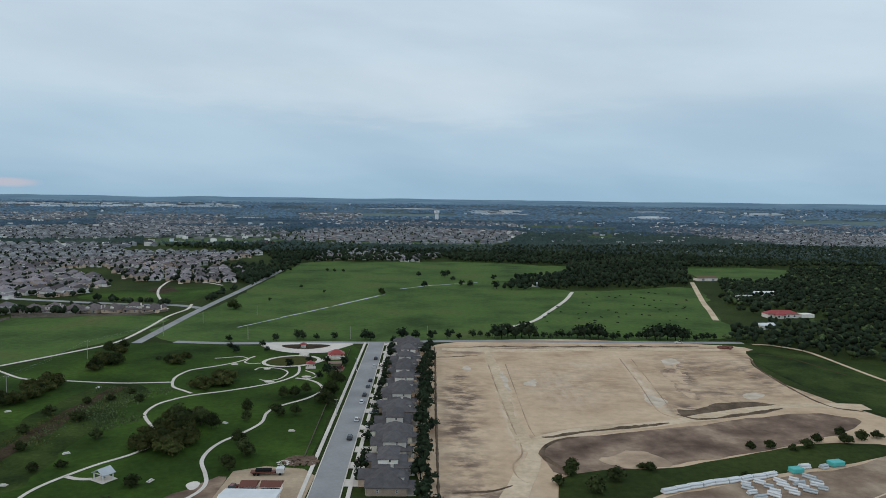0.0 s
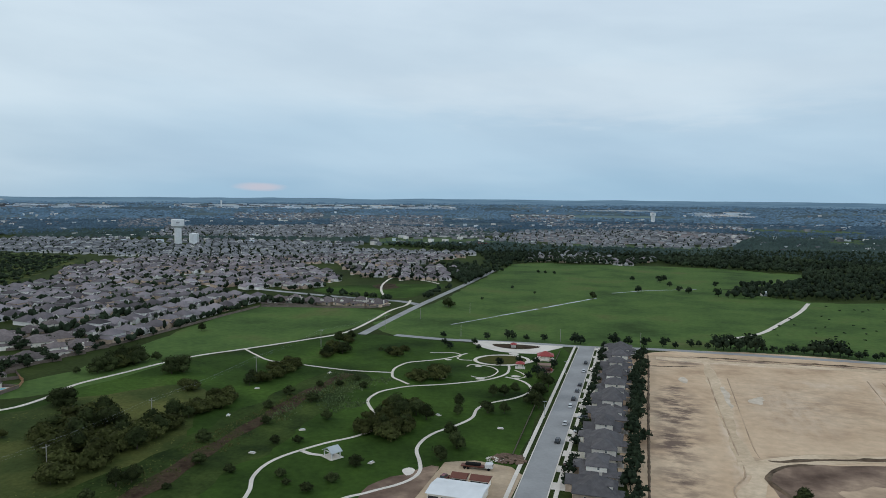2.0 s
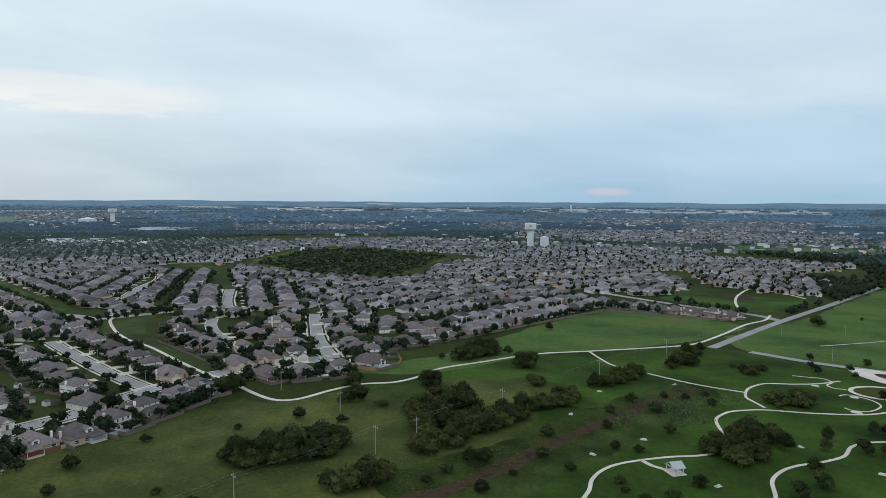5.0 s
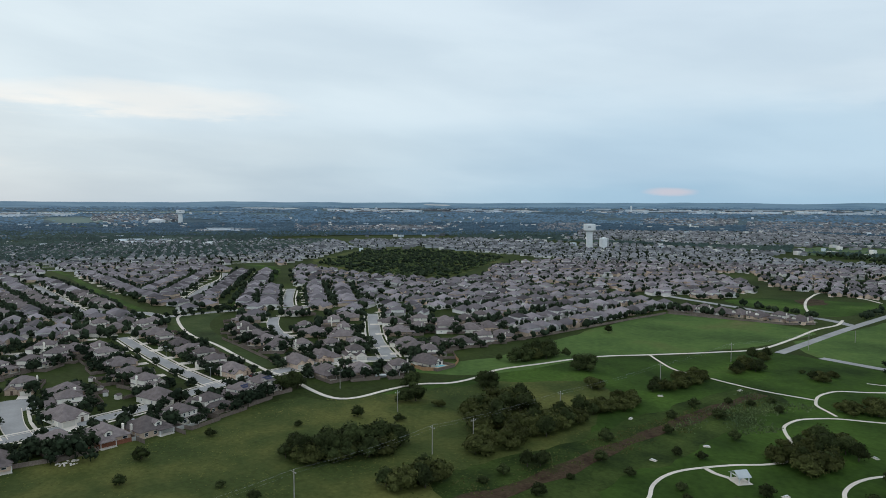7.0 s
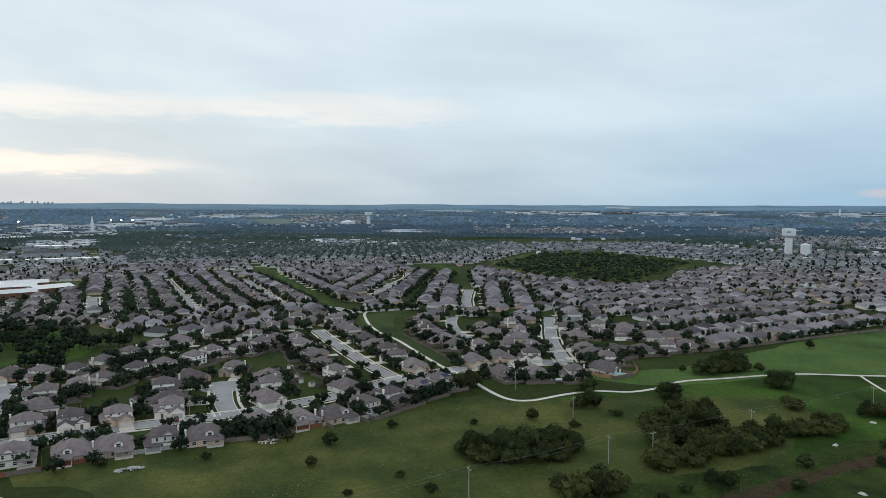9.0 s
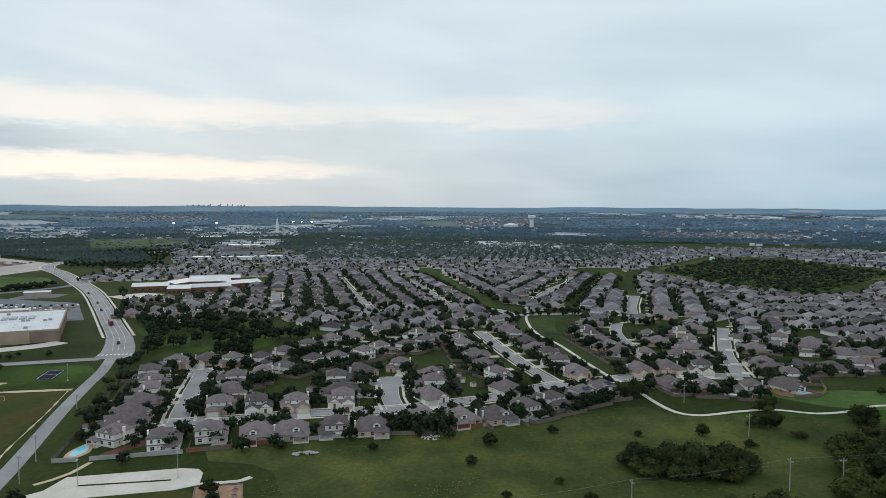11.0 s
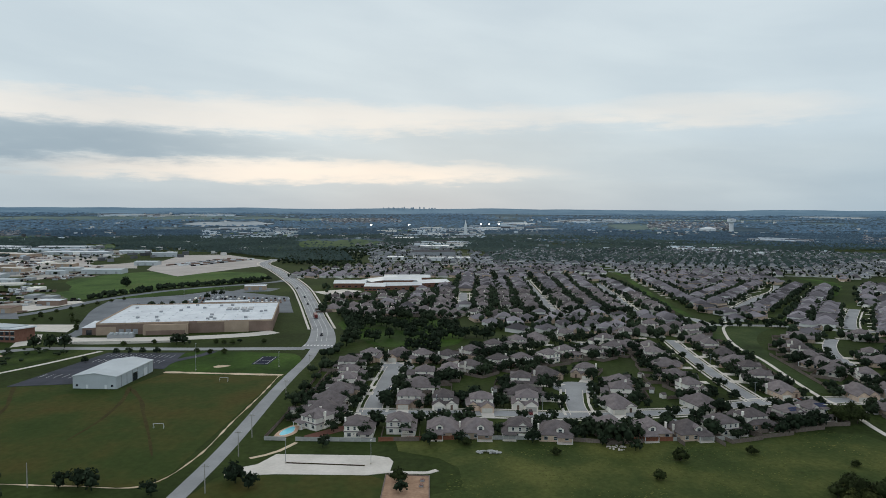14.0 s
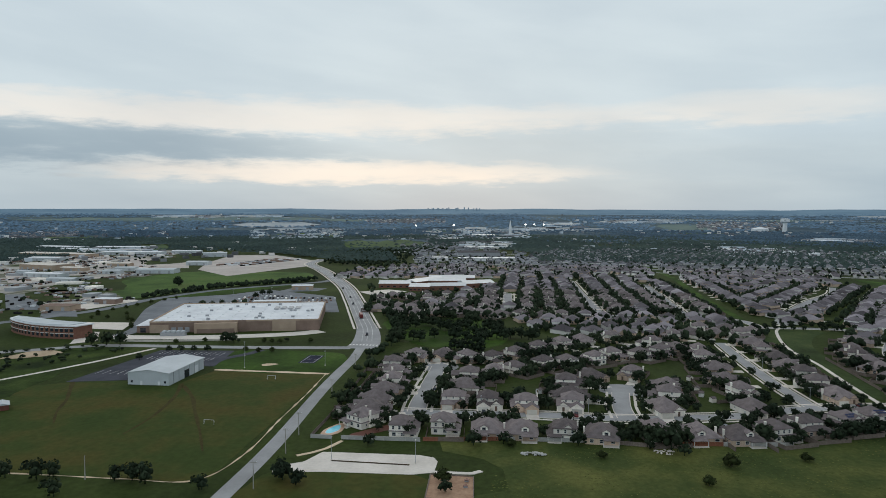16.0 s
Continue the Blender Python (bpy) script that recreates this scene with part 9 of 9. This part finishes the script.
def wires(line, heights, label):
    bm = bmesh.new()
    for off in (-1.25, 0.0, 1.25):
        for (ax, ay), (bx, by) in zip(line, line[1:]):
            d = Vector((bx - ax, by - ay, 0)).normalized()
            s = Vector((d.y, -d.x, 0)) * off
            pts = [Vector((ax + (bx - ax) * t, ay + (by - ay) * t, heights + (0.7 if off == 0 else 0) - 4 * 1.1 * t * (1 - t))) + s for t in [i / 8 for i in range(9)]]
            for p, q in zip(pts, pts[1:]):
                tube(bm, p, q, 0.009, n=3)
    return structure("power_line", bm, M_METAL, label, "wires")


wires(LINE, 10.65, "thin sagging power wires between poles")


def lamp_post(x, y, h=9.0, turn=0.0):
    p = thing("lamp_post", "slim grey lamp post with a flat head", "lamp post", "lamp posts", pose(x, y, 0.1, 0, 0, turn))
    part("shaft", tube(bmesh.new(), (0, 0, -0.1), (0, 0, h), 0.11, 0.07, 8), M_METAL, p)
    part("lamp_head", boxm(-0.9, 0.9, -0.18, 0.18, h - 0.05, h + 0.1, bevel=0.04), M_METAL, p)
    part("footing", tube(bmesh.new(), (0, 0, -0.1), (0, 0, 0.6), 0.3, n=10), M_CONC, p, "round concrete footing")


for x, y in ((-252, -72), (-253, -40), (-396, -166), (-430, -180), (-408, -120)):
    lamp_post(x, y)
for x, y in ((-640, -300), (-660, -250), (-690, -300), (-700, -230), (-720, -270)):
    lamp_post(x, y, 11.0, 90)
for x, y, tn in ((-325, -20, 0), (-326, 30, 0), (-340, -45, 90), (-380, -45, 90), (-360, 141, 90), (-430, 141, 90), (-350, 200, 0), (-46, 300, 0), (-47, 380, 0)):
    lamp_post(x, y, 7.0, tn)


# ---- park ----
def pavilion(x, y, rz, w, d, h, roof, label, rise=1.4, walls=False, name="pavilion", hipped=False):
    p = thing(name, label, "pavilion", m=pose(x, y, 0, 0, 0, rz))
    part("floor", boxm(-w / 2 - 0.8, w / 2 + 0.8, -d / 2 - 0.8, d / 2 + 0.8, 0, 0.22), M_CONC, p, "pale concrete floor")
    for sx in (-1, 1):
        for sy in (-1, 1):
            part("post", boxm(sx * (w / 2 - 0.2) - 0.16, sx * (w / 2 - 0.2) + 0.16, sy * (d / 2 - 0.2) - 0.16, sy * (d / 2 - 0.2) + 0.16, 0.22, h), M_TRIM, p, "white post")
    rb = bmesh.new()
    if hipped:
        hip(rb, -w / 2, w / 2, -d / 2, d / 2, h, 0.55, 0.6)
    else:
        gable(rb, -w / 2, w / 2, -d / 2, d / 2 + 0.35, h, 2 * rise / w, 0.5)
    bmesh.ops.recalc_face_normals(rb, faces=rb.faces)
    part("roof", rb, roof, p)
    if not hipped:
        ge = bmesh.new()
        gable_end(ge, -w / 2, w / 2, -d / 2, -d / 2 + 0.15, h, 2 * rise / w)
        part("gable", ge, M_TRIM, p, "white gable end")
        part("beam", boxm(-w / 2, w / 2, d / 2 - 0.3, d / 2 - 0.05, h - 0.3, h), M_TRIM, p)
    if walls:
        part("kiosk", boxm(-w * 0.3, w * 0.3, -d * 0.3, d * 0.3, 0.22, h), M_WALL, p, "white walled kiosk")
    part("table", boxm(-0.9, 0.9, -0.4, 0.4, 0.85, 0.93), M_METAL, p)
    part("table_leg", boxm(-0.15, 0.15, -0.15, 0.15, 0.22, 0.85), M_METAL, p)


pavilion(-113, 228, 150, 5.2, 4.0, 2.6, M_STEELROOF, "open park pavilion with a pale grey gabled roof")
pavilion(-63, 411, 10, 8.6, 7.0, 3.0, M_REDROOF, "large park shelter with a red hipped roof", walls=True, name="park_shelter", hipped=True)
pavilion(-73.5, 386, 10, 4.0, 3.8, 2.8, M_REDROOF, "small park shelter with a red hipped roof", walls=True, name="park_shelter", hipped=True)
pavilion(-88, 438, 5, 3.0, 2.4, 2.5, M_REDROOF, "small red-roofed kiosk at the plaza", walls=True, name="park_shelter", hipped=True)
pl = thing("climbing_frame", "brown timber climbing frame in the park", "playground", m=pose(-59.5, 384, 0, 0, 0, 10))
part("deck", boxm(-3.5, 3.5, -3, 3, 1.5, 1.75), M_BROWNROOF, pl, "brown deck")
part("canopy", boxm(-3.7, 3.7, -3.2, 3.2, 3.6, 3.75), M_BROWNWALL, pl)
for sx in (-3.3, 3.3):
    for sy in (-2.8, 0.0, 2.8):
        part("post", boxm(sx - 0.1, sx + 0.1, sy - 0.1, sy + 0.1, 0, 3.6), M_BROWNROOF, pl)
part("slide", box(bmesh.new(), 3.6, 4.4, -1, 1, 0.1, 1.5, bevel=0.2), M_REDROOF, pl, "red slide")
pd = thing("paved_floor", "brown paved floor under a climbing frame", "paving", m=pose(-59.5, 384, 0))
part("slab", boxm(-5, 5, -4.5, 4.5, 0, 0.17), M_BROWNWALL, pd)


def bench_pad(x, y, rz, w=2.6, d=1.6):
    p = thing("bench_pad", "pale concrete pad with a bench in the grass", "bench", "bench pads", pose(x, y, 0, 0, 0, rz))
    part("slab", boxm(-w / 2, w / 2, -d / 2, d / 2, 0, 0.2), M_CONC, p)
    part("seat", boxm(-0.9, 0.9, -0.25, 0.25, 0.55, 0.63), M_WHITE, p)
    for s in (-0.7, 0.7):
        part("leg", boxm(s - 0.06, s + 0.06, -0.2, 0.2, 0.2, 0.55), M_METAL, p)


for i, (x, y) in enumerate(((-143, 222), (-138, 251), (-97, 227), (-178, 258), (-91, 288), (-61, 279), (-190, 300), (-170, 340), (-108, 350))):
    bench_pad(x, y, 37 * i)
structure("spur_pad", slab([(-84, 224), (-81, 220), (-79.5, 222), (-80, 226), (-82.5, 227)], 0.0, 0.16, smooth=1.0), M_CONC, "curved pale spur of the path", "path")

# ---- works yard at the foot of the street ----
for x, w in ((-61.6, 4.6), (-54.4, 5.8)):
    hall_block("site_office", "white hut with a red-brown roof", x, 219.5, 0, w, 4.6, 2.8, M_WALL, M_BROWNROOF, 1.1, "site hut", 2)
hall_block("works_building", "low building with a bright white metal roof", -59, 208, 0, 17, 12, 3.2, M_WALL, M_WHITE, 0.8, "works building", 4)
put_car(-67.5, 221, 80, 1, 3, 0.16)


def heap(name, label, cx, cy, rx, ry, n, lo, hi, material, seed, z=0.1):
    rng = random.Random(seed)
    V, F = [], []
    vs, fs = ICO1
    for _ in range(n):
        a, r = rng.uniform(0, 6.28), math.sqrt(rng.random())
        x, y, k = cx + rx * r * math.cos(a), cy + ry * r * math.sin(a), rng.uniform(lo, hi)
        i = len(V)
        for bx, by, bz in vs:
            q = rng.uniform(0.7, 1.2)
            V.append((x + bx * k * q * 1.3, y + by * k * q, z + k * 0.3 + (1 - r) * 0.8 + bz * k * q * 0.6))
        F += [(i + p, i + q, i + s) for p, q, s in fs]
    stuff(name, soup(name, V, F, material), label, "rubble")


heap("rubble_heap", "heap of broken stone and earth in the yard", -50.5, 246, 6.5, 5.0, 200, 0.25, 0.8, M_DIRT_DARK, 1)
heap("stone_heap", "pale broken stones at the edge of the yard", -55, 244, 4.0, 2.5, 60, 0.15, 0.4, M_CONC, 2)
heap("drain_stones", "grey stones round a drain in the meadow", -268, 4, 1.5, 5.0, 60, 0.3, 0.8, M_STONEWALL, 3)
heap("field_stones", "pale stones scattered below the fence", -277, 55, 3.0, 4.0, 40, 0.2, 0.5, M_CONC, 4)
heap("bridge_stones", "grey riprap stones beside the bridge", -334, 186, 3.0, 5.0, 80, 0.3, 0.7, M_STONEWALL, 5)
heap("site_rubble", "reddish rubble and pallets at the site gate", 186, 452, 5.0, 4.0, 60, 0.4, 1.3, M_BROWNROOF, 6)

# ---- stored pipes and covered pallets ----
def bundle(x, y, rz, n=4, L=6.0, r=0.42, material=None, z=0.2):
    b = thing("pipe_bundle", "bundle of pale pipes stacked on bare earth", "pipes", "pipe bundles", pose(x, y, z, 0, 0, rz))
    for i in range(n):
        part("pipe", tube(bmesh.new(), (-L / 2, (i - (n - 1) / 2) * r * 2, r), (L / 2, (i - (n - 1) / 2) * r * 2, r), r * 0.97, n=8), material or M_WHITE, b)
    for i in range(n - 1):
        part("pipe", tube(bmesh.new(), (-L / 2, (i - (n - 2) / 2) * r * 2, r * 2.72), (L / 2, (i - (n - 2) / 2) * r * 2, r * 2.72), r * 0.97, n=8), material or M_WHITE, b)


rp = random.Random(9)
for k in range(9):
    t = k / 8
    bundle(75 + 40 * t, 222.4 + 15.2 * t + math.sin(t * 5) * 0.6, 21 + rp.uniform(-6, 6), 3, 5.0)
for k in range(20):
    bundle(103 + 6.2 * (k % 5) + rp.uniform(-1, 1), 219 + 3.2 * (k // 5) + 1.6 * (k % 5) + rp.uniform(-0.6, 0.6), rp.choice((-40, -35, -50, 20)) + rp.uniform(-8, 8), 2, rp.uniform(3, 4.5), 0.4, rp.choice((M_WHITE, M_STEELROOF)))
for x, y, w, d in ((126, 241, 4.6, 3.2), (144, 248, 5.4, 3.4)):
    t = thing("covered_pallet", "stack under a bright teal tarpaulin", "pallet", m=pose(x, y, 0.2, 0, 0, 15))
    part("tarpaulin", boxm(-w / 2, w / 2, -d / 2, d / 2, 0.12, 1.7, bevel=0.2), M_TEAL, t)
    part("pallet", boxm(-w / 2 - 0.1, w / 2 + 0.1, -d / 2 - 0.1, d / 2 + 0.1, 0, 0.12), M_POLE, t)
bundle(131, 245, 12, 3, 4.0)
bundle(138, 245, 24, 3, 3.0, 0.4, M_STEELROOF)

# ---- pools, sheds and garden things ----
def pool(x, y, rz, w, d, label, deck=M_POOLDECK, water=None):
    p = thing("swimming_pool", label, "pool", "pools", pose(x, y, 0, 0, 0, rz))
    shape = [(w * 0.5 * math.cos(a) * (1.0 + 0.18 * math.cos(2 * a + 0.6)), d * 0.5 * math.sin(a) * (1.0 + 0.25 * math.cos(a - 0.5))) for a in [i * math.pi / 8 for i in range(16)]]
    part("deck", slab([(px * 1.55 + 0.4, py * 1.7) for px, py in shape], 0.0, 0.2, smooth=0.8), deck, p, "warm stone pool deck")
    part("coping", slab([(px * 1.08, py * 1.08) for px, py in shape], 0.2, 0.24, smooth=0.8), M_CONC, p)
    part("water", slab(shape, 0.24, 0.26, smooth=0.8), water or M_POOL, p, "bright blue water")


pool(-289, -81.5, -8, 10.5, 4.6, "kidney-shaped blue pool with a warm stone deck")
pool(-379, -82, 90, 7.0, 4.5, "pale blue pool behind a house", M_CONC)
pool(-361, -85, 90, 5.0, 3.5, "small green-blue pool behind a house", M_BRUSH, M_TEAL)
pool(-308, 255, 70, 8.0, 4.0, "blue pool in a cedar-fenced garden", M_CONC)


def garden_shed(x, y, rz, material):
    s = thing("garden_shed", "small gabled garden shed on the lawn", "shed", "garden sheds", pose(x, y, 0, 0, 0, rz))
    wb = boxm(-1.4, 1.4, -1.2, 1.2, 0, 2.0)
    gable_end(wb, -1.4, 1.4, -1.2, 1.2, 2.0, 0.5)
    part("wall", wb, material, s)
    rb = bmesh.new()
    gable(rb, -1.4, 1.4, -1.2, 1.3, 2.0, 0.5, 0.15)
    bmesh.ops.recalc_face_normals(rb, faces=rb.faces)
    part("roof", rb, M_ROOF, s)
    part("door", boxm(-0.5, 0.5, -1.26, -1.18, 0.05, 1.8), M_DOOR, s)


SHEDS = [(-315, -86), (-360, 8), (-288, -8), (-398, 92), (-364, 90), (-354, 93), (-374, 90)]
for k, (x, y) in enumerate(SHEDS):
    garden_shed(x, y, 40 * k, (M_WALL, M_TRIM, M_WALL)[k % 3])


def goal(x, y, rz, w=4.6, h=2.1):
    g = thing("football_goal", "white tubular football goal on the grass", "goal", "football goals", pose(x, y, 0.05, 0, 0, rz))
    for s in (-1, 1):
        part("post", tube(bmesh.new(), (s * w / 2, 0, 0), (s * w / 2, 0, h), 0.07, n=6), M_WHITE, g)
        part("stay", tube(bmesh.new(), (s * w / 2, 1.2, 0), (s * w / 2, 0, h), 0.04, n=6), M_WHITE, g)
    part("crossbar", tube(bmesh.new(), (-w / 2, 0, h), (w / 2, 0, h), 0.07, n=6), M_WHITE, g)


goal(-289, -138, 90)
goal(-371.5, -140, -90)
# sand pit timbers and tables
for a, b in (((-243, -33), (-242.5, -17.5)), ((-242.5, -17.5), (-222, -16)), ((-222, -16), (-222, -32)), ((-222, -32), (-243, -33))):
    tb = thing("timber_edge", "dark timber edging of the sand pit", "timber", "pit timbers")
    part("beam", ribbon([a, b], 0.35, 0.0, 0.45, smooth=False), M_WOODFENCE, tb)
for x, y in ((-233, -19.5), (-238, -19.5)):
    t = thing("picnic_table", "brown picnic table by the sand pit", "table", "picnic tables", pose(x, y, 0.16))
    part("top", boxm(-0.9, 0.9, -0.4, 0.4, 0.72, 0.8), M_BROWNROOF, t)
    for s in (-1, 1):
        part("seat", boxm(-0.9, 0.9, s * 0.75 - 0.13, s * 0.75 + 0.13, 0.42, 0.48), M_BROWNROOF, t)
        part("leg", boxm(s * 0.6 - 0.06, s * 0.6 + 0.06, -0.75, 0.75, 0.0, 0.42), M_METAL, t)
        part("post", boxm(s * 0.6 - 0.06, s * 0.6 + 0.06, -0.08, 0.08, 0.42, 0.72), M_METAL, t)
# sheds and barrels at the field's edge
hall_block("field_shed", "dark red shed with a pale curved roof", -300, -246, 40, 8, 5, 2.6, M_BROWNROOF, M_STEELROOF, 1.0, "shed")
hall_block("field_shed", "low shed with a white roof among bushes", -288, -252, 40, 10, 6, 2.4, M_BROWNWALL, M_WHITE, 0.6, "shed")
boat = thing("covered_boat", "boat under a white cover behind a house", "boat", m=pose(-308, 216, 0, 0, 0, 60))
part("cover", box(bmesh.new(), -4, 4, -1.2, 1.2, 0.7, 1.7, bevel=0.4), M_WHITE, boat)
part("trailer", boxm(-4.2, 4.2, -0.5, 0.5, 0.0, 0.7), M_METAL, boat)
